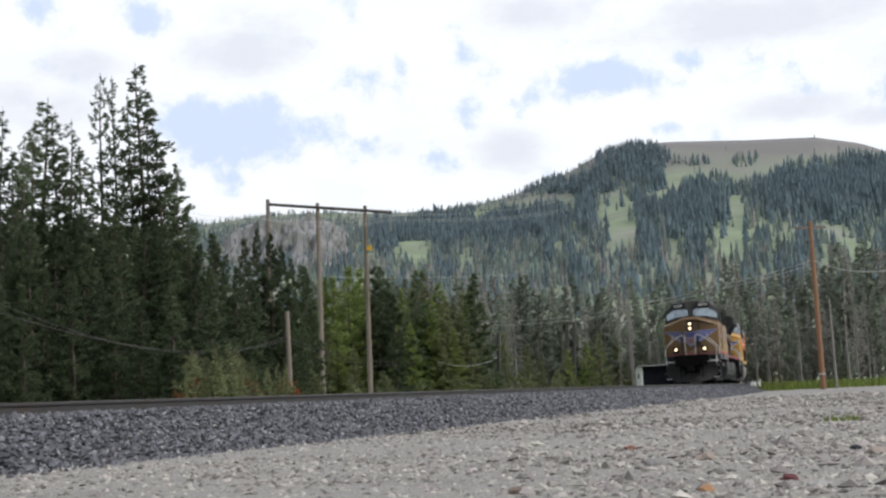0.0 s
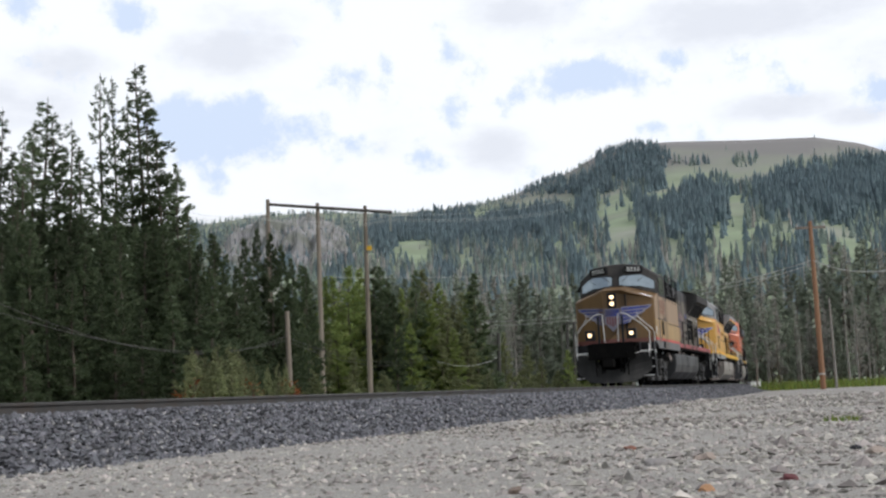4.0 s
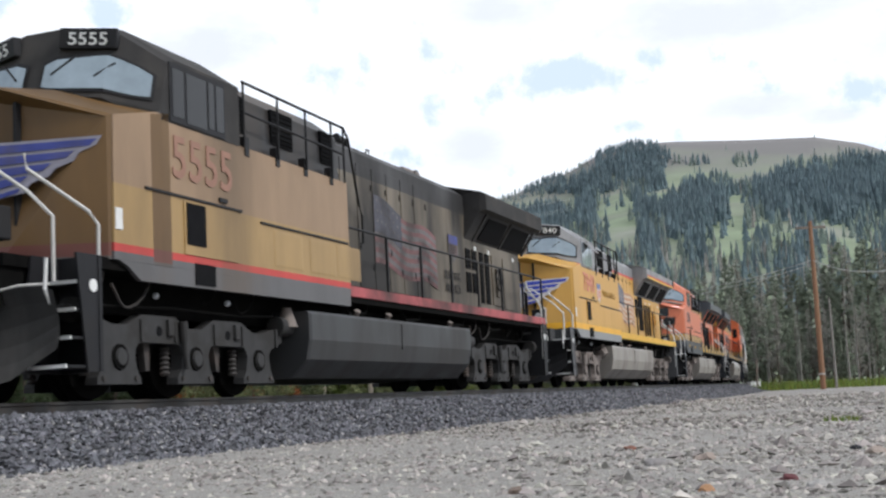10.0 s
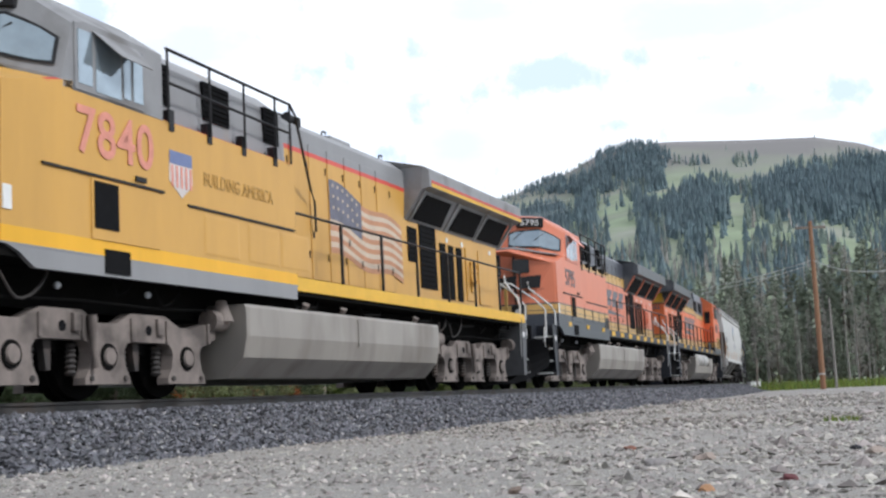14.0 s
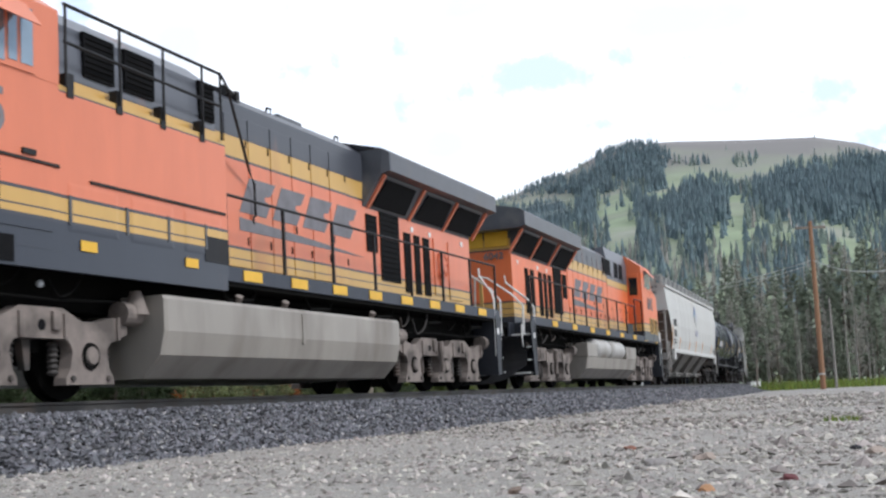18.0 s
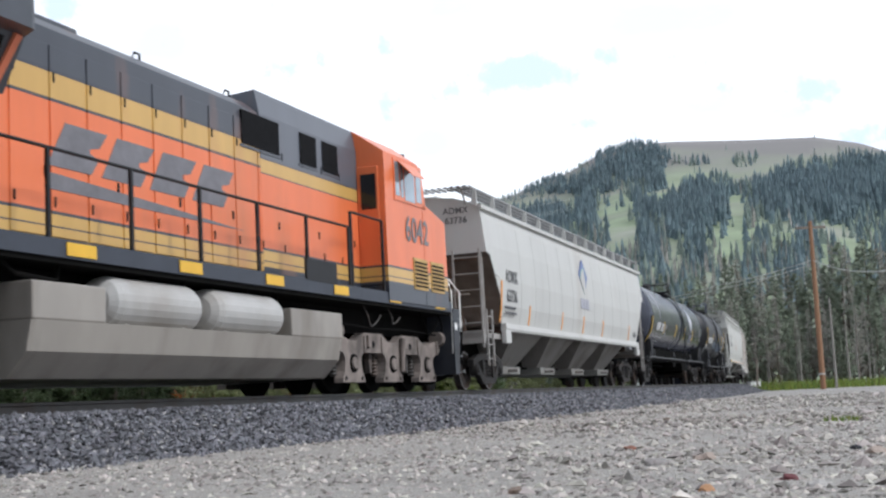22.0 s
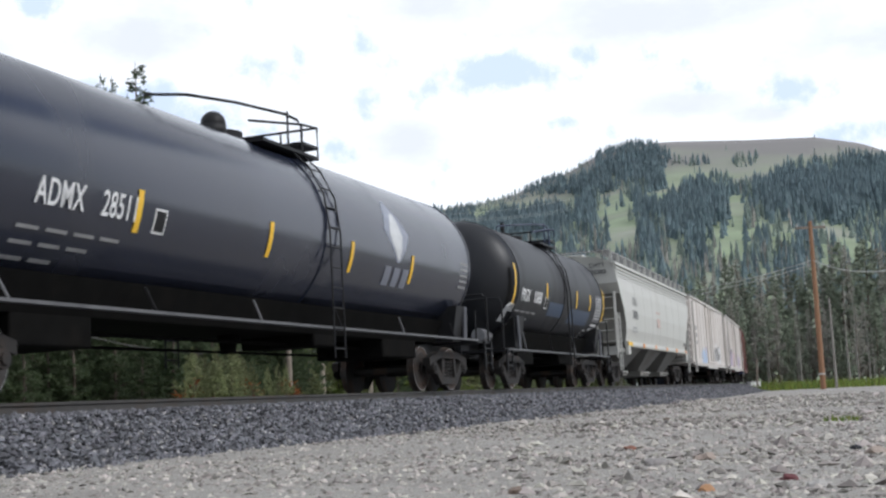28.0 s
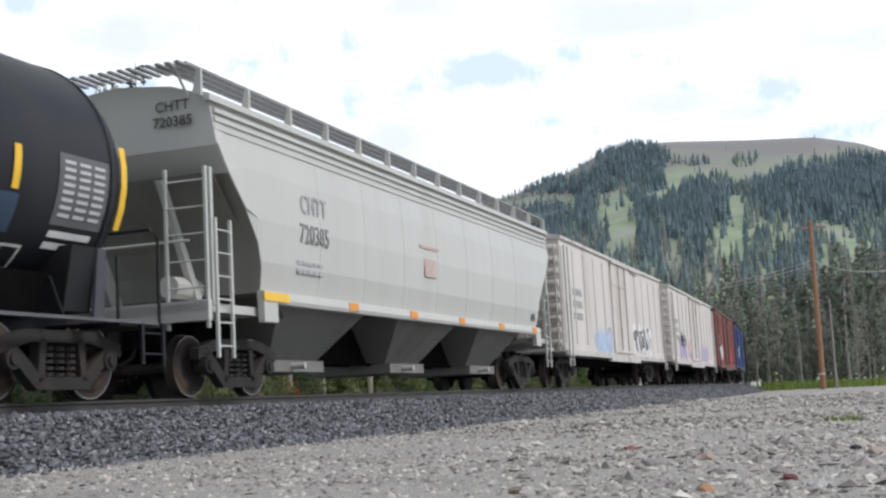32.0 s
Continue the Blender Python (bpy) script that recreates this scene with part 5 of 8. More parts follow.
            sh = P("shield", bm, PALE)
            bm = B()
            box(bm, X(5.73), X(5.19), 1.55, 1.554, 2.98, 3.15)
            part("shield_top", bm, BLUE_FADED, sh)
            for k in range(5):
                bm = B()
                xk = X(5.25 + k * 0.11)
                box(bm, xk - 0.025, xk + 0.025, 1.55, 1.554, 2.68, 2.96)
                part("shield_stripe", bm, RED_FADED, sh)
        else:
            bm = B()
            prism(bm, [(X(15.2), 3.4), (X(15.8), 3.4), (X(15.82), 3.0), (X(15.5), 2.8), (X(15.18), 3.0)], 1.017, 1.021, "y")
            sh = P("shield", bm, fw)
            bm = B()
            box(bm, X(15.79), X(15.21), 1.021, 1.025, 3.2, 3.39)
            part("shield_top", bm, BLUE_GRIMY, sh)
            for k in range(4):
                bm = B()
                xk = X(15.3 + k * 0.13)
                box(bm, xk - 0.03, xk + 0.03, 1.021, 1.025, 2.95, 3.18)
                part("shield_stripe", bm, fr_, sh)
            sl = mat("sooty_lettering", (0.06, 0.055, 0.05), 0.8)
            lettering("BUILDING", 0.27, sl, car, side_pose(X(15.4), 1.019, 2.4, 1), 0.004, 0.85, "slogan")
            lettering("AMERICA", 0.27, sl, car, side_pose(X(15.4), 1.019, 2.12, 1), 0.004, 0.85, "slogan")
    else:
        bg = mat("dark_grey_lettering", (0.165, 0.16, 0.175), 0.6, var=0.25)
        for s in (1, -1):
            y = s * 1.02
            xm = X(12.2 if s > 0 else 11.7)
            for k in range(4):
                bm = B()
                c = xm - s * (k - 1.5) * 1.05
                ln = 0.16 * s
                # a heavy slanted block with a notch
                prism(bm, [(c + s * 0.46 + ln, 2.74), (c - s * 0.38 + ln, 2.74), (c - s * 0.38, 2.95), (c - s * 0.2, 3.0), (c - s * 0.2, 3.06), (c - s * 0.40, 3.1), (c - s * 0.40 - ln, 3.3), (c + s * 0.44 - ln, 3.3)], y - 0.003, y + 0.003, "y")
                P("emblem_block", bm, bg)
            bm = B()
            prism(bm, [(xm + s * 2.2, 2.66), (xm + s * 2.2, 2.46), (xm - s * 2.4, 2.46), (xm - s * 0.4, 2.56)], y - 0.003, y + 0.003, "y")
            P("emblem_bar", bm, bg)
            if s > 0:
                bm = B()
                prism(bm, [(X(8.1), 2.12), (X(8.72), 2.12), (X(8.72), 1.78), (X(8.1), 1.78)], 1.55, 1.556, "y")
                P("panel_plate", bm, BLACK)
    if kind == "orange":
        # frames of the band panels and reflectors on the skirt
        for u in (2.75, 4.3, 5.2, 6.3, 7.2, 8.1):
            plate(car, "panel_edge", X(u + 0.05), X(u), 1.553, 1.94, 2.27, WING_BN, 0.008)
        for u in (3.1, 5.4, 7.6):
            plate(car, "reflector", X(u + 0.3), X(u), 1.558, 1.66, 1.78, YELLOW_TRIM, 0.006)
        # rear end: yellow bands and number
        for z0, z1 in ((3.62, 4.0),):
            bm = B()
            for y0, y1 in ((-0.95, -0.33), (-0.28, 0.95)):
                box(bm, X(20.66), X(20.62), y0, y1, z0, z1, 0.01)
            P("yellow_end_band", bm, YELLOW_TRIM)
        for s in (1,):
            lettering(number, 0.24, mat("grey_number", (0.19, 0.18, 0.19)), car, Matrix.Translation((X(20.66), -0.55, 3.3)) @ Matrix.Rotation(-math.pi / 2, 4, "Z") @ Matrix.Rotation(math.pi / 2, 4, "X"), 0.006, 1.05, "end_number")
        bm = B()
        box(bm, X(20.7), X(20.62), 0.2, 0.6, 2.7, 3.1, 0.02)
        rl = P("rear_light", bm, GRILLE)
        for z in (2.8, 3.0):
            bm = B()
            cyl(bm, (X(20.7), 0.4, z), (X(20.72), 0.4, z), 0.075, n=14)
            part("lens", bm, LAMP_OFF, rl)
    TRAIN.append((car, front, L, spin, flip))
    return car


locomotive(0.0, "dirty", "5555", "grimy yellow and sooty grey wide-cab diesel locomotive with lit headlights")
locomotive(22.3, "clean", "7840", "clean yellow and grey diesel locomotive with blue wings on its nose")
locomotive(44.6, "orange", "5795", "orange, yellow and dark grey wide-cab diesel locomotive running nose first")
locomotive(66.9, "orange", "6042", "orange, yellow and dark grey diesel locomotive running long hood first", True)
# ---- freight cars ----
HOP_E = mat("weathered_light_grey_paint", (0.50, 0.495, 0.475), 0.5, var=0.07, scale=1.0, dirt=(0.33, 0.29, 0.25), dirt_amount=0.12, dirt_scale=0.7, streak=5.0)
HOP_E_END = mat("stained_grey_paint", (0.33, 0.31, 0.29), 0.6, var=0.1, scale=1.0, dirt=(0.22, 0.17, 0.13), dirt_amount=0.3, dirt_scale=1.1)
HOP_H = mat("clean_pale_grey_paint", (0.52, 0.515, 0.485), 0.42, var=0.05, scale=1.0, dirt=(0.42, 0.40, 0.37), dirt_amount=0.08, dirt_scale=0.7, streak=5.0)
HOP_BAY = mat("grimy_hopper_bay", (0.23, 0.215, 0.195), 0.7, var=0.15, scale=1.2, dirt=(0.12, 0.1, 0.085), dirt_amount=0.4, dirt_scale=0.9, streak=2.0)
# dusty tone, darkened to hold the shade of the pale car's end slopes
HOP_BAY_PALE = mat("dusty_shaded_hopper_bay", (0.21, 0.205, 0.19), 0.65, var=0.12, scale=1.2, dirt=(0.17, 0.15, 0.135), dirt_amount=0.3, dirt_scale=0.9, streak=2.0)
RUST = mat("rusty_brown_steel", (0.12, 0.075, 0.055), 0.85, var=0.35, scale=3.0, dirt=(0.2, 0.15, 0.12), dirt_amount=0.3)
ORANGE_MARK = mat("orange_reflector", (0.75, 0.30, 0.04), 0.5)
YELLOW_MARK = mat("yellow_reflector", (0.85, 0.52, 0.03), 0.4, emit=(0.9, 0.55, 0.05, 0.0))
GREY_LETTER = mat("dark_lettering", (0.09, 0.09, 0.095), 0.6, var=0.25)
DIM_LETTER = mat("dim_white_lettering", (0.3, 0.3, 0.3), 0.6, var=0.3)
WHITE_LETTER = mat("white_lettering", (0.72, 0.72, 0.72), 0.6, var=0.15)
TANK_BLACK = mat("satin_black_tank", (0.020, 0.024, 0.042), 0.2, spec=0.9, var=0.2, scale=0.8, dirt=(0.05, 0.052, 0.065), dirt_amount=0.2, dirt_scale=0.6, streak=2.0)
TANK_SOOT = mat("dull_black_tank", (0.011, 0.012, 0.016), 0.46, spec=0.4, var=0.25, scale=0.8, dirt=(0.032, 0.031, 0.033), dirt_amount=0.3, dirt_scale=0.8, streak=3.0)
GRATING = mat("galvanised_grating", (0.30, 0.30, 0.30), 0.6, 0.2, var=0.2, scale=10)


FREIGHT_TRUCK = mat("dark_freight_truck_casting", (0.02, 0.018, 0.017), 0.8, var=0.3, scale=4.0, bump=0.15, bump_scale=20, dirt=(0.06, 0.042, 0.034), dirt_amount=0.3, dirt_scale=2.2)


def freight_truck(car, xc, spin, r=0.43, material=None):
    """Two-axle truck: cast side frames with a spring nest, roller bearing caps."""
    material = material or FREIGHT_TRUCK
    bm = B()
    box(bm, xc - 0.22, xc + 0.22, -1.05, 1.05, 0.42, 0.7, 0.02)
    truck = part("truck", bm, UNDER, car, "two-axle truck with cast side frames")
    for s in (1, -1):
        for pts in ([(-1.12, 0.50), (-1.12, 0.66), (-0.62, 0.80), (0.62, 0.80), (1.12, 0.66), (1.12, 0.50), (0.86, 0.58), (0.52, 0.66), (-0.52, 0.66), (-0.86, 0.58)],
                    [(-0.98, 0.56), (-0.80, 0.62), (-0.36, 0.26), (0.36, 0.26), (0.80, 0.62), (0.98, 0.56), (0.46, 0.12), (-0.46, 0.12)],
                    [(-0.44, 0.2), (-0.34, 0.2), (-0.28, 0.7), (-0.40, 0.7)], [(0.44, 0.2), (0.34, 0.2), (0.28, 0.7), (0.40, 0.7)]):
            bm = B()
            prism(bm, [(xc + a, b) for a, b in pts], min(s * 0.96, s * 1.1), max(s * 0.96, s * 1.1), "y")
            part("side_frame", bm, material, truck)
        for a in (-0.2, 0.0, 0.2):
            bm = B()
            for k in range(5):
                cyl(bm, (xc + a, s * 1.02, 0.27 + k * 0.075), (xc + a, s * 1.02, 0.31 + k * 0.075), 0.075, n=10)
            part("coil_spring", bm, material, truck)
        for a in (-0.875, 0.875):
            bm = B()
            cyl(bm, (xc + a, s * 0.95, r), (xc + a, s * 1.13, r), 0.13, 0.12, n=16)
            cyl(bm, (xc + a, s * 1.13, r), (xc + a, s * 1.16, r), 0.07, n=10)
            part("bearing_cap", bm, material if s > 0 else UNDER, truck)
    for a in (-0.875, 0.875):
        wheelset(truck, xc + a, r, WHEEL, spin)
    return truck


def end_gear(car, xe, e):
    """Coupler, draft sill and brake hose at an end. xe: coupler face; e: +1 front."""
    bm = B()
    box(bm, xe - e * 1.6, xe - e * 0.45, -0.2, 0.2, 0.7, 1.05)
    box(bm, xe - e * 0.5, xe - e * 0.22, -0.1, 0.1, 0.78, 0.96)
    loft(bm, [[(xe - e * 0.24, -0.15, 0.72), (xe - e * 0.24, 0.15, 0.72), (xe - e * 0.24, 0.15, 1.0), (xe - e * 0.24, -0.15, 1.0)], [(xe, -0.18, 0.74), (xe - e * 0.08, 0.1, 0.74), (xe - e * 0.08, 0.1, 0.98), (xe, -0.18, 0.98)]])
    part("coupler", bm, UNDER, car)
    bm = B()
    tube(bm, [(xe - e * 0.5, 0.3, 0.8), (xe - e * 0.3, 0.32, 0.55), (xe - e * 0.1, 0.25, 0.45), (xe + e * 0.0, 0.12, 0.5)], 0.03)
    part("brake_hose", bm, UNDER, car)


def ladder(car, x, y, z0, z1, w, material, along="x", n=6, name="ladder"):
    """Two stiles with rungs that are its own pieces."""
    put = (lambda a: (x + a, y)) if along == "x" else (lambda a: (x, y + a))
    ld = None
    for a in (-w / 2, w / 2):
        px, py = put(a)
        bm = B()
        box(bm, px - 0.025, px + 0.025, py - 0.02, py + 0.02, z0, z1)
        if ld is None:
            ld = part(name, bm, material, car)
        else:
            part("stile", bm, material, ld)
    for k in range(n):
        z = z0 + (z1 - z0) * (k + 0.5) / n
        bm = B()
        tube(bm, [(*put(-w / 2), z), (*put(w / 2), z)], 0.014, 5)
        part("rung", bm, material, ld)
    return ld


def covered_hopper(front, L, pale, bays, number, label):
    body = HOP_H if pale else HOP_E
    endm = HOP_H if pale else HOP_E_END
    car = thing("covered_hopper_car", car_pose(0, front, L), label, "hopper car", "freight cars of the train")
    spin = []
    H = L / 2

    # body: bulging sides that are cut away at the ends over the slope sheets
    def sec(u, zb):
        prof = [(1.50, 1.45), (1.585, 1.9), (1.62, 2.5), (1.60, 3.2), (1.54, 3.8), (1.50, 4.02)]
        lo = float(np.interp(zb, [p[1] for p in prof], [p[0] for p in prof]))
        side = [(lo, zb)] + [(w, max(z, zb + 0.01 * k)) for k, (w, z) in enumerate(prof[1:], 1)]
        roof = [(1.38, 4.14), (0.9, 4.30), (0.0, 4.40)]
        half = side + roof
        return [(H - u, w, z) for w, z in half] + [(H - u, -w, z) for w, z in half[-2::-1]]
    cut = [(0.48, 3.02), (0.75, 2.95), (1.05, 2.55), (1.45, 2.1), (1.62, 1.75), (1.72, 1.46)] if not pale else [(0.52, 3.4), (0.8, 3.05), (1.25, 2.6), (1.62, 2.15), (1.75, 1.8), (1.8, 1.46)]
    us = cut + [(u, 1.46) for u in np.linspace(2.4, L - 2.4, 24)] + [(L - u, z) for u, z in cut[::-1]]
    bm = B()
    loft(bm, [sec(u, z) for u, z in us])
    bod = part("body", bm, body, car, "pale grey bulging steel body")
    # end slope faces: dust or rust colour with the overhang's shade painted in
    bod.data.materials.append(HOP_BAY_PALE if pale else mat("shaded_rusty_slope_sheet", (0.15, 0.115, 0.095), 0.85, var=0.3, scale=1.5, dirt=(0.08, 0.06, 0.05), dirt_amount=0.3))
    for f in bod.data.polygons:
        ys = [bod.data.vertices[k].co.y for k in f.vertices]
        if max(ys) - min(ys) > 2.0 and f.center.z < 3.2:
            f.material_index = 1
    # seams of the side sheets
    n = 12 if not pale else 8
    for k in range(1, n):
        u = 1.9 + (L - 3.8) * k / n
        for s in (1, -1):
            bm = B()
            loft(bm, [[(H - u - 0.05, s * (w - 0.004), z), (H - u + 0.05, s * (w - 0.004), z), (H - u + 0.022, s * (w + 0.007), z), (H - u - 0.022, s * (w + 0.007), z)] for w, z in ((1.50, 1.46), (1.585, 1.9), (1.62, 2.5), (1.60, 3.2), (1.54, 3.8))])
            part("side_seam", bm, body, bod)
    # end slope sheets and posts
    for e in (1, -1):
        xe = e * H
        bm = B()
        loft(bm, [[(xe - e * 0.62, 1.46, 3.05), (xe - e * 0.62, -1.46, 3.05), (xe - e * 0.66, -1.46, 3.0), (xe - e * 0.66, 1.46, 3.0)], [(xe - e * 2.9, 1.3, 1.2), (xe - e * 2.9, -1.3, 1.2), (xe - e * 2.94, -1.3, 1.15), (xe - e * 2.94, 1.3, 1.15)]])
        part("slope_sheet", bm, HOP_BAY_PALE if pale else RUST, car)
        bm = B()
        box(bm, xe - e * 1.95, xe - e * 0.35, -1.45, 1.45, 1.12, 1.24)
        box(bm, xe - e * 0.45, xe - e * 0.35, -1.5, 1.5, 1.0, 1.28)
        part("end_platform", bm, endm, car)
        for s in (1, -1):
            bm = B()
            box(bm, min(xe - e * 0.56, xe - e * 0.49), max(xe - e * 0.56, xe - e * 0.49), min(s * 1.42, s * 1.5), max(s * 1.42, s * 1.5), 1.2, 3.1, 0.01)
            part("corner_post", bm, endm, car)
            bm = B()
            prism(bm, [(xe - e * 0.5, 3.0), (xe - e * 0.62, 3.0), (xe - e * 1.6, 1.25), (xe - e * 1.45, 1.25)], s * 0.62, s * 0.72, "y")
            part("end_brace", bm, endm if pale else RUST, car)
            ladder(car, xe - e * 0.75, s * 1.52, 0.5, 2.4 if pale else 1.75, 0.4, endm, "x", 6 if pale else 4)
            ladder(car, xe - e * 0.4, s * 1.16, 0.9, 3.1, 0.62, endm, "y", 6)
        end_gear(car, xe, e)
        bm = B()
        cyl(bm, (xe - e * 0.9, 0.55, 1.55), (xe - e * 1.6, 0.55, 1.55), 0.16, n=14)
        part("brake_reservoir", bm, endm, car)
        bm = B()
        tube(bm, [(xe - e * 0.4, -1.2, 2.1), (xe - e * 0.4, 1.2, 2.1)], 0.02)
        part("end_grab_rail", bm, endm, car)
        lettering(number, 0.2, GREY_LETTER, car, Matrix.Translation((xe - e * 0.474, 0.95 * 1, 3.72)) @ Matrix.Rotation(e * math.pi / 2, 4, "Z") @ Matrix.Rotation(math.pi / 2, 4, "X"), 0.004, 1, "end_number")
        lettering("ADMX" if not pale else "CHTT", 0.2, GREY_LETTER, car, Matrix.Translation((xe - e * 0.474, 0.95, 3.94)) @ Matrix.Rotation(e * math.pi / 2, 4, "Z") @ Matrix.Rotation(math.pi / 2, 4, "X"), 0.002, 1, "end_mark")
    # side sills, roof edge, running boards
    for s in (1, -1):
        bm = B()
        prism(bm, [(s * 1.48, 1.30), (s * 1.60, 1.30), (s * 1.62, 1.36), (s * 1.60, 1.48), (s * 1.48, 1.48)], -H + 1.75, H - 1.75, "x")
        for e in (1, -1):
            box(bm, e * (H - 2.15), e * (H - 1.72), s * 1.5, s * 1.61, 1.02, 1.34, 0.01)
        part("side_sill", bm, body, car)
        bm = B()
        prism(bm, [(s * 1.49, 4.0), (s * 1.585, 4.0), (s * 1.585, 4.09), (s * 1.45, 4.13)], -H + 0.4, H - 0.4, "x")
        if pale:
            for z in (3.62, 3.74, 3.86):
                prism(bm, [(s * 1.54, z), (s * 1.575, z), (s * 1.575, z + 0.06), (s * 1.54, z + 0.07)], -H + 0.55, H - 0.55, "x")
        part("roof_edge", bm, body, car)
        bm = B()
        nb = int((L - 0.2) / 0.09)
        for k in range(nb):
            xk = -H + 0.08 + k * 0.09
            box(bm, xk, xk + 0.012, min(s * 0.98, s * 1.44), max(s * 0.98, s * 1.44), 4.445, 4.47)
        for w in (0.98, 1.13, 1.28, 1.43):
            box(bm, -H + 0.05, H - 0.05, s * w - 0.01, s * w + 0.01, 4.44, 4.475)
        rb = part("running_board", bm, GRATING, car, "galvanised grating walkway along the roof edge")
        for k in range(int(L / 1.35) + 1):
            x = -H + 0.35 + k * (L - 0.7) / int(L / 1.35)
            bm = B()
            prism(bm, [(s * 1.36, 4.1), (s * 1.5, 4.06), (s * 1.5, 4.44), (s * 1.44, 4.44)], x - 0.025, x + 0.025, "x")
            part("walkway_bracket", bm, body, rb)
    for e in (1, -1):
        bm = B()
        for k in range(19):
            y = -1.35 + k * 0.15
            box(bm, min(e * (H - 0.5), e * (H + 0.05)), max(e * (H - 0.5), e * (H + 0.05)), y - 0.035, y + 0.035, 4.44, 4.47)
        part("end_walkway", bm, GRATING, car)
        for s in (1, -1):
            bm = B()
            tube(bm, [(e * (H - 0.05), s * 1.25, 4.44), (e * (H - 0.47), s * 1.2, 4.12)], 0.022)
            part("walkway_brace", bm, endm, car)
    bm = B()
    box(bm, -H + 0.9, H - 0.9, -0.4, 0.4, 4.36, 4.46, 0.02)
    part("hatch_trough", bm, body, car)
    # hopper bays with discharge gates
    w2 = (L - 4.6) / len(bays) / 2
    for u in bays:
        x = H - u
        bm = B()
        wt, wb = w2 * 0.76, w2 * 0.38
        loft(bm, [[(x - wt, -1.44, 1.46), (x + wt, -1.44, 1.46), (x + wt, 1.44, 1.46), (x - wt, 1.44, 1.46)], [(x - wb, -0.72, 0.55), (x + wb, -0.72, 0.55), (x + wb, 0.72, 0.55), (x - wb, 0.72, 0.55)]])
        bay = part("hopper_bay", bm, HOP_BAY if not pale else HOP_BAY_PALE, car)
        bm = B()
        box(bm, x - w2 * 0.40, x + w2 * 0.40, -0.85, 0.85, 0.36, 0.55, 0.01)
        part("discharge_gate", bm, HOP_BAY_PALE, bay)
        for s in (1, -1):
            bm = B()
            cyl(bm, (x + 0.3, s * 0.85, 0.45), (x + 0.3, s * 1.1, 0.45), 0.05, n=10)
            part("gate_capstan", bm, endm, bay)
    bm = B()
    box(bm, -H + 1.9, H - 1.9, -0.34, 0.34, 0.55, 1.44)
    # wide near-black sheet beside the sill paints the shaded void between bays
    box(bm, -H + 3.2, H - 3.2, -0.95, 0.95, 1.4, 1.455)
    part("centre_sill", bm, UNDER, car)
    for xx in (-0.15, 0.3):
        bm = B()
        tube(bm, [(-H + 2, xx, 0.55), (H - 2, xx + 0.2, 0.55)], 0.03)
        part("brake_pipe", bm, UNDER, car)
    # lettering and reflectors
    for s in (1, -1):
        xl = s * (H - 2.35) if not pale else s * (H - 3.4)
        yb = s * 1.615
        tilt = Matrix.Rotation(-s * 0.0, 4, "X")
        lettering(number, 0.42, GREY_LETTER if not pale else mat("worn_lettering", (0.2, 0.2, 0.2), 0.6), car, side_pose(xl - s * 0.05, s * (1.612 if not pale else 1.625), 2.0 if not pale else 2.3, s), 0.003, 0.8, "car_number")
        lettering("ADMX" if not pale else "CHTT", 0.42, GREY_LETTER if not pale else mat("faded_lettering", (0.4, 0.4, 0.4), 0.6), car, side_pose(xl - s * 0.05, s * 1.625, 2.45 if not pale else 2.76, s), 0.003, 0.8, "reporting_mark")
        for q in (0, 1):
            bars(car, xl + s * 0.1, s * 1.6, 1.86 - q * 0.13 if not pale else 1.98 - q * 0.13, 0.95, 0.06, 5, GREY_LETTER if not pale else mat("faded_lettering", (0.4, 0.4, 0.4), 0.6), s)
        marks = (1.5, 3.95, 7.3, 9.85, 12.5, 16.7) if not pale else ()
        for u in marks:
            big = u < 2
            bm = B()
            z0, z1 = (1.5, 2.45) if big else (1.52, 2.0)
            loft(bm, [[(s * (H - u - 0.05) - 0.05, s * (w + 0.004), z), (s * (H - u - 0.05) + 0.05, s * (w + 0.004), z), (s * (H - u - 0.05) + 0.05, s * (w + 0.012), z), (s * (H - u - 0.05) - 0.05, s * (w + 0.012), z)] for w, z in ((float(np.interp(zz, (1.45, 1.9, 2.5), (1.50, 1.585, 1.62))), zz) for zz in np.linspace(z0, z1, 4))])
            part("reflector_strip", bm, ORANGE_MARK, car)
        if pale:
            for k in range(6):
                u = 2.1 + k * 2.75
                plate(car, "reflector_strip", s * (H - u) - (0.4 if k == 0 else 0.18), s * (H - u) + (0.4 if k == 0 else 0.18), s * 1.62, 1.33, 1.46, ORANGE_MARK if k else YELLOW_MARK, 0.006)
            bars(car, s * (H - 8.6), s * 1.626, 2.35, 0.8, 0.35, 1, mat("pale_red_lettering", (0.52, 0.40, 0.36), 0.6, var=0.2), s)
            bars(car, s * (H - 8.6), s * 1.628, 2.75, 1.3, 0.06, 1, mat("pale_red_lettering", (0.52, 0.40, 0.36)), s)
        else:
            # emblem: a blue lozenge with a pale leaf, and blocks below
            xg = s * (H - 10.05)
            bm = B()
            prism(bm, [(xg + s * 0.56, 3.2), (xg + s * 0.05, 3.68), (xg - s * 0.56, 3.2), (xg - s * 0.05, 2.64)], s * 1.60 - 0.012, s * 1.60 + 0.012, "y")
            em = part("emblem", bm, mat("emblem_blue", (0.15, 0.19, 0.36), 0.6, var=0.2), car)
            bm = B()
            prism(bm, [(xg + s * 0.42, 3.12), (xg + s * 0.32, 3.32), (xg - s * 0.04, 3.48), (xg - s * 0.2, 3.1), (xg - s * 0.16, 2.78), (xg - s * 0.04, 2.66)], s * 1.615 - 0.01, s * 1.615 + 0.01, "y")
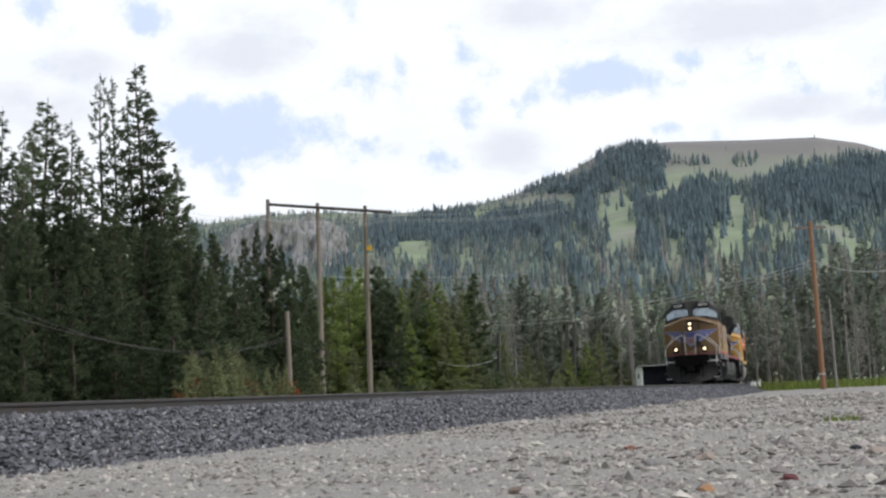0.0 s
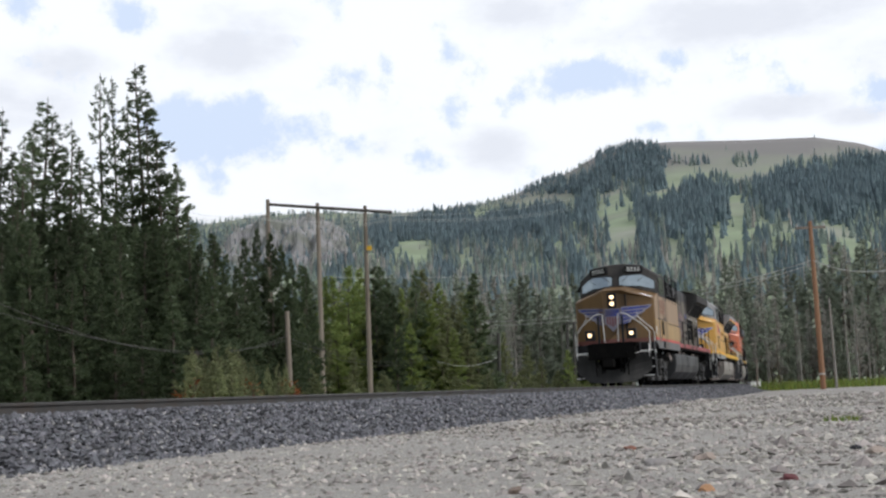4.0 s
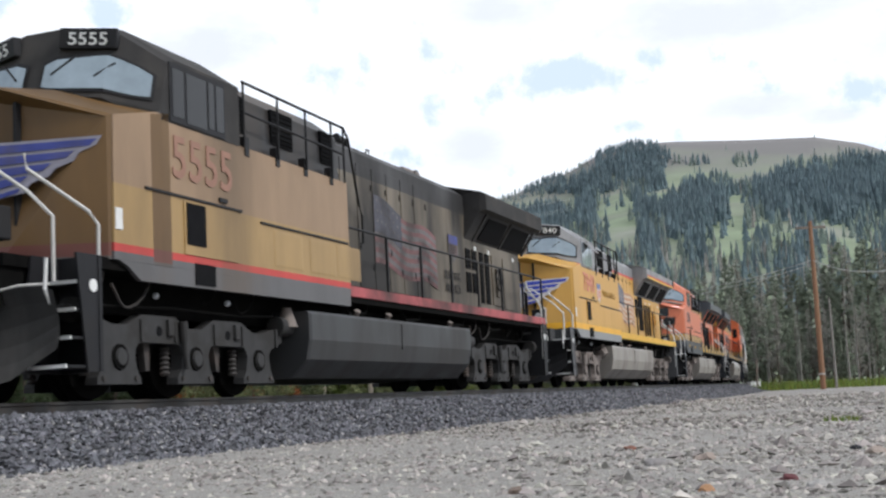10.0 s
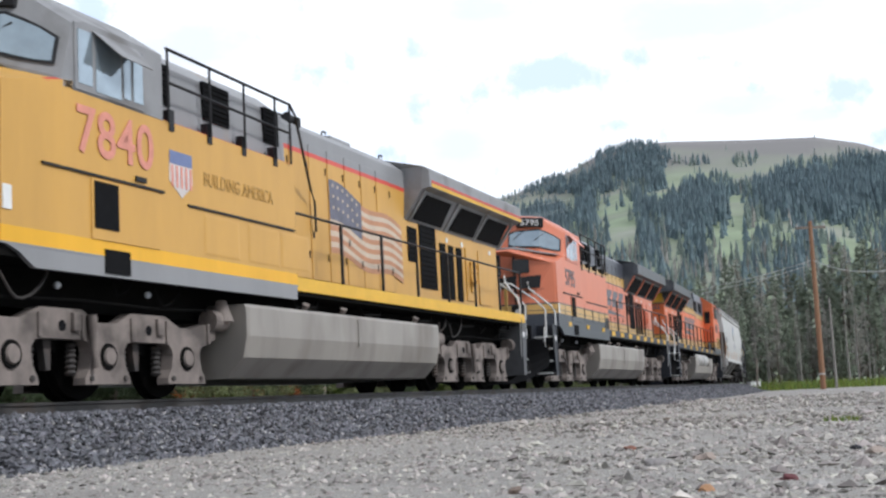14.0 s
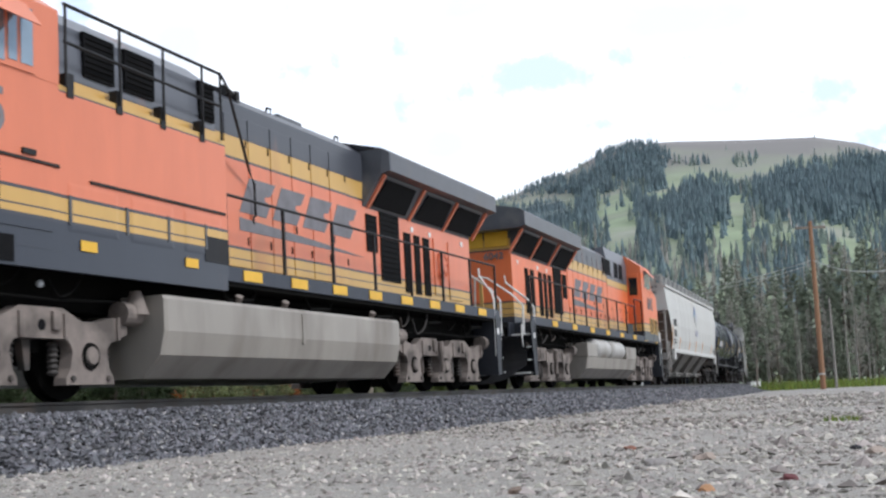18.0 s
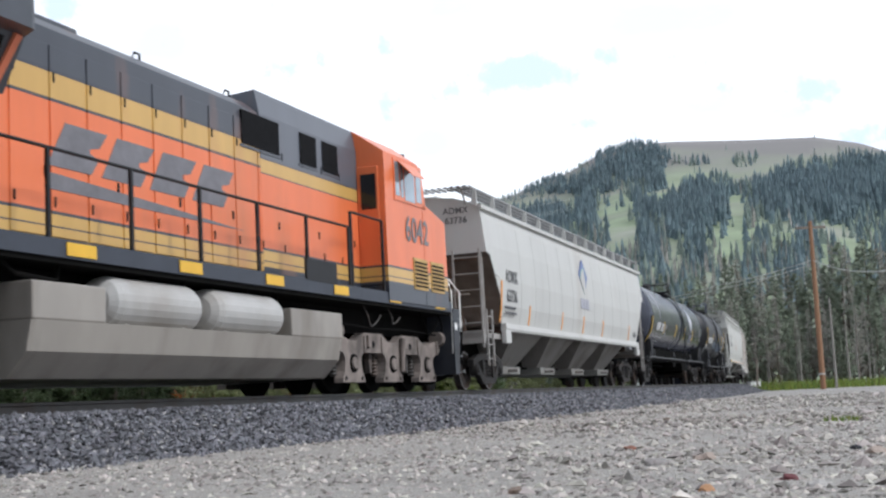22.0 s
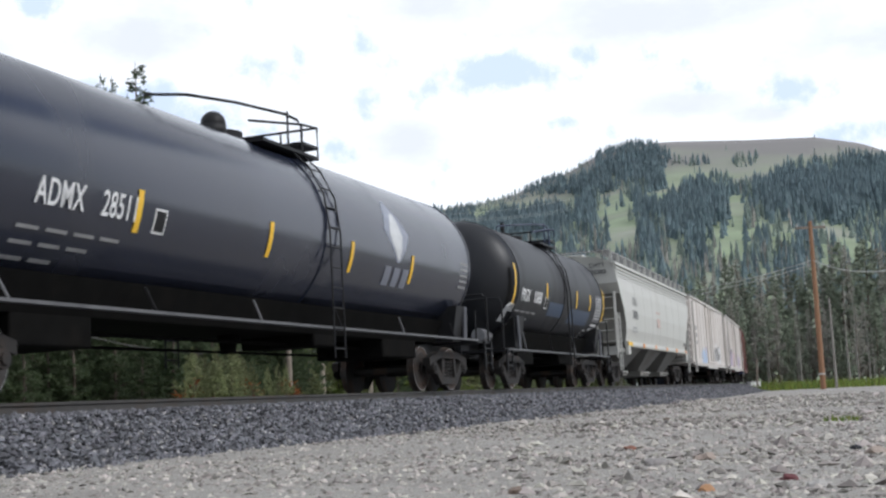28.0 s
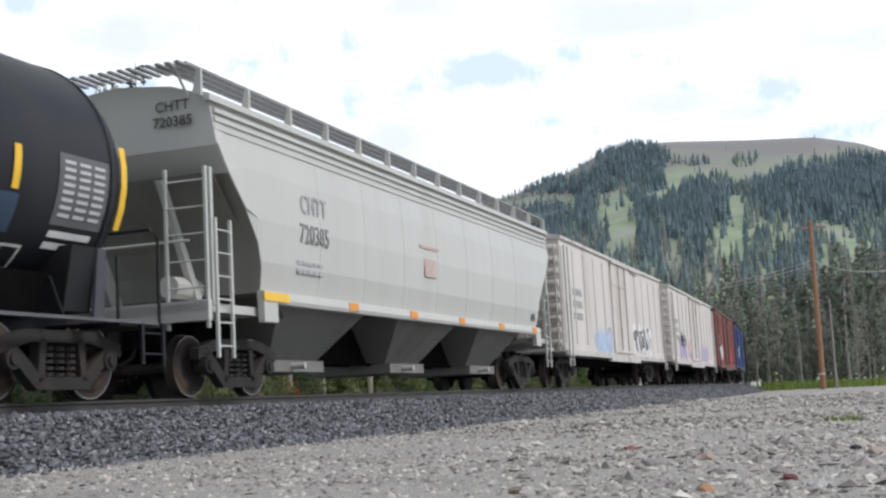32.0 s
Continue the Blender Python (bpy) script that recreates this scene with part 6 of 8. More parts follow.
            part("emblem_edge", bm, mat("emblem_green", (0.30, 0.42, 0.40), 0.6, var=0.15), em)
            bm = B()
            prism(bm, [(xg + s * 0.40, 3.08), (xg + s * 0.30, 3.26), (xg - s * 0.0, 3.41), (xg - s * 0.16, 3.08), (xg - s * 0.14, 2.8), (xg - s * 0.04, 2.68)], s * 1.619 - 0.01, s * 1.619 + 0.01, "y")
            part("emblem_leaf", bm, body, em)
            bars(car, xg, s * 1.622, 2.38, 1.1, 0.3, 3, mat("emblem_grey", (0.36, 0.36, 0.42), 0.6), s)
        plate(car, "placard_holder", s * (H - L + 2.2) - 0.16, s * (H - L + 2.2) + 0.16, s * 1.56, 1.65, 1.95, GREY_LETTER, 0.01)
    for u in (1.85, L - 1.85):
        freight_truck(car, H - u, spin)
    TRAIN.append((car, front, L, spin, False))
    return car


def tank_car(front, L, u0, u1, number, nchars, dull, label):
    shellm = TANK_SOOT if dull else TANK_BLACK
    car = thing("tank_car", car_pose(0, front, L), label, "tank car", "freight cars of the train")
    spin = []
    H, R, zc = L / 2, 1.525, 2.66
    zs = 1.0 if not dull else 0.86              # height of the side sill
    bm = B()
    seg = 48
    prof = [(u0, 0.02), (u0 + 0.05, 0.45), (u0 + 0.14, 0.8), (u0 + 0.27, 1.1), (u0 + 0.42, 1.32), (u0 + 0.6, 1.46), (u0 + 0.78, R)]
    prof = prof + [(u0 + 0.82 + k * (u1 - u0 - 1.64) / 10, R) for k in range(11)] + [(u1 - (u - u0), r) for u, r in prof[::-1]]
    loft(bm, [[(H - u, r * math.cos(2 * math.pi * k / seg), zc + r * math.sin(2 * math.pi * k / seg)) for k in range(seg)] for u, r in prof])
    shell = part("tank_shell", bm, shellm, car, "long black cylindrical tank shell", smooth=True)
    def hoop(u, w, t, name, m, a0=0.0, a1=2 * math.pi, parent=None, sg=40):
        bm = B()
        loops = []
        for k in range(sg + 1):
            a = a0 + (a1 - a0) * k / sg
            loops.append([(H - u - w / 2, (R + 0.001) * math.cos(a), zc + (R + 0.001) * math.sin(a)), (H - u + w / 2, (R + 0.001) * math.cos(a), zc + (R + 0.001) * math.sin(a)), (H - u + w / 2, (R + t) * math.cos(a), zc + (R + t) * math.sin(a)), (H - u - w / 2, (R + t) * math.cos(a), zc + (R + t) * math.sin(a))])
        loft(bm, loops, caps=abs(a1 - a0) < 6)
        return part(name, bm, m, parent or car)
    mid = (u0 + u1) / 2
    lad_u = mid + (0.85 if not dull else 0.1)
    hoop(lad_u, 0.5, 0.02, "shell_band", shellm)
    for u in (u0 + 0.82, u1 - 0.82):
        hoop(u, 0.05, 0.014, "weld_ring", shellm)
    # underframe: side sills, bolsters, stub sills
    for s in (1, -1):
        bm = B()
        box(bm, -H + 1.55 if not dull else -H + 0.75, H - 1.55 if not dull else H - 0.75, s * 1.36, s * 1.46, zs + 0.03, zs + 0.07)
        part("side_sill", bm, mat("worn_sill_edge", (0.10, 0.10, 0.105), 0.55, var=0.35, scale=3.0), car)
        n = 6 if not dull else 4
        for k in range(n):
            u = u0 + 1.6 + k * (u1 - u0 - 3.2) / (n - 1)
            bm = B()
            tube(bm, [(H - u, s * 1.38, zs + 0.07), (H - u + 0.22, s * 1.37, 1.36)], 0.018)
            part("sill_brace", bm, mat("grey_brace_paint", (0.2, 0.2, 0.21), 0.6, var=0.2) if k % 2 == 0 else BLACK, car)
    tc = 2.5 if not dull else 2.15
    for e in (1, -1):
        xe = e * H
        bm = B()
        loft(bm, [[(e * (H - tc) + a, w, 1.0) for a, w in ((-0.25, -1.3), (0.25, -1.3), (0.25, 1.3), (-0.25, 1.3))], [(e * (H - tc) + a, w, 1.75) for a, w in ((-0.22, -1.42), (0.22, -1.42), (0.22, 1.42), (-0.22, 1.42))]])
        box(bm, min(xe - e * 0.5, xe - e * (tc + 1.2)), max(xe - e * 0.5, xe - e * (tc + 1.2)), -0.35, 0.35, 0.75, 1.15)
        part("stub_sill", bm, BLACK, car)
        bm = B()
        box(bm, min(xe - e * 0.55, xe - e * 1.5), max(xe - e * 0.55, xe - e * 1.5), -1.42, 1.42, zs, zs + 0.06)
        part("end_platform", bm, BLACK, car)
        for s in (1, -1):
            bm = B()
            xo = xe - e * 0.6
            tube(bm, [(xo, s * 1.38, zs + 0.05), (xo, s * 1.38, 2.02), (xo - e * 0.04, s * 1.3, 2.12), (xo - e * 0.05, s * 0.2, 2.12), (xo - e * 0.05, 0, 2.1)], 0.024)
            part("end_safety_rail", bm, BLACK, car)
            bm = B()
            tube(bm, [(xo - e * 0.9, s * 1.4, zs + 0.05), (xo - e * 0.9, s * 1.4, 1.7)], 0.022)
            part("rail_post", bm, BLACK, car)
            ladder(car, xe - e * 0.85, s * 1.44, 0.4, zs + 0.05, 0.45, BLACK, "x", 2, "sill_step")
            bm = B()
            prism(bm, [(xe - e * (tc - 0.35), zs + 0.05), (xe - e * (tc - 0.15), zs + 0.05), (xe - e * (tc - 0.25), 1.75), (xe - e * (tc - 0.42), 1.75)], s * 1.38, s * 1.42, "y")
            part("saddle_bracket", bm, mat("slate_bracket_paint", (0.05, 0.05, 0.06), 0.6, var=0.2), car)
        bm = B()
        cyl(bm, (xe - e * 1.1, 0.6, 1.3), (xe - e * 1.75, 0.6, 1.3), 0.17, n=14)
        part("brake_cylinder", bm, mat("grey_cylinder_paint", (0.2, 0.2, 0.21), 0.55, var=0.2), car)
        end_gear(car, xe, e)
    # side ladders over the band, top platform with railing, valve dome
    for s in (1, -1):
        pts = [(s * 1.58, 0.55), (s * 1.58, 2.6), (s * 1.5, 3.2), (s * 1.25, 3.7), (s * 0.9, 4.05)]
        bm = B()
        for a in (-0.2, 0.2):
            tube(bm, [(H - lad_u + a, y, z) for y, z in pts], 0.017)
        ld = part("side_ladder", bm, BLACK, car)
        for k in range(10):
            z = 0.7 + k * 0.33
            y = float(np.interp(z, [p[1] for p in pts], [abs(p[0]) for p in pts])) * s
            bm = B()
            tube(bm, [(H - lad_u - 0.2, y, z), (H - lad_u + 0.2, y, z)], 0.014, 5)
            part("rung", bm, BLACK, ld)
    pu0, pu1 = (8.0, 11.6) if not dull else (4.3, 7.6)
    bm = B()
    for s in (1, -1):
        box(bm, H - pu1, H - pu0 - 1.6, s * 0.6, s * 1.02, 3.98, 4.03)
    box(bm, H - pu1, H - pu1 + 0.6, -1.02, 1.02, 4.16, 4.21)
    part("top_platform", bm, BLACK, car)
    for s in (1, -1):
        bm = B()
        y = s * 1.0
        tube(bm, [(H - pu0 + 1.0, s * 0.55, 4.08), (H - pu0 + 1.05, s * 0.6, 4.2), (H - pu0 + 0.6, y, 4.24), (H - pu0 - 0.8, y, 4.42), (H - pu1 + 1.2, y, 4.56), (H - pu1 + 0.75, y, 4.55), (H - pu1 + 0.6, y, 4.46), (H - pu1 + 0.6, y, 3.98)], 0.024)
        tube(bm, [(H - pu1, y, 3.98), (H - pu1, y, 4.55), (H - pu1 + 0.6, y, 4.5), (H - pu1 + 2.4, y, 4.22)], 0.022)
        tube(bm, [(H - pu1 + 1.1, y, 4.0), (H - pu1 + 1.1, y, 4.62)], 0.02)
        part("platform_railing", bm, BLACK if not dull else mat("dark_blue_rail", (0.03, 0.04, 0.09), 0.5), car)
    bm = B()
    tube(bm, [(H - pu1, -1.0, 4.55), (H - pu1, 1.0, 4.55)], 0.022)
    for y in (-0.3, 0.3):
        tube(bm, [(H - pu1, y, 4.15), (H - pu1, y, 4.55)], 0.02)
    part("end_railing", bm, BLACK, car)
    if not dull:
        bm = B()
        ball(bm, (H - 9.4, 0.25, 4.30), 0.2, 18, 12)
        cyl(bm, (H - 9.4, 0.25, 4.1), (H - 9.4, 0.25, 4.28), 0.21, n=18)
        part("valve_dome", bm, BLACK, car, smooth=True)
    else:
        bm = B()
        cyl(bm, (H - 5.1, 0.2, 4.1), (H - 5.1, 0.2, 4.55), 0.06, n=10)
        cyl(bm, (H - 5.6, 0.0, 4.1), (H - 5.6, 0.0, 4.3), 0.26, n=18)
        part("relief_valve", bm, BLACK, car)
    bm = B()
    cyl(bm, (H - mid, 0, 4.12), (H - mid, 0, 4.3), 0.35, n=20)
    part("manway", bm, BLACK, car)
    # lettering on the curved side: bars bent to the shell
    def on_shell(u, z):
        a = math.asin(max(-1, min(1, (z - zc) / R)))
        return R * math.cos(a)
    def curved(name, ua, ub, z0, z1, m, s=1, parent=None, lift=0.004):
        bm = B()
        loft(bm, [[(s * (H - ua), s * (on_shell(0, z) + lift), z), (s * (H - ub), s * (on_shell(0, z) + lift), z), (s * (H - ub), s * (on_shell(0, z) + lift + 0.004), z), (s * (H - ua), s * (on_shell(0, z) + lift + 0.004), z)] for z in np.linspace(z0, z1, 5)])
        return part(name, bm, m, parent or car)
    for s in (1, -1):
        ul = 3.45 if not dull else 1.98
        lettering("ADMX" if not dull else "PRGX", 0.44, WHITE_LETTER, car, side_pose(s * (H - ul - 0.48), s * (on_shell(0, 2.145) + 0.012), 2.145, s) @ Matrix.Rotation(math.asin((zc - 2.3) / R), 4, "X"), 0.004, 0.66, "reporting_mark")
        y = s * (on_shell(0, 2.3) + 0.006)
        lettering(number, 0.44, WHITE_LETTER, car, side_pose(s * (H - ul - 1.62), s * (on_shell(0, 2.145) + 0.012), 2.145, s) @ Matrix.Rotation(math.asin((zc - 2.3) / R), 4, "X"), 0.004, 0.66, "car_number")
        for q in range(3):
            for k in range(4 - q):
                curved("lettering_bar", ul - 0.1 + k * 0.5, ul + 0.28 + k * 0.5, 1.87 - q * 0.16, 1.91 - q * 0.16, DIM_LETTER, s)
        curved("placard", ul + 2.35, ul + 2.62, 2.05, 2.36, WHITE_LETTER, s)
        curved("placard_face", ul + 2.38, ul + 2.59, 2.08, 2.33, BLACK, s, None, 0.009)
        ym = (u0 + 0.75, u0 + 3.9, u0 + 7.3, u0 + 10.2, u0 + 12.95) if not dull else (u0 + 0.5, 4.45, 7.8, 9.5, u1 - 0.6)
        for k, u in enumerate(ym):
            big = k == 0 or (dull and k == 4)
            curved("reflector_strip", u - 0.055, u + 0.055, (2.0 if dull else 1.65) if big else (2.24 if dull else 2.02), (3.0 if dull else 2.65) if big else (2.72 if dull else 2.54), YELLOW_MARK, s, None, 0.008)
        if not dull:
            # emblem with a pale leaf, and blocks
            c = 13.75
            def shaped(name, rows, m, lift):
                bm = B()
                loft(bm, [[(s * (H - ua), s * (on_shell(0, z) + lift), z), (s * (H - ub), s * (on_shell(0, z) + lift), z), (s * (H - ub), s * (on_shell(0, z) + lift + 0.004), z), (s * (H - ua), s * (on_shell(0, z) + lift + 0.004), z)] for z, ua, ub in rows])
                part(name, bm, m, car)
            shaped("emblem", [(2.36, c + 0.0, c + 0.14), (2.62, c - 0.26, c + 0.4), (2.92, c - 0.56, c + 0.6), (3.17, c - 0.42, c + 0.3), (3.42, c - 0.28, c + 0.0), (3.5, c - 0.2, c - 0.12)], mat("emblem_slate", (0.27, 0.29, 0.35), 0.5), 0.004)
            shaped("emblem_leaf", [(2.4, c + 0.02, c + 0.1), (2.6, c - 0.16, c + 0.2), (2.86, c - 0.34, c + 0.26), (3.1, c - 0.22, c + 0.14), (3.27, c - 0.08, c + 0.04)], mat("pale_leaf", (0.55, 0.56, 0.57), 0.5, var=0.15), 0.009)
            for k in range(3):
                curved("lettering_bar", c - 0.5 + k * 0.42, c - 0.22 + k * 0.42, 1.92, 2.26, mat("emblem_grey_white", (0.2, 0.21, 0.25), 0.6), s)
            for q in range(5):
                curved("lettering_bar", 17.2, 17.65, 2.6 - q * 0.12, 2.64 - q * 0.12, DIM_LETTER, s)
        else:
            curved("repaint_patch", 4.85, 6.65, 1.9, 2.25, mat("blue_black_patch", (0.035, 0.06, 0.11), 0.45), s, None, 0.002)
            curved("repaint_patch", 7.2, 9.6, 1.8, 2.2, mat("blue_black_patch", (0.035, 0.06, 0.11)), s, None, 0.002)
            curved("data_panel", 10.2, 11.1, 1.95, 2.75, mat("grey_panel_paint", (0.12, 0.12, 0.13), 0.5), s)
            for q in range(8):
                for k in range(3):
                    curved("lettering_bar", 10.28 + k * 0.27, 10.48 + k * 0.27, 2.04 + q * 0.085, 2.08 + q * 0.085, mat("grey_lettering", (0.5, 0.5, 0.5), 0.6), s, None, 0.009)
            for q in range(2):
                curved("lettering_bar", 10.25, 11.0, 1.82 - q * 0.12, 1.89 - q * 0.12, WHITE_LETTER, s)
            curved("placard", 9.6, 9.95, 1.45, 1.7, WHITE_LETTER, s)
            curved("placard_face", 9.64, 9.91, 1.48, 1.67, BLACK, s, None, 0.009)
            # a chalky scrawl
            for k in range(3):
                bm = B()
                ua = 1.05 + 0.16 * k
                tube(bm, [(s * (H - ua), s * (on_shell(0, 1.6) + 0.012), 1.6), (s * (H - ua - 0.06), s * (on_shell(0, 1.95) + 0.012), 1.95 + 0.05 * k), (s * (H - ua - 0.2), s * (on_shell(0, 2.05) + 0.012), 2.02), (s * (H - ua - 0.18), s * (on_shell(0, 1.85) + 0.012), 1.84)], 0.02)
                part("chalk_scrawl", bm, mat("grey_white_chalk", (0.4, 0.4, 0.4), 0.8), car)
    lettering(number, 0.22, WHITE_LETTER, car, Matrix.Translation((H - u0 + 0.004, 0.0, 2.8)) @ Matrix.Rotation(math.pi / 2, 4, "Z") @ Matrix.Rotation(math.pi / 2, 4, "X"), 0.004, 1, "end_number")
    # bottom outlet and brake rigging
    bm = B()
    cyl(bm, (H - mid, 0, 1.2), (H - mid, 0, 0.7), 0.22, 0.12, n=14)
    tube(bm, [(-H + 3, 0.4, 0.85), (H - 3, 0.4, 0.85)], 0.03)
    tube(bm, [(-H + 3, -0.3, 0.75), (H - 3, -0.3, 0.75)], 0.025)
    part("outlet_valve", bm, UNDER, car)
    # near-black boxes add underside shade where the brake gear hangs
    for u, w, h in ((tc + 2.0, 1.5, 0.62), (L - tc - 2.2, 1.7, 0.66), (mid + 1.7, 0.8, 0.8)):
        bm = B()
        box(bm, H - u - w / 2, H - u + w / 2, -0.5, 0.9, h, 1.3, 0.03)
        part("brake_gear", bm, UNDER, car)
    # added near-black block stands for underside shade around the centre sill
    bm = B()
    loft(bm, [[(x, y, z) for y, z in ((-0.9, 1.0), (0.9, 1.0), (1.1, 1.45), (-1.1, 1.45))] for x in (-H + tc, H - tc)])
    part("tank_cradle", bm, UNDER, car)
    for u in (tc, L - tc):
        freight_truck(car, H - u, spin, 0.46)
    TRAIN.append((car, front, L, spin, False))
    return car


def boxcar(front, L, body, ends, ribs, marks, label, kind="reefer"):
    car = thing("boxcar", car_pose(0, front, L), label, "boxcar", "freight cars of the train")
    spin = []
    H = L / 2
    x0, x1 = -H + 1.15, H - 1.15
    bm = B()
    box(bm, x0, x1, -1.5, 1.5, 0.95, 4.12, 0.02)
    part("body", bm, body, car)
    bm = B()
    prism(bm, [(1.56, 4.08), (1.56, 4.18), (0.7, 4.33), (0, 4.38), (-0.7, 4.33), (-1.56, 4.18), (-1.56, 4.08)], x0 - 0.05, x1 + 0.05, "x")
    part("roof", bm, ends, car)
    for s in (1, -1):
        n = ribs
        for k in range(n):
            x = x0 + 0.1 + (x1 - x0 - 0.2) * k / (n - 1)
            if abs(x) < 1.75:
                continue
            bm = B()
            box(bm, x - 0.045, x + 0.045, min(s * 1.5, s * 1.527), max(s * 1.5, s * 1.527), 1.2, 3.9, 0.01)
            part("side_post", bm, body, car)
        bm = B()
        box(bm, -1.65, 1.65, min(s * 1.5, s * 1.56), max(s * 1.5, s * 1.56), 1.05, 4.0, 0.02)
        door = part("plug_door", bm, body, car)
        for x in (-0.55, 0.55):
            bm = B()
            tube(bm, [(x, s * 1.59, 1.15), (x, s * 1.59, 3.95)], 0.025)
            part("door_rod", bm, ends, door)
        for z in (1.7, 2.5, 3.3):
            bm = B()
            box(bm, -1.6, 1.6, min(s * 1.56, s * 1.575), max(s * 1.56, s * 1.575), z - 0.03, z + 0.03)
            part("door_bar", bm, body, door)
        bm = B()
        box(bm, x0, x1, min(s * 1.5, s * 1.57), max(s * 1.5, s * 1.57), 0.86, 1.0)
        box(bm, -2.6, 2.6, min(s * 1.5, s * 1.6), max(s * 1.5, s * 1.6), 0.76, 0.88)
        part("side_sill", bm, ends, car)
        bm = B()
        box(bm, -3.4, 1.7, min(s * 1.56, s * 1.62), max(s * 1.56, s * 1.62), 4.0, 4.07)
        part("door_track", bm, ends, car)
    for e in (1, -1):
        xe = e * H
        xb = e * (H - 1.15)
        for k in range(9):
            z = 1.2 + k * 0.33
            bm = B()
            cyl(bm, (xb, -1.42, z), (xb, 1.42, z), 0.1, n=8)
            part("end_rib", bm, body, car)
        for s in (1, -1):
            ladder(car, xb - e * 0.3, s * 1.6, 0.55, 3.9, 0.42, ends, "x", 9)
            ladder(car, xb + e * 0.14, s * 1.15, 0.95, 3.9, 0.42, ends, "y", 8)
        bm = B()
        box(bm, min(xb, xb + e * 0.45), max(xb, xb + e * 0.45), -1.2, 1.2, 0.98, 1.06)
        part("crossover_platform", bm, ends, car)
        end_gear(car, xe, e)
    bm = B()
    box(bm, x0 + 1, x1 - 1, -0.35, 0.35, 0.7, 0.95)
    part("centre_sill", bm, UNDER, car)
    rnd = random.Random(int(front))
    for s in (1, -1):
        for (u, z, w, h, c) in marks:
            m = mat("sprayed_" + c, {"blue": (0.12, 0.2, 0.5), "lilac": (0.42, 0.34, 0.5), "black": (0.05, 0.05, 0.06), "pink": (0.55, 0.38, 0.42), "pale_blue": (0.40, 0.5, 0.66), "red": (0.5, 0.08, 0.07), "white": (0.75, 0.75, 0.75)}[c], 0.6, var=0.35, scale=3.0)
            for q in range(4):
                bm = B()
                xa = s * (H - u) - s * (q - 1.5) * w / 4
                ph = rnd.uniform(0, 6)
                ring_ = []
                for k in range(14):
                    a = 2 * math.pi * k / 14
                    rr = 1 + 0.25 * math.sin(3 * a + ph) + 0.12 * math.sin(5 * a)
                    ring_.append((xa + w / 6.2 * rr * math.cos(a), z + h / 2.4 * rr * math.sin(a)))
                prism(bm, ring_, s * 1.508 - 0.003, s * 1.508 + 0.003 + 0.001 * q, "y")
                part("graffiti_letter", bm, m, car)
    for k in range(3):
        bars(car, H - 3.0, 1.506, 2.7 - 0.35 * k, 1.2, 0.2, 5, mat("worn_grey_lettering", (0.36, 0.34, 0.33), 0.6, var=0.3))
    for u in (2.6, L - 2.6):
        freight_truck(car, H - u, spin)
    TRAIN.append((car, front, L, spin, False))
    return car


covered_hopper(89.2, 20.0, False, (4.6, 8.2, 11.8, 15.4), "63736", "weathered light grey four-bay covered hopper car")
tank_car(109.2, 19.85, 1.55, 18.6, "28511", 5, False, "long shiny black tank car with a pale leaf emblem")
tank_car(129.05, 12.9, 0.95, 12.0, "10688", 5, True, "short dull black tank car with yellow reflector strips")
covered_hopper(141.95, 18.15, True, (4.3, 9.075, 13.85), "720385", "clean pale grey three-bay covered hopper car")
REEFER = mat("dirty_white_paint", (0.63, 0.585, 0.55), 0.55, var=0.1, scale=1.0, dirt=(0.36, 0.3, 0.26), dirt_amount=0.25, dirt_scale=0.6, streak=5.0)
REEFER_G = mat("dull_white_trim", (0.55, 0.52, 0.49), 0.6, var=0.12, dirt=(0.25, 0.21, 0.18), dirt_amount=0.3)
MAROON = mat("faded_maroon_paint", (0.20, 0.045, 0.04), 0.6, var=0.15, dirt=(0.12, 0.07, 0.06), dirt_amount=0.3, dirt_scale=0.6, streak=5.0)
BLUECAR = mat("faded_blue_paint", (0.05, 0.10, 0.28), 0.6, var=0.15, dirt=(0.12, 0.12, 0.14), dirt_amount=0.25, dirt_scale=0.6, streak=5.0)
BROWN = mat("boxcar_brown_paint", (0.14, 0.07, 0.05), 0.65, var=0.15, dirt=(0.1, 0.08, 0.07), dirt_amount=0.3)
boxcar(160.1, 19.2, REEFER, REEFER_G, 13, ((6.4, 1.35, 2.4, 0.9, "pale_blue"), (7.4, 1.6, 0.5, 0.5, "lilac"), (13.3, 1.6, 3.8, 1.2, "white"), (13.3, 1.62, 3.3, 0.9, "black")), "dirty white insulated boxcar with graffiti low on its side")
boxcar(179.3, 19.2, REEFER, REEFER_G, 13, ((4.9, 1.6, 2.6, 1.2, "lilac"), (4.9, 1.9, 2.0, 0.8, "black"), (8.0, 1.6, 2.0, 1.1, "pink"), (13.4, 1.5, 2.8, 1.0, "lilac")), "dirty white insulated boxcar with purple graffiti")
boxcar(198.5, 17.0, MAROON, BROWN, 13, ((4.2, 1.8, 1.8, 1.0, "white"), (11.4, 1.6, 1.6, 0.9, "red")), "faded maroon boxcar near the tail of the view")
boxcar(215.5, 17.0, BLUECAR, BLACK, 13, ((5.0, 2.2, 2.2, 0.9, "white"),), "faded blue boxcar with a pale scrawl")
boxcar(232.5, 17.0, BROWN, BROWN, 13, (), "brown boxcar far back in the train")
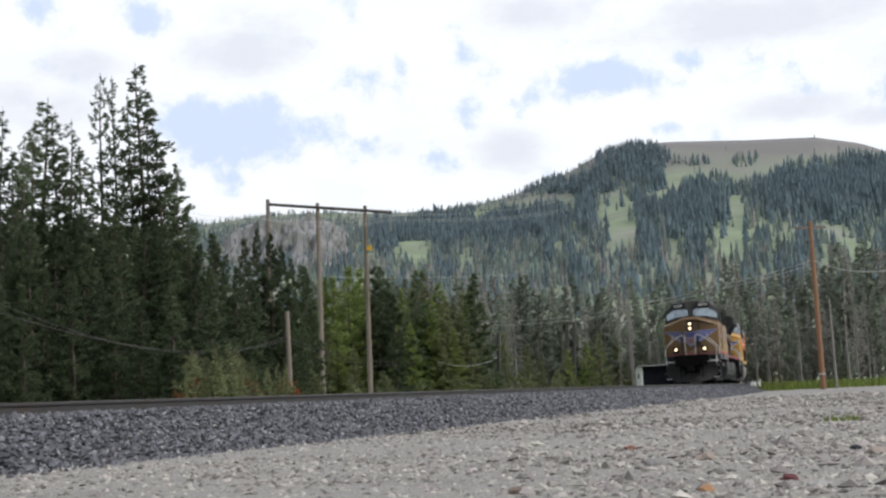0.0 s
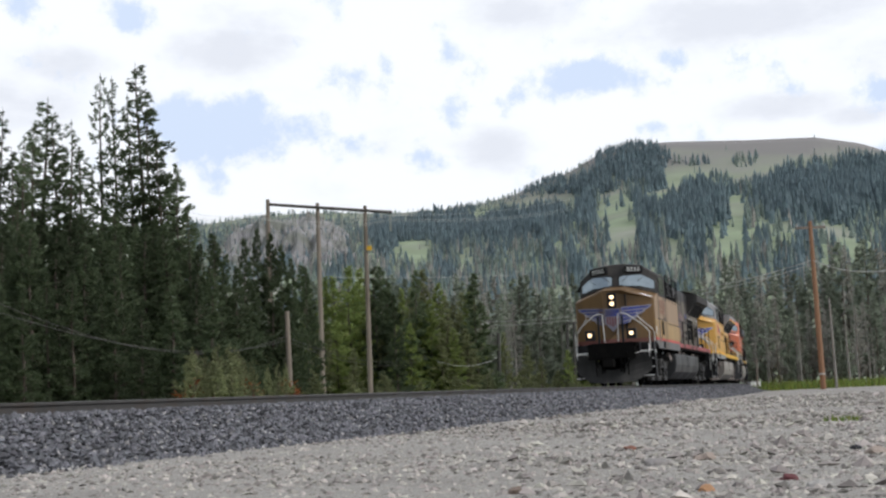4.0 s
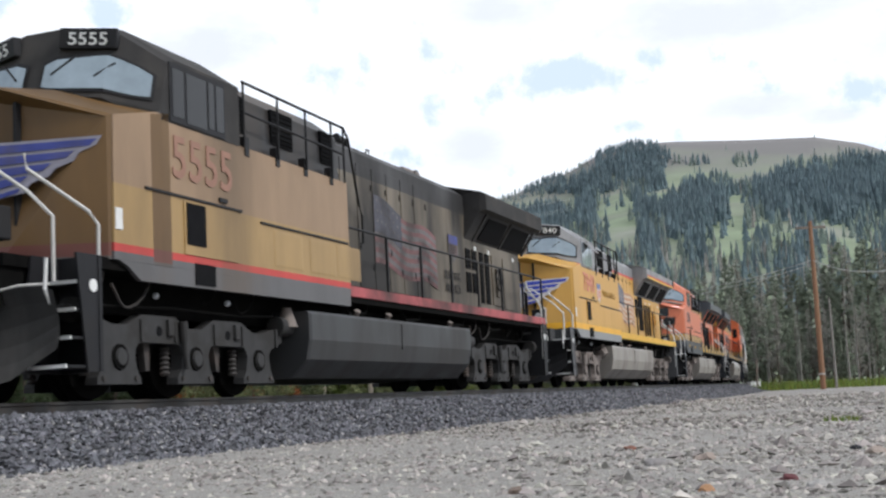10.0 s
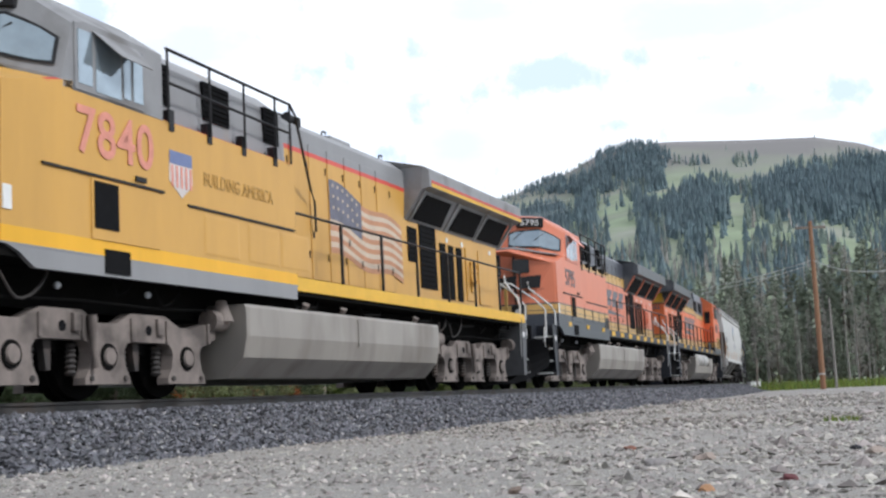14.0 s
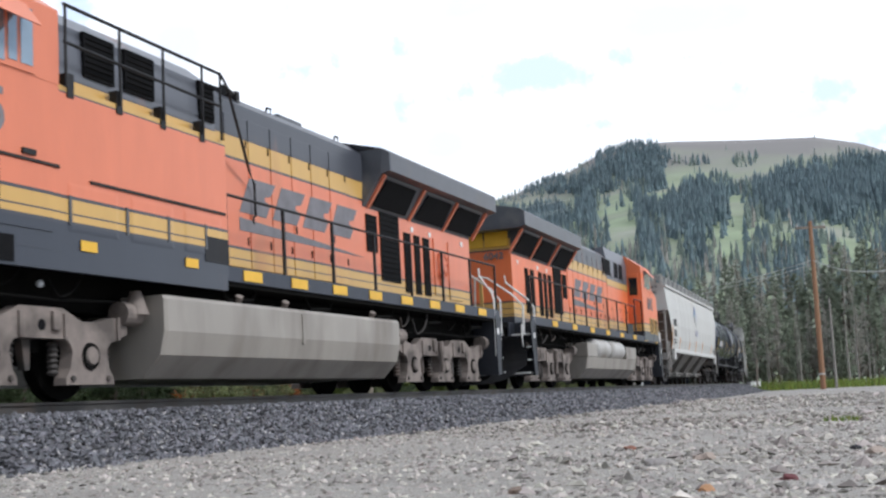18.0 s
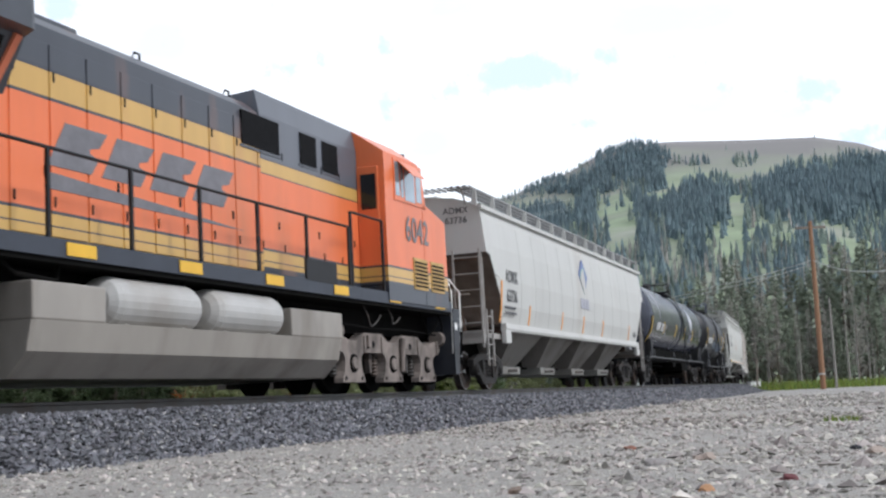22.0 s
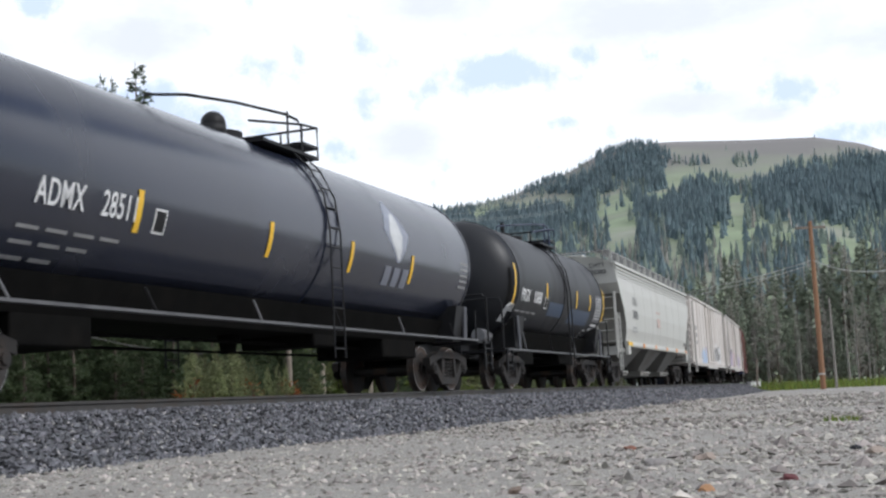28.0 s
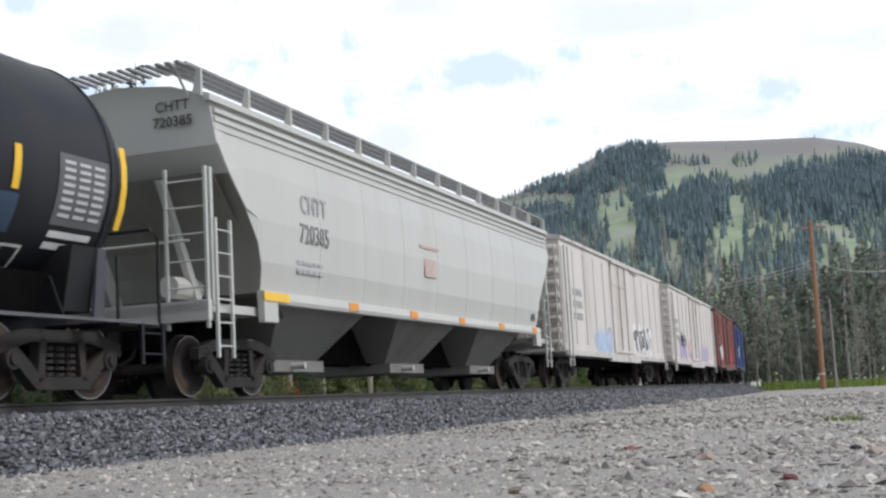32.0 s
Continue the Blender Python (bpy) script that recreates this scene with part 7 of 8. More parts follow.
# ---- trees ----
NEEDLES = mat("pine_needles", (0.13, 0.165, 0.095), 0.75, var=0.3, scale=0.6, island=True, obj_random=0.3, hue=0.02, spec=0.2, leaf=0.45, each=0.38)
NEEDLES_YOUNG = mat("young_pine_needles", (0.29, 0.35, 0.125), 0.75, var=0.3, scale=0.6, island=True, obj_random=0.3, hue=0.02, spec=0.2, leaf=0.45, each=0.25)
NEEDLES_DULL = mat("dull_pine_needles", (0.27, 0.29, 0.155), 0.8, var=0.3, scale=0.6, island=True, obj_random=0.3, hue=0.02, spec=0.2, leaf=0.45, each=0.25)
# both far tones are raised above the near needles to paint in haze
NEEDLES_FAR = mat("hazed_pine_needles", (0.30, 0.335, 0.265), 0.85, var=0.3, scale=0.6, island=True, obj_random=0.3, hue=0.02, spec=0.1, leaf=0.45, each=0.3)
NEEDLES_FAR_GREY = mat("hazed_greyish_pine_needles", (0.39, 0.38, 0.34), 0.85, var=0.3, scale=0.6, island=True, obj_random=0.3, hue=0.02, spec=0.1, leaf=0.45, each=0.25)
NEEDLES_RED = mat("dead_red_needles", (0.26, 0.10, 0.035), 0.85, var=0.3, island=True, obj_random=0.4, leaf=0.45)
BARK = mat("grey_brown_bark", (0.13, 0.105, 0.085), 0.9, var=0.3, scale=3.0, bump=0.5, bump_scale=12, dirt=(0.06, 0.05, 0.042), dirt_amount=0.3, streak=4.0)
SNAG = mat("bleached_dead_wood", (0.27, 0.25, 0.23), 0.9, var=0.25, scale=3.0, dirt=(0.2, 0.17, 0.15), dirt_amount=0.3, streak=4.0)


def trunk_mesh(bm, rnd, h, r, limbs, lean=0.15):
    pts = [(lean * math.sin(k * 0.9 + h) * k / 8, lean * math.cos(k * 0.7) * k / 10, h * k / 8) for k in range(9)]
    rings = []
    for k, (x, y, z) in enumerate(pts):
        rr = r * (1 - 0.93 * k / 8) * (1.25 if k == 0 else 1)
        rings.append([(x + rr * math.cos(2 * math.pi * q / 8), y + rr * math.sin(2 * math.pi * q / 8), z - (0.15 if k == 0 else 0)) for q in range(8)])
    loft(bm, rings)
    for z, a, l, d in limbs:
        f = z / h * 8
        k = min(7, int(f))
        x, y = (pts[k][i] + (pts[k + 1][i] - pts[k][i]) * (f - k) for i in (0, 1))
        q = (x + l * math.cos(a), y + l * math.sin(a), z + d * l)
        rr = max(0.008, r * 0.14 * (1 - z / h))
        va = [bm.verts.new((x + rr * math.cos(t), y + rr * math.sin(t), z + (rr if q_ else -rr))) for q_, t in ((0, a + 1.6), (0, a - 1.6), (1, a))]
        ve = bm.verts.new(q)
        for i in range(3):
            bm.faces.new((va[i], va[(i + 1) % 3], ve))


def conifer(name, seed, h, r0, start, nlimb, clumps, blade, droop, needles, label, cone=1.0, trunk_r=0.17, dead=0.0, slim=0.2, lift=0.25, tuft=6):
    """A tapered trunk with limbs in uneven whorls; each limb carries tufts of needle blades."""
    rnd = random.Random(seed)
    tree = thing(name, Matrix.Identity(4), label, "tree", "pines beyond the line")
    limbs = []
    for k in range(nlimb):
        f = (k + rnd.random()) / nlimb
        z = h * (start + (1 - start) * f ** 0.92) * 0.985
        g = 1 - (z / h - start) / (1 - start)
        l = r0 * (g ** cone * 0.96 + 0.025) * rnd.uniform(0.5, 1.2) * (0.75 if z < h * (start + 0.08) else 1.0)
        limbs.append((z, rnd.uniform(0, 2 * math.pi), max(0.07, l), droop * (0.5 + g) + rnd.uniform(-0.12, 0.15)))
    bm = B()
    trunk_mesh(bm, rnd, h, trunk_r, limbs)
    part("trunk", bm, SNAG if dead else BARK, tree)
    if dead < 1:
        V, F = [], []
        for z, a, l, d in limbs:
            n = max(2, int(clumps * (0.3 + l / r0)))
            side = (-math.sin(a), math.cos(a))
            for q in range(n):
                t = 0.12 + 0.9 * math.sqrt((q + rnd.random()) / n)
                off = rnd.uniform(-1, 1) * 0.34 * l * (1.15 - t) + rnd.gauss(0, 0.04)
                cx, cy = l * t * math.cos(a) + side[0] * off, l * t * math.sin(a) + side[1] * off
                cz = z + d * l * t + lift * l * t * t + rnd.gauss(0, 0.05 + 0.03 * l)
                for b in range(tuft):
                    ang, el = a + rnd.gauss(0, 1.0), rnd.uniform(-0.25, 1.05)
                    s = blade * rnd.uniform(0.6, 1.3) * (0.6 + 0.4 * min(1.0, l / (0.6 * r0)))
                    ux, uy, uz = math.cos(ang) * math.cos(el), math.sin(ang) * math.cos(el), math.sin(el)
                    roll, w = rnd.uniform(0, 3.14), s * slim
                    wx, wy, wz = -math.sin(ang) * math.cos(roll) * w, math.cos(ang) * math.cos(roll) * w, math.sin(roll) * w
                    i = len(V)
                    V += [(cx + wx, cy + wy, cz + wz), (cx - wx, cy - wy, cz - wz), (cx + ux * s, cy + uy * s, cz + uz * s)]
                    F.append((i, i + 1, i + 2))
        me = bpy.data.meshes.new("crown")
        me.from_pydata(V, [], F)
        me.materials.append(needles)
        ob = new("crown", me)
        ob.parent = tree
    return tree


def bearing(px, d):
    """Ground point at a bearing of the view and a distance."""
    v = sky_dir(px, 700)
    k = d / math.hypot(v.x, v.y)
    return v.x * k, v.y * k


def height_at(px, py, d):
    v = sky_dir(px, py)
    return EYE[2] + d * v.z / math.hypot(v.x, v.y)


TALL = [conifer("pine_tree", 11, 17.0, 3.0, 0.16, 150, 15, 0.27, -0.12, NEEDLES, "tall open-crowned dark green pine beyond the track", 0.9),
        conifer("pine_tree", 12, 17.0, 2.0, 0.22, 95, 12, 0.26, -0.02, NEEDLES, "tall open-crowned dark green pine beyond the track", 0.72, 0.2)]
DENSE = [conifer("pine_tree", 21, 12.0, 2.7, 0.02, 200, 17, 0.30, -0.16, NEEDLES, "dense dark green pine beyond the track", 0.85, 0.14),
         conifer("pine_tree", 22, 12.0, 2.4, 0.02, 180, 17, 0.28, -0.10, NEEDLES, "dense dark green pine beyond the track", 0.95, 0.13)]
SLIM = [conifer("pine_tree", 31, 9.0, 1.8, 0.02, 120, 13, 0.32, -0.05, NEEDLES_YOUNG, "slender mid-green young pine", 0.9, 0.1),
        conifer("pine_tree", 32, 9.0, 1.9, 0.03, 120, 13, 0.32, -0.1, NEEDLES_DULL, "slender dull green pine", 0.85, 0.1),
        conifer("pine_tree", 33, 9.0, 1.7, 0.03, 115, 13, 0.32, -0.06, NEEDLES, "slender dark green pine", 0.9, 0.1)]
FAR = [conifer("pine_tree", 41, 12.0, 1.9, 0.04, 90, 9, 0.52, -0.12, NEEDLES_FAR, "dull green pine at the forest edge, paled for haze", 0.9, 0.13),
       conifer("pine_tree", 42, 12.0, 1.6, 0.08, 80, 8, 0.50, -0.10, NEEDLES_FAR, "green pine at the forest edge, paled for haze", 0.95, 0.13),
       conifer("pine_tree", 43, 12.0, 1.3, 0.12, 66, 7, 0.46, -0.08, NEEDLES_FAR_GREY, "grey-green thinning pine at the forest edge, paled for haze", 0.9, 0.13)]
DEADS = [conifer("dead_tree", 51, 12.0, 1.2, 0.2, 60, 4, 0.5, -0.05, NEEDLES, "grey bare dead pine in the forest edge", 0.8, 0.13, 1.0)]
SAPLING = [conifer("young_pine", 61, 2.4, 0.75, 0.02, 46, 9, 0.2, 0.12, NEEDLES_DULL, "bright green young pine by the track", 0.8, 0.035),
           conifer("young_pine", 62, 2.4, 0.95, 0.02, 46, 9, 0.2, 0.08, NEEDLES_DULL, "bright green young pine by the track", 0.8, 0.035)]
REDBUSH = [conifer("dead_shrub", 63, 1.1, 0.6, 0.02, 26, 6, 0.2, 0.15, NEEDLES_RED, "rust-red dead shrub by the track", 0.7, 0.03)]
_used = set()


def plant(kinds, base_h, px, top, d, rnd, squash=1.0, z=0.0):
    """Sets a tree of a kind at a bearing and distance so that it reaches up to the given line."""
    src = kinds[rnd.randrange(len(kinds))]
    if 1085 < px < 1195 and d < 138:
        d = 140 + rnd.uniform(0, 10)
    h = max(0.3, height_at(px, top, d) - z)
    k = h / base_h
    x, y = bearing(px, d)
    kw = k * squash
    m = Matrix.Translation((x, y, z)) @ Matrix.Rotation(rnd.uniform(0, 6.28), 4, "Z") @ Matrix.Diagonal((kw, kw, k, 1))
    if src.name not in _used:
        _used.add(src.name)
        src.matrix_basis = m
        return src
    keep = src.matrix_basis.copy()
    src.matrix_basis = Matrix.Identity(4)
    new_one = copy_thing(src, m)
    src.matrix_basis = keep
    return new_one


def forest():
    r = random.Random(5)
    # skyline pines
    for px, top, d, sq, kind in ((3, 190, 60, 0.9, 1), (44, 235, 57, 0.9, 1), (82, 172, 62, 1.35, 0), (104, 215, 61, 1.3, 0), (62, 228, 60, 1.3, 0), (128, 212, 60, 1.0, 1), (150, 262, 58, 1.3, 0), (22, 262, 59, 1.3, 0), (186, 128, 64, 0.8, 1), (210, 134, 65, 0.75, 1), (238, 165, 63, 0.8, 1), (256, 110, 62, 1.2, 0), (272, 190, 61, 1.1, 0), (290, 262, 60, 1.35, 0), (-50, 210, 60, 1, 0), (322, 285, 57, 1.1, 0), (340, 355, 56, 1.0, 0), (30, 330, 55, 1.0, 0), (-110, 240, 62, 1, 1)):
        plant([TALL[kind]], 17.0, px, top, d, r, sq)
    # dense wall under them
    for k in range(26):
        px = -120 + k * 20 + r.uniform(-8, 8)
        plant(DENSE, 12.0, px, r.uniform(372, 440), r.uniform(49, 58), r, r.uniform(0.95, 1.25))
    for k in range(12):
        plant(DENSE, 12.0, -80 + k * 42 + r.uniform(-12, 12), r.uniform(455, 540), r.uniform(43, 47), r, r.uniform(1.0, 1.3))
    for px, top, d in ((385, 425, 58), (405, 448, 56), (440, 420, 60), (462, 402, 62), (486, 412, 62), (505, 432, 63), (522, 455, 64), (425, 470, 55), (395, 520, 50), (548, 470, 68)):
        plant(DENSE, 12.0, px, top, d, r, r.uniform(0.7, 0.95))
    # the lower belt along the line
    px = 540
    while px < 850:
        plant(SLIM, 9.0, px, r.uniform(466, 545), r.uniform(107, 124), r, r.uniform(0.85, 1.25))
        px += r.uniform(9, 17)
    while px < 1190:
        plant(SLIM[:2], 9.0, px, r.uniform(575, 640), r.uniform(121, 134), r, r.uniform(0.9, 1.3))
        px += r.uniform(22, 60)
    px = 380
    while px < 850:
        plant(SLIM[:2], 9.0, px, r.uniform(545, 625), r.uniform(62, 72) if px < 500 else r.uniform(106, 110), r, r.uniform(0.9, 1.4))
        px += r.uniform(16, 30)
    while px < 1200:
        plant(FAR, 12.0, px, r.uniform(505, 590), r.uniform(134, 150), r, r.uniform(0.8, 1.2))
        px += r.uniform(16, 30)
    for k in range(30):
        plant(DEADS, 12.0, r.uniform(790, 1200), r.uniform(470, 580), r.uniform(128, 145), r, r.uniform(0.5, 0.9))
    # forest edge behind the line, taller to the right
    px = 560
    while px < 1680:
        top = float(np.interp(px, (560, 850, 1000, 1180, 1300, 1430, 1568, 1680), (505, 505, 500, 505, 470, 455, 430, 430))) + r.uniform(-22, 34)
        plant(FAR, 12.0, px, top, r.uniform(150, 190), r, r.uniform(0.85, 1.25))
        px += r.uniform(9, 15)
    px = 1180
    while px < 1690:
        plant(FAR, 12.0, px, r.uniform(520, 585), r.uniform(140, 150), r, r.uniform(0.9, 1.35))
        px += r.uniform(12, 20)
    for px in (1000, 1040, 1085, 1150, 1190, 1235, 1262, 1345, 1362, 1385, 1413, 1421, 1472, 1488, 1523, 1530, 1552, 965, 905, 855, 1120):
        plant(DEADS, 12.0, px + r.uniform(-4, 4), r.uniform(465, 555), r.uniform(138, 155) if px > 1200 else r.uniform(125, 150), r, r.uniform(0.6, 1.0))
    for k in range(14):
        plant(DEADS, 12.0, r.uniform(1185, 1600), r.uniform(440, 560), r.uniform(132, 150), r, r.uniform(0.5, 0.9))
    plant([SLIM[2]], 9.0, 705, 540, 84, r, 1.0)
    # young pines and shrubs at the foot
    for k in range(26):
        px = 345 + (k * 5.6 if k < 16 else 150 + (k - 16) * 62) + r.uniform(-5, 5)
        plant(SAPLING, 2.4, px, r.uniform(610, 665) if px < 480 else r.uniform(652, 676), r.uniform(38, 44) if px < 500 else r.uniform(46, 60), r, r.uniform(0.5, 0.85) if px < 500 else r.uniform(0.9, 1.3))
    for k in range(9):
        plant(SAPLING, 2.4, 345 + k * 21 + r.uniform(-7, 7), r.uniform(628, 662), r.uniform(36, 41), r, r.uniform(0.5, 0.75))
    for px in (436, 446, 512, 340):
        plant(REDBUSH, 1.1, px, r.uniform(676, 684), 40, r)
    for px in (985, 1000, 1020, 1045, 1355, 1378, 1400, 1500, 1540, 1565):
        plant(SAPLING, 2.4, px, r.uniform(660, 676), r.uniform(105, 125), r, 1.6)


forest()
for tree in TALL + DENSE + SLIM + FAR + DEADS + SAPLING + REDBUSH:
    if tree.name not in _used:
        plant([tree], 10.0, 700, 545, 90, random.Random(3), 0.8)


def grass_tufts():
    """Rough grass and weeds along the far side of the line and the edge of the lot."""
    rnd = random.Random(9)
    V, F = [], []
    spots = []
    for k in range(2600):
        s = rnd.uniform(-10, 150)
        w = -rnd.uniform(5.2, 30)
        spots.append((*track(s, w), rnd.uniform(0.25, 0.6)))
    for k in range(1500):
        d = rnd.uniform(88, 125)
        spots.append((*bearing(rnd.uniform(1335, 1600) if k % 3 else rnd.uniform(870, 1110), d), rnd.uniform(0.25, 0.8)))
    for k in range(26):
        spots.append((*bearing(1500 + rnd.gauss(0, 14), 15.5 + rnd.uniform(-0.4, 0.4)), rnd.uniform(0.05, 0.11)))
    for x, y, h in spots:
        for b in range(5):
            a, t = rnd.uniform(0, 6.28), rnd.uniform(0.1, 0.5)
            bx, by = x + rnd.gauss(0, 0.5 * h), y + rnd.gauss(0, 0.5 * h)
            i = len(V)
            w = 0.06 * h + 0.01
            V += [(bx - w * math.sin(a), by + w * math.cos(a), 0.0), (bx + w * math.sin(a), by - w * math.cos(a), 0.0), (bx + t * h * math.cos(a), by + t * h * math.sin(a), h * rnd.uniform(0.7, 1.1))]
            F.append((i, i + 1, i + 2))
    me = bpy.data.meshes.new("grass")
    me.from_pydata(V, [], F)
    me.materials.append(mat("weedy_grass", (0.16, 0.21, 0.045), 0.9, var=0.3, island=True, obj_random=0.45, hue=0.04, leaf=0.4))
    tagged(new("grass", me), "tufts of rough yellow-green grass beside the line", "grass", kind="stuff")


grass_tufts()


# ---- trees on the mountainside ----
INV = AIM.to_3x3().transposed()


def view_of(x, y, z):
    v = INV @ Vector((x - EYE[0], y - EYE[1], z - EYE[2]))
    return 784 + 2219 * v.x / -v.z, 441 - 2219 * v.y / -v.z


# open ground on the slope: centre, half width, half height, slant
MEADOWS = ((1090, 388, 38, 46, 0.1), (1100, 440, 30, 16, 0.1), (1302, 405, 17, 52, 0.1), (1298, 450, 26, 18, 0.0), (735, 448, 36, 22, 0), (965, 360, 66, 14, -0.12), (1165, 350, 46, 12, -0.1), (1487, 426, 30, 22, 0.3), (1262, 408, 16, 8, 0), (1225, 448, 44, 9, 0.1), (870, 378, 40, 6, -0.15), (1340, 322, 34, 10, 0), (1010, 398, 26, 8, 0))
# dark stands of big trees: centre, half width, half height
STANDS = ((1110, 285, 60, 36), (1000, 332, 80, 16), (1140, 372, 22, 26), (1235, 385, 58, 42), (1460, 352, 120, 42), (1040, 385, 22, 30), (1530, 320, 60, 30), (960, 400, 70, 24), (690, 420, 34, 30), (790, 400, 60, 22), (880, 410, 60, 22))


def clearing(px, py):
    """Share of trees that grow at a place of the slope, and whether they stand in a dark tall stand."""
    rag = noise.noise(Vector((px * 0.03, py * 0.05, 0)))
    for cx, cy, hw, hh, sl in MEADOWS:
        if ((px - cx) / hw) ** 2 + ((py - cy - sl * (px - cx)) / hh) ** 2 < 1 + 0.6 * rag:
            return 0.015, False
    for cx, cy, hw, hh in STANDS:
        q = ((px - cx) / hw) ** 2 + ((py - cy) / hh) ** 2 - 0.9 * rag
        if q < 1.5:
            return min(0.7, 1.5 - q), True
    if 360 < px < 670 and py < 480:
        return (0.25 if rag < 0.1 else 0.6), False
    top = float(np.interp(px, (1000, 1075, 1150, 1180, 1290, 1340, 1420, 1500, 1600), (270, 262, 255, 335, 345, 318, 300, 285, 290)))
    if py < top:
        return (0.004 if noise.noise(Vector((px * 0.02, py * 0.05, 9))) < 0.2 or px > 1170 and py < 268 else 0.16), False
    d = noise.fractal(Vector((px * 0.016, py * 0.02, 2)), 1.0, 2.0, 3)
    return max(0.12, min(0.7, 0.36 + 0.9 * d)), d > 0.35


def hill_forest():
    rnd = random.Random(17)
    # needle colours lightened and blued to carry the haze over the slope
    mats = {"hill_forest": ("haze-blued hill pine", (0.255, 0.325, 0.355)), "hill_forest_pale": ("haze-paled green hill pine", (0.36, 0.42, 0.385)), "hill_forest_grey": ("haze-paled grey dying pine", (0.48, 0.46, 0.44))}
    data = {k: ([], []) for k in mats}
    az0, az1 = ridge_el(330)[0], ridge_el(1640)[0]
    for _ in range(44000):
        az = rnd.uniform(az0, az1)
        r = math.sqrt(rnd.uniform(330 ** 2, (HILL_R1 * 1.01) ** 2)) if rnd.random() < 0.75 else rnd.uniform(330, HILL_R1)
        z = hill_z(az, min(r, HILL_R1))
        x, y = r * math.sin(az), r * math.cos(az)
        px, py = view_of(x, y, z)
        share, stand = clearing(px, py)
        if py > 560 or rnd.random() > share:
            continue
        h = rnd.triangular(9, 24, 15) if stand else rnd.triangular(6, 18, 10)
        h *= min(1.0, 0.45 + r / 1500) * (0.55 if r > HILL_R1 * 0.94 else 1.0)
        w = h * rnd.uniform(0.12, 0.2)
        low = min(1.0, max(0.0, (py - 395) / 90))
        grey = not stand and (rnd.random() < 0.05 + low * (0.42 if noise.noise(Vector((px * 0.02, py * 0.04, 20))) > -0.05 else 0.16))
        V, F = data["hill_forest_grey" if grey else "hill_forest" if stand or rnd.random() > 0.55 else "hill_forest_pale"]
        a0 = rnd.uniform(0, 6.28)
        if grey:
            w *= 0.55
        for zb, zt, ww in ((0.02, 0.5, 1.0), (0.26, 0.72, 0.78), (0.48, 0.88, 0.55), (0.68, 1.0, 0.34)):
            i = len(V)
            n = 5
            for q in range(n):
                a = a0 + 2 * math.pi * q / n
                k = ww * w * rnd.uniform(0.55, 1.3)
                V.append((x + k * math.cos(a), y + k * math.sin(a), z + h * (zb + rnd.uniform(-0.05, 0.06))))
            V.append((x + rnd.gauss(0, 0.1), y, z + h * zt))
            for q in range(n):
                F.append((i + q, i + (q + 1) % n, i + n))
            a0 += 0.6
    # thin grey growth on the rocky hill
    for _ in range(900):
        px, f = rnd.uniform(335, 690), rnd.uniform(0.25, 1.0) ** 0.7
        az = ridge_el(px)[0]
        r, z = 700 + 770 * f, knoll_z(px, f)
        if z < 5:
            continue
        x, y, h = r * math.sin(az), r * math.cos(az), rnd.triangular(3, 11, 5)
        V, F = data["hill_forest_grey" if rnd.random() < 0.65 else "hill_forest"]
        i = len(V)
        for q in range(4):
            k = h * rnd.uniform(0.07, 0.16)
            V.append((x + k * math.cos(q * 1.57), y + k * math.sin(q * 1.57), z))
        V.append((x, y, z + h))
        F += [(i + q, i + (q + 1) % 4, i + 4) for q in range(4)]
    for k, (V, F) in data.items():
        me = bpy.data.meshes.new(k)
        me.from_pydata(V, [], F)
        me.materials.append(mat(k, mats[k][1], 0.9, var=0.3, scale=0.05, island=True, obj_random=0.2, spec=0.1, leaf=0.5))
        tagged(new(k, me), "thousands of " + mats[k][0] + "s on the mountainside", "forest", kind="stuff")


hill_forest()


# ---- poles, wires and lineside things ----
POLEWOOD = mat("weathered_pole_wood", (0.27, 0.225, 0.19), 0.9, var=0.2, scale=4.0, dirt=(0.15, 0.12, 0.1), dirt_amount=0.35, streak=8.0)
POLERED = mat("red_brown_pole_wood", (0.30, 0.165, 0.095), 0.85, var=0.2, scale=4.0, dirt=(0.2, 0.1, 0.06), dirt_amount=0.3, streak=8.0)
WIRE = mat("pale_aluminium_wire", (0.55, 0.55, 0.53), 0.5, 0.3, var=0.1)
WIRE_DARK = mat("dark_cable", (0.07, 0.065, 0.06), 0.7, var=0.1)
PORCELAIN = mat("pale_insulator", (0.6, 0.6, 0.58), 0.3, var=0.1)


def at_view(px, py, d):
    v = sky_dir(px, py)
    k = d / math.hypot(v.x, v.y)
    return Vector((v.x * k, v.y * k, EYE[2] + v.z * k))


def pole(name, px, py_top, d, r, material, label, foot_px=None, group="utility poles"):
    top = at_view(px, py_top, d)
    fx, fy = bearing(foot_px if foot_px is not None else px, d)
    ob = thing(name, Matrix.Translation((fx, fy, 0)), label, "utility pole", group)
    bm = B()
    cyl(bm, (0, 0, -0.3), (top.x - fx, top.y - fy, top.z), r * 1.15, r * 0.75, n=12)
    part("shaft", bm, material, ob)
    return ob, top - Vector((fx, fy, 0))


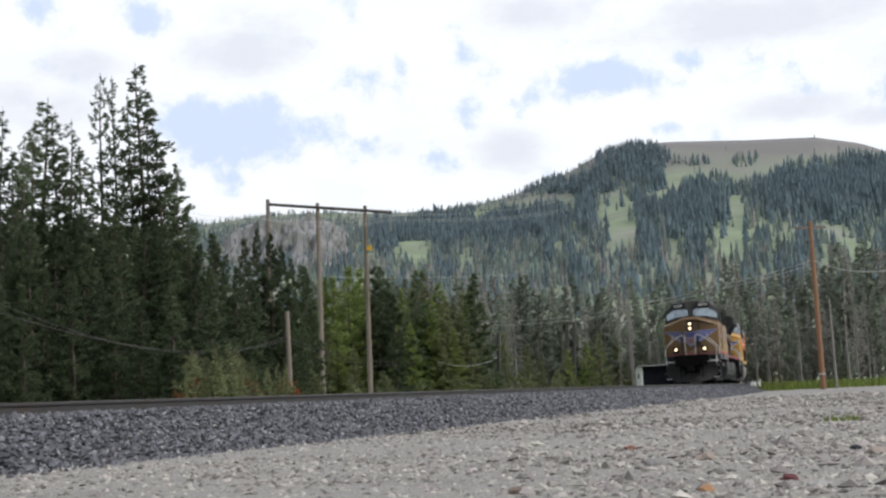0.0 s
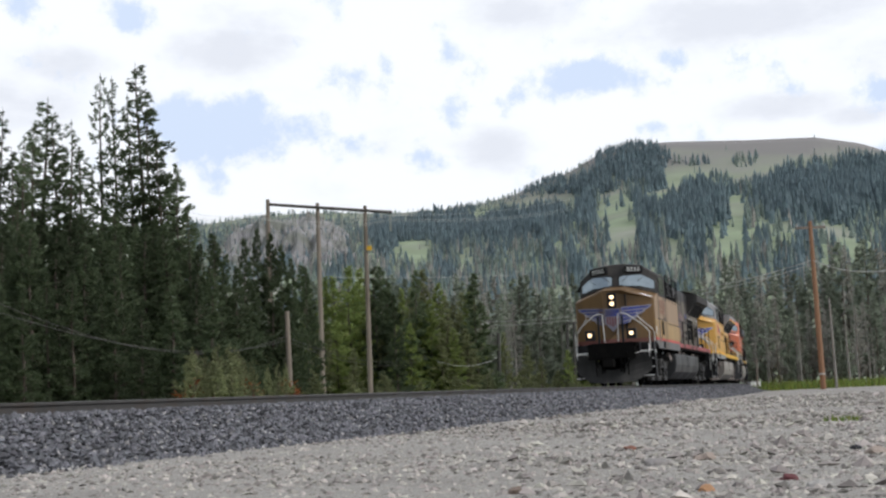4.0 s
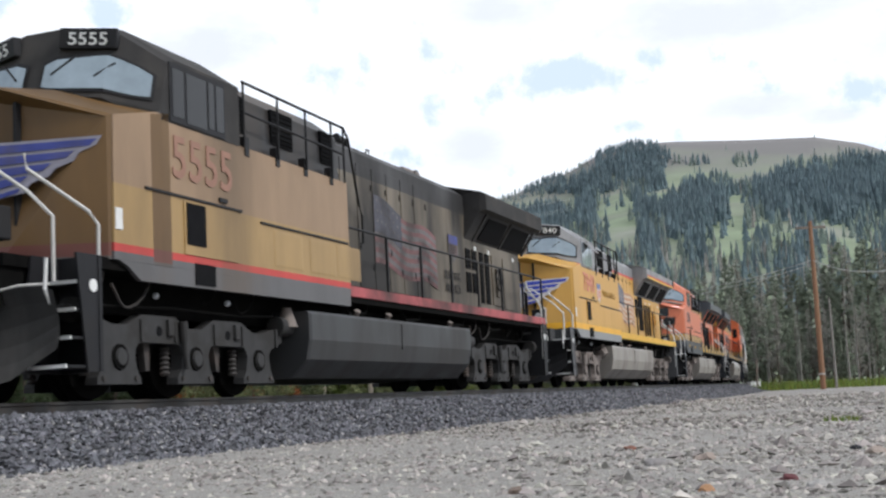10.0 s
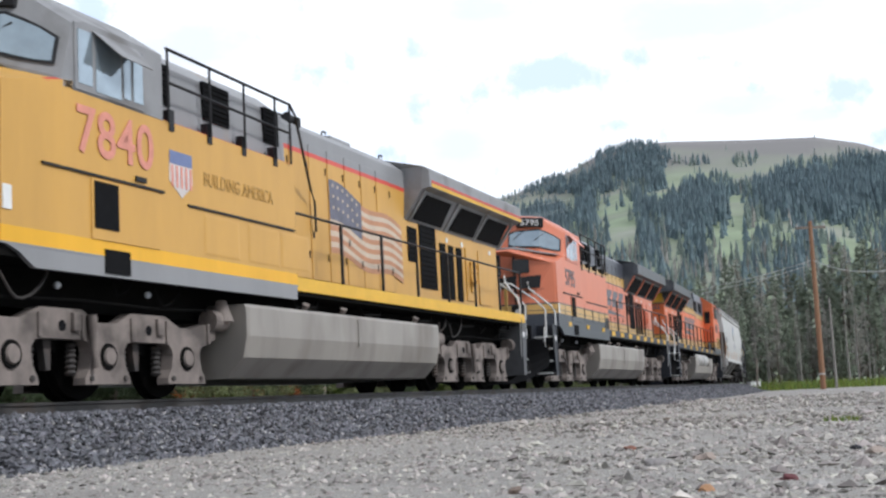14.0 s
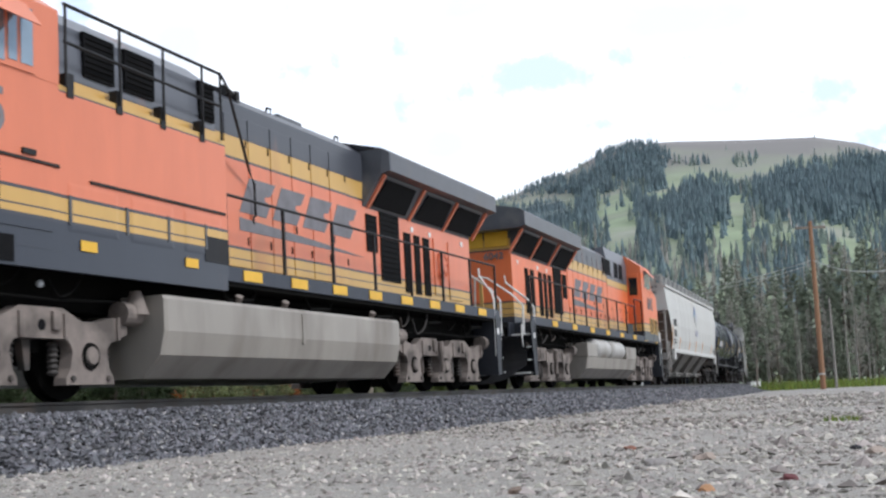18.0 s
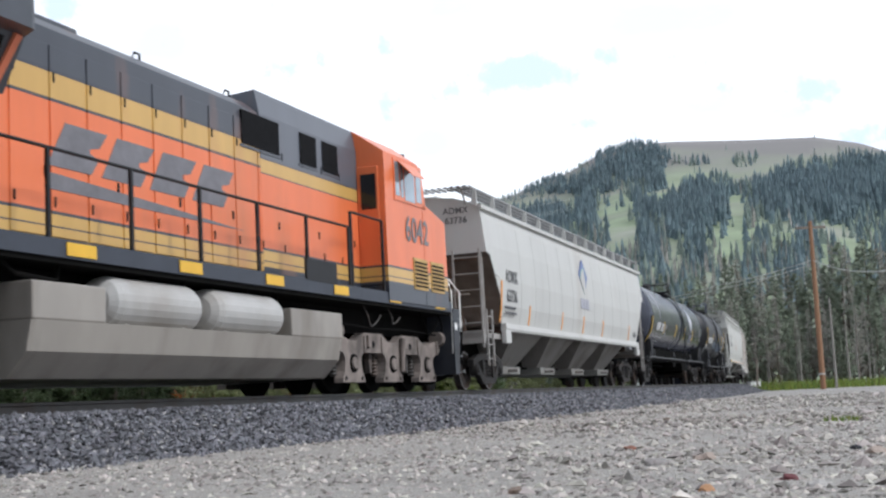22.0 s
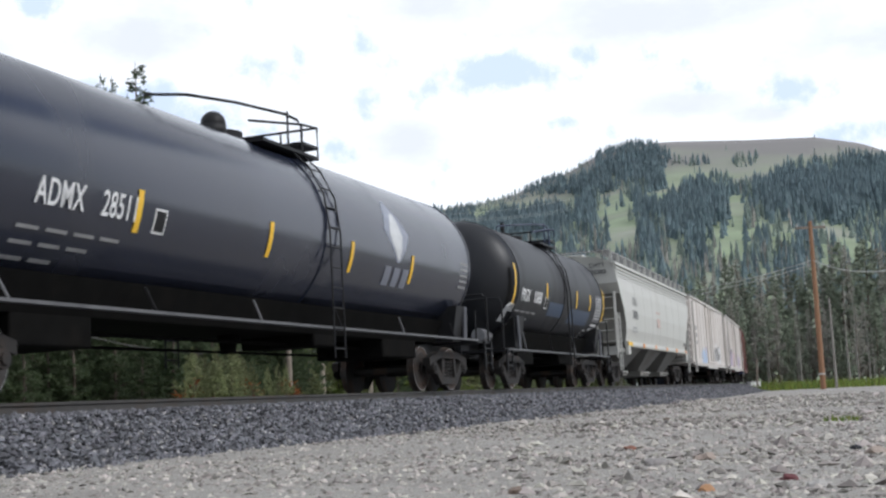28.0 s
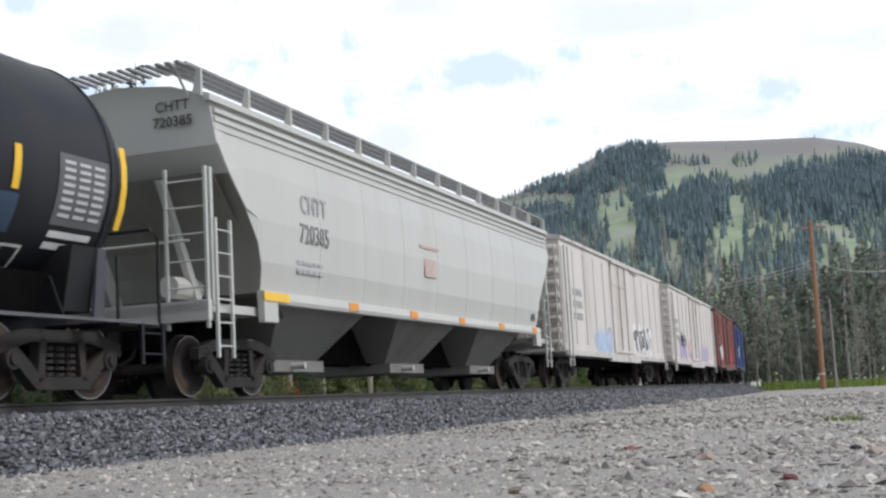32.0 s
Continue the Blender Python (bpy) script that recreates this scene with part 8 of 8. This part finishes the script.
# three-pole transmission frame with a crossbeam
def h_frame():
    d = 105
    tops = [at_view(474, 362, d), at_view(562, 368, d), at_view(646, 373, d)]
    feet = [bearing(480, d), bearing(572, d), bearing(656, d)]
    ob = thing("transmission_frame", Matrix.Translation((*feet[1], 0)), "three weathered wooden poles joined by a dark crossbeam", "power line")
    o = Vector((*feet[1], 0))
    for t, f in zip(tops, feet):
        bm = B()
        cyl(bm, Vector((*f, -0.3)) - o, t + Vector((0, 0, 0.4)) - o, 0.23, 0.16, n=12)
        part("pole", bm, POLEWOOD, ob)
    a, b = tops[0] - o, at_view(694, 376, d) - o
    bm = B()
    tube(bm, [a, b], 0.13, 8)
    part("crossbeam", bm, mat("dark_beam_wood", (0.1, 0.09, 0.085), 0.9, var=0.2), ob)
    for px, py in ((518, 366), (604, 371), (690, 377)):
        bm = B()
        p = at_view(px, py, d) - o
        for k in range(7):
            cyl(bm, p + Vector((0, 0, -0.25 - k * 0.2)), p + Vector((0, 0, -0.37 - k * 0.2)), 0.12, 0.05, n=10)
        part("insulator_string", bm, PORCELAIN, ob)
    bm = B()
    box(bm, -0.2, 0.2, -0.02, 0.02, -0.2, 0.2)
    q = at_view(654, 440, d) - o
    bmesh.ops.translate(bm, vec=q + Vector((0, -0.25, 0)), verts=bm.verts[:])
    part("warning_plate", bm, YELLOW_TRIM, ob)


h_frame()


def wire(points, sag, r, material, label="thin pale power line wire between the poles"):
    """A hanging wire through places of the view (px, py, distance)."""
    pts = []
    P3 = [at_view(*p) for p in points]
    for a, b in zip(P3, P3[1:]):
        for k in range(13):
            t = k / 12
            pts.append(a.lerp(b, t) - Vector((0, 0, sag * 4 * t * (1 - t))))
    bm = B()
    tube(bm, pts, r, 5)
    tagged(part("overhead_wire", bm, material), label, "wire", "overhead wires")


for py0, py1 in ((388, 368), (391, 372), (382, 352)):
    wire([(690, py0, 105), (1010, py1, 190)], 0.6, 0.014, WIRE)
    wire([(690, py0, 105), (470, py0 - 2, 98), (250, py0 - 30, 80)], 0.6, 0.013, WIRE)
wire([(590, 491, 104), (910, 487, 140)], 0.15, 0.02, WIRE)
for py in (460, 467):
    wire([(840, py + 110, 120), (1000, py + 101, 112), (1100, py + 84, 104), (1280, py + 43, 90), (1439, py, 78)], 0.12, 0.022, WIRE, "twin pale wires hanging from the red-brown pole")
wire([(1439, 461, 78), (1600, 474, 60), (1800, 480, 45)], 0.4, 0.022, WIRE, "pale wire running on from the red-brown pole")
wire([(-60, 512, 30), (508, 594, 56)], 1.1, 0.011, WIRE_DARK, "slack dark cable along the line")
wire([(-60, 534, 30), (508, 602, 56)], 0.8, 0.011, WIRE_DARK, "slack dark cable along the line")
wire([(510, 598, 56), (754, 630, 95)], 0.75, 0.012, WIRE_DARK, "slack cable between lineside poles")
wire([(510, 605, 56), (754, 634, 95)], 0.8, 0.012, WIRE_DARK, "slack cable between lineside poles")
wire([(775, 640, 95), (882, 632, 110)], 0.55, 0.014, WIRE, "slack cable between lineside poles")

big, top = pole("utility_pole", 1433, 392, 78, 0.155, POLERED, "leaning red-brown wooden utility pole at the edge of the lot", 1458)
for dz, w in ((0.35, 0.9),):
    bm = B()
    box(bm, top.x - w, top.x + w, top.y - 0.06, top.y + 0.06, top.z - dz - 0.1, top.z - dz + 0.04)
    part("crossarm", bm, POLEWOOD, big)
for dx in (-0.8, 0.0, 0.8):
    bm = B()
    cyl(bm, (top.x + dx, top.y, top.z - 0.31), (top.x + dx, top.y, top.z - 0.1), 0.05, 0.03, n=8)
    part("insulator", bm, PORCELAIN, big)
bm = B()
cyl(bm, (0.0, 0, 0.9), (0.0, 0, 0.98), 0.22, n=12)
part("pole_band", bm, PORCELAIN, big)
pole("utility_pole", 1467, 528, 84, 0.075, SNAG, "thin pale grey leaning pole", 1482)
pole("utility_pole", 508, 551, 56, 0.13, POLEWOOD, "short grey lineside pole", 514)
pole("utility_pole", 44, 640, 46, 0.05, POLEWOOD, "short thin grey post", 46)
p1, t1 = pole("utility_pole", 850, 570, 120, 0.13, POLEWOOD, "grey lineside pole with a short crossarm", 858)
for dz in (0.2, 0.55):
    bm = B()
    box(bm, t1.x - 0.85, t1.x + 0.85, t1.y - 0.06, t1.y + 0.06, t1.z - dz - 0.06, t1.z - dz + 0.06)
    part("crossarm", bm, PORCELAIN if dz < 0.3 else POLEWOOD, p1)
for px in (1004, 1016):
    p2, t2 = pole("utility_pole", px, 570, 130, 0.14, WIRE_DARK, "dark pole with a crossarm among the trees", px + 1)
    bm = B()
    box(bm, t2.x - 0.6, t2.x + 0.6, t2.y - 0.06, t2.y + 0.06, t2.z - 0.25, t2.z - 0.12)
    part("crossarm", bm, WIRE_DARK, p2)
pole("utility_pole", 882, 590, 118, 0.2, WIRE_DARK, "dark stubby pole among the trees", 884)
pole("marker_post", 1339, 636, 92, 0.06, POLEWOOD, "slim grey marker post by the track", 1341, "marker posts")


def relay_shed():
    """Small shed beyond the line: near side painted dark for shade, pale gable end with a round vent, low pitched roof.
    """
    d = 104
    x, y = bearing(1134, d)
    ob = thing("trackside_shed", Matrix.Translation((x, y, 0)) @ Matrix.Rotation(radians(2), 4, "Z") @ Matrix.Translation((1.1, 0, 0)) @ Matrix.Diagonal((0.85, 1, 0.8, 1)), "small trackside shed, white end wall and front painted dark for shade", "shed")
    # near-black wall colour holds the shade on the shed's front
    bm = B()
    box(bm, -1.0, 3.4, -0.06, 2.4, 0.2, 2.9)
    part("dark_wall", bm, mat("shade_dark_cladding", (0.012, 0.013, 0.018), 0.8, var=0.3, spec=0.05), ob)
    bm = B()
    box(bm, -1.12, -1.0, -0.12, 2.46, 0.1, 3.0)
    w = part("white_end_wall", bm, mat("white_cladding", (0.82, 0.83, 0.84), 0.6, var=0.1), ob)
    bm = B()
    cyl(bm, (-1.13, 1.1, 2.0), (-1.16, 1.1, 2.0), 0.3, n=16)
    part("round_vent", bm, BLACK, w)
    bm = B()
    prism(bm, [(-0.3, 2.9), (1.17, 3.02), (2.65, 2.9), (2.65, 2.98), (1.17, 3.1), (-0.3, 2.98)], -1.35, 3.6, "x")
    part("roof", bm, mat("grey_metal_roof", (0.05, 0.052, 0.058), 0.5, var=0.15), ob)
    bm = B()
    box(bm, -1.1, 3.4, 0, 2.4, -0.1, 0.22)
    part("footing", bm, mat("concrete", (0.4, 0.39, 0.37), 0.9), ob)


relay_shed()


def white_box():
    x, y = track(88, 2.35)
    ob = thing("junction_box", Matrix.Translation((x, y, 0.30)) @ Matrix.Rotation(radians(20), 4, "Z"), "small white metal box beside the rail", "junction box")
    bm = B()
    box(bm, -0.42, 0.42, -0.3, 0.3, 0, 0.36, 0.03)
    part("case", bm, WHITE, ob)
    bm = B()
    box(bm, -0.45, 0.45, -0.33, 0.33, 0.34, 0.4, 0.015)
    part("lid", bm, WHITE, ob)


white_box()


# ---- stones ----
def stones(name, spots, material, label, category):
    """Many small broken stones: uneven eight-sided lumps, half sunk."""
    rnd = random.Random(3)
    V, F = [], []
    base = [(1, 0, 0), (0, 1, 0), (-1, 0, 0), (0, -1, 0), (0, 0, 1), (0, 0, -1)]
    tri = [(0, 1, 4), (1, 2, 4), (2, 3, 4), (3, 0, 4), (1, 0, 5), (2, 1, 5), (3, 2, 5), (0, 3, 5)]
    for x, y, z, s, flat in spots:
        a, i = rnd.uniform(0, 6.28), len(V)
        c, sn = math.cos(a), math.sin(a)
        ex, ey, ez = s * rnd.uniform(0.7, 1.3), s * rnd.uniform(0.6, 1.1), s * flat * rnd.uniform(0.6, 1.2)
        ti = rnd.uniform(-0.4, 0.4)
        for bx, by, bz in base:
            px, py, pz = bx * ex * rnd.uniform(0.7, 1.2), by * ey * rnd.uniform(0.7, 1.2), bz * ez * rnd.uniform(0.8, 1.2)
            px += rnd.uniform(-0.25, 0.25) * s
            py += rnd.uniform(-0.25, 0.25) * s
            pz += px * ti
            V.append((x + c * px - sn * py, y + sn * px + c * py, z + pz))
        F += [(i + p, i + q, i + w) for p, q, w in tri]
    me = bpy.data.meshes.new(name)
    me.from_pydata(V, [], F)
    me.materials.append(material)
    return tagged(new(name, me), label, category, kind="stuff")


def ballast_z(w):
    return float(np.interp(w, (0.9, 1.75, 3.2), (RAIL - 0.165, RAIL - 0.19, 0.01)))


def ballast_spots(seed, count, small, large):
    rnd = random.Random(seed)
    out = []
    for _ in range(count):
        s = -2 + 95 * rnd.random() ** 1.7
        w = rnd.uniform(0.84, 3.35) + (rnd.gauss(0, 0.12) if rnd.random() < 0.3 else 0)
        size = rnd.uniform(small, large) * (1 + s / 70)
        x, y = track(s, w)
        out.append((x, y, ballast_z(w) + 0.006 + rnd.uniform(-0.008, 0.022), size, 0.85))
    return out


BALLAST_STONE = mat("crushed_grey_stone", (0.125, 0.125, 0.14), 0.85, var=0.2, scale=20, island=True, obj_random=0.75, hue=0.05)
stones("ballast_stones", ballast_spots(31, 44000, 0.018, 0.046), BALLAST_STONE, "loose blue-grey crushed stones of the ballast bank", "ballast")
BALLAST_PALE = mat("pale_crushed_stone", (0.33, 0.32, 0.315), 0.85, var=0.2, scale=20, island=True, obj_random=0.5, hue=0.06)
stones("ballast_stones", ballast_spots(33, 5200, 0.014, 0.034), BALLAST_PALE, "scattered pale stones among the dark ballast", "ballast")


def gravel_spots():
    rnd = random.Random(32)
    out = []
    for _ in range(64000):
        d = 3.6 + 44 * rnd.random() ** 2.0
        px = rnd.uniform(-60, 1640)
        x, y = bearing(px, d)
        s = rnd.choice((0.004, 0.005, 0.006, 0.008, 0.009, 0.011, 0.014, 0.02)) * rnd.uniform(0.7, 1.4) * (1 + d / 26)
        if px > 900 and rnd.random() < 0.12:
            s *= 1.9
        out.append((x, y, 0.02 + 0.25 * s, s, 0.6))
    return out


def keep_off_track(spots):
    sx = np.array([q[0] for q in spots])
    sy = np.array([q[1] for q in spots])
    keep = []
    ss = np.arange(-20, 80, 0.5)
    tx, ty = np.interp(ss, S_GRID, TRACK_X), np.interp(ss, S_GRID, TRACK_Y)
    for q, x, y in zip(spots, sx, sy):
        k = int(np.argmin((tx - x) ** 2 + (ty - y) ** 2))
        h = float(heading(ss[k]))
        w = (x - tx[k]) * math.cos(h) - (y - ty[k]) * math.sin(h)
        if w > 3.0:
            keep.append(q)
    return keep


GRAVEL_STONE = mat("mixed_gravel_stone", (0.36, 0.332, 0.302), 0.9, var=0.2, scale=20, island=True, obj_random=0.6, hue=0.045)
stones("gravel_stones", keep_off_track(gravel_spots()), GRAVEL_STONE, "loose pale grey, tan and reddish gravel stones", "gravel")


def rock(px, py, size, color, name, label):
    v = sky_dir(px, py)
    k = (0.03 - EYE[2]) / v.z
    x, y = EYE[0] + v.x * k, EYE[1] + v.y * k
    bm = B()
    bmesh.ops.create_icosphere(bm, subdivisions=2, radius=1.0)
    rnd = random.Random(px)
    off = Vector((rnd.random() * 9, rnd.random() * 9, 0))
    for w in bm.verts:
        n = 1 + 0.45 * noise.noise(w.co * 1.3 + off)
        w.co = Vector((w.co.x * n * size, w.co.y * n * size * 0.8, max(-0.3, w.co.z) * n * size * 0.5))
    bmesh.ops.scale(bm, vec=(0.62, 0.62, 0.62), verts=bm.verts[:])
    ob = part("stone", bm, mat(name, color, 0.9, var=0.3, scale=12, bump=0.4, bump_scale=40))
    ob.matrix_basis = Matrix.Translation((x, y, 0.03)) @ Matrix.Rotation(rnd.uniform(0, 6), 4, "Z")
    tagged(ob, label, "stone", "larger stones in the gravel")


for px, py, s, c, nm, lb in ((865, 749, 0.11, (0.2, 0.15, 0.12), "brown_stone", "pointed brown stone standing in the gravel"), (1180, 743, 0.10, (0.2, 0.18, 0.17), "brown_stone", "dull brown stone on the gravel"), (1515, 793, 0.075, (0.03, 0.03, 0.035), "black_stone", "black rounded stone on the gravel"), (1398, 848, 0.085, (0.14, 0.045, 0.05), "maroon_stone", "dark maroon stone on the gravel"), (1163, 822, 0.14, (0.3, 0.28, 0.27), "grey_stone", "flat grey stone on the gravel"), (1248, 812, 0.13, (0.34, 0.28, 0.24), "tan_stone", "flat tan stone on the gravel"), (1115, 795, 0.1, (0.22, 0.1, 0.07), "rusty_stone", "rust-brown stone on the gravel"), (1550, 800, 0.12, (0.3, 0.25, 0.21), "tan_stone", "tan stone on the gravel"), (918, 872, 0.10, (0.22, 0.19, 0.17), "brown_stone", "dull brown stone on the gravel"), (1250, 868, 0.08, (0.45, 0.25, 0.13), "orange_stone", "orange-tan stone on the gravel"), (1365, 780, 0.09, (0.16, 0.14, 0.13), "dark_stone", "dark stone on the gravel"), (1450, 860, 0.09, (0.42, 0.4, 0.38), "pale_stone", "pale stone on the gravel")):
    rock(px, py, s, c, nm, lb)
def motions():
    end = 32.0
    walk(CLOUDS, [(0.0, pose(0, 0, EYE[2])), (16.0, pose(0, 0, EYE[2], 0.35, 0, 2.7)), (32.0, pose(0, 0, EYE[2], 0.7, 0, 5.4))])
    times = [0.0, 2.0, 4.0, 6.0, 8.0, 9.0, 10.0, 11.0, 12.0, 13.0, 14.0, 15.0, 16.0, 17.0, 18.0, 19.0, 20.0, 21.0, 22.0, 23.0, 24.0, 25.0, 26.0, 27.0, 28.0, 29.0, 30.0, 31.0, 32.0]
    for car, front, length, wheels, flip in TRAIN:
        walk(car, [(t, car_pose(t, front, length, flip)) for t in times])
        roll = [k * end / 240 for k in range(241)]
        for wheel, x, r in wheels:
            sign = -1 if flip else 1
            walk(wheel, [(t, Matrix.Translation((x, 0, r)) @ Matrix.Rotation(sign * (LEAD[0] - lead_s(t)) / r, 4, "Y")) for t in roll])


motions()
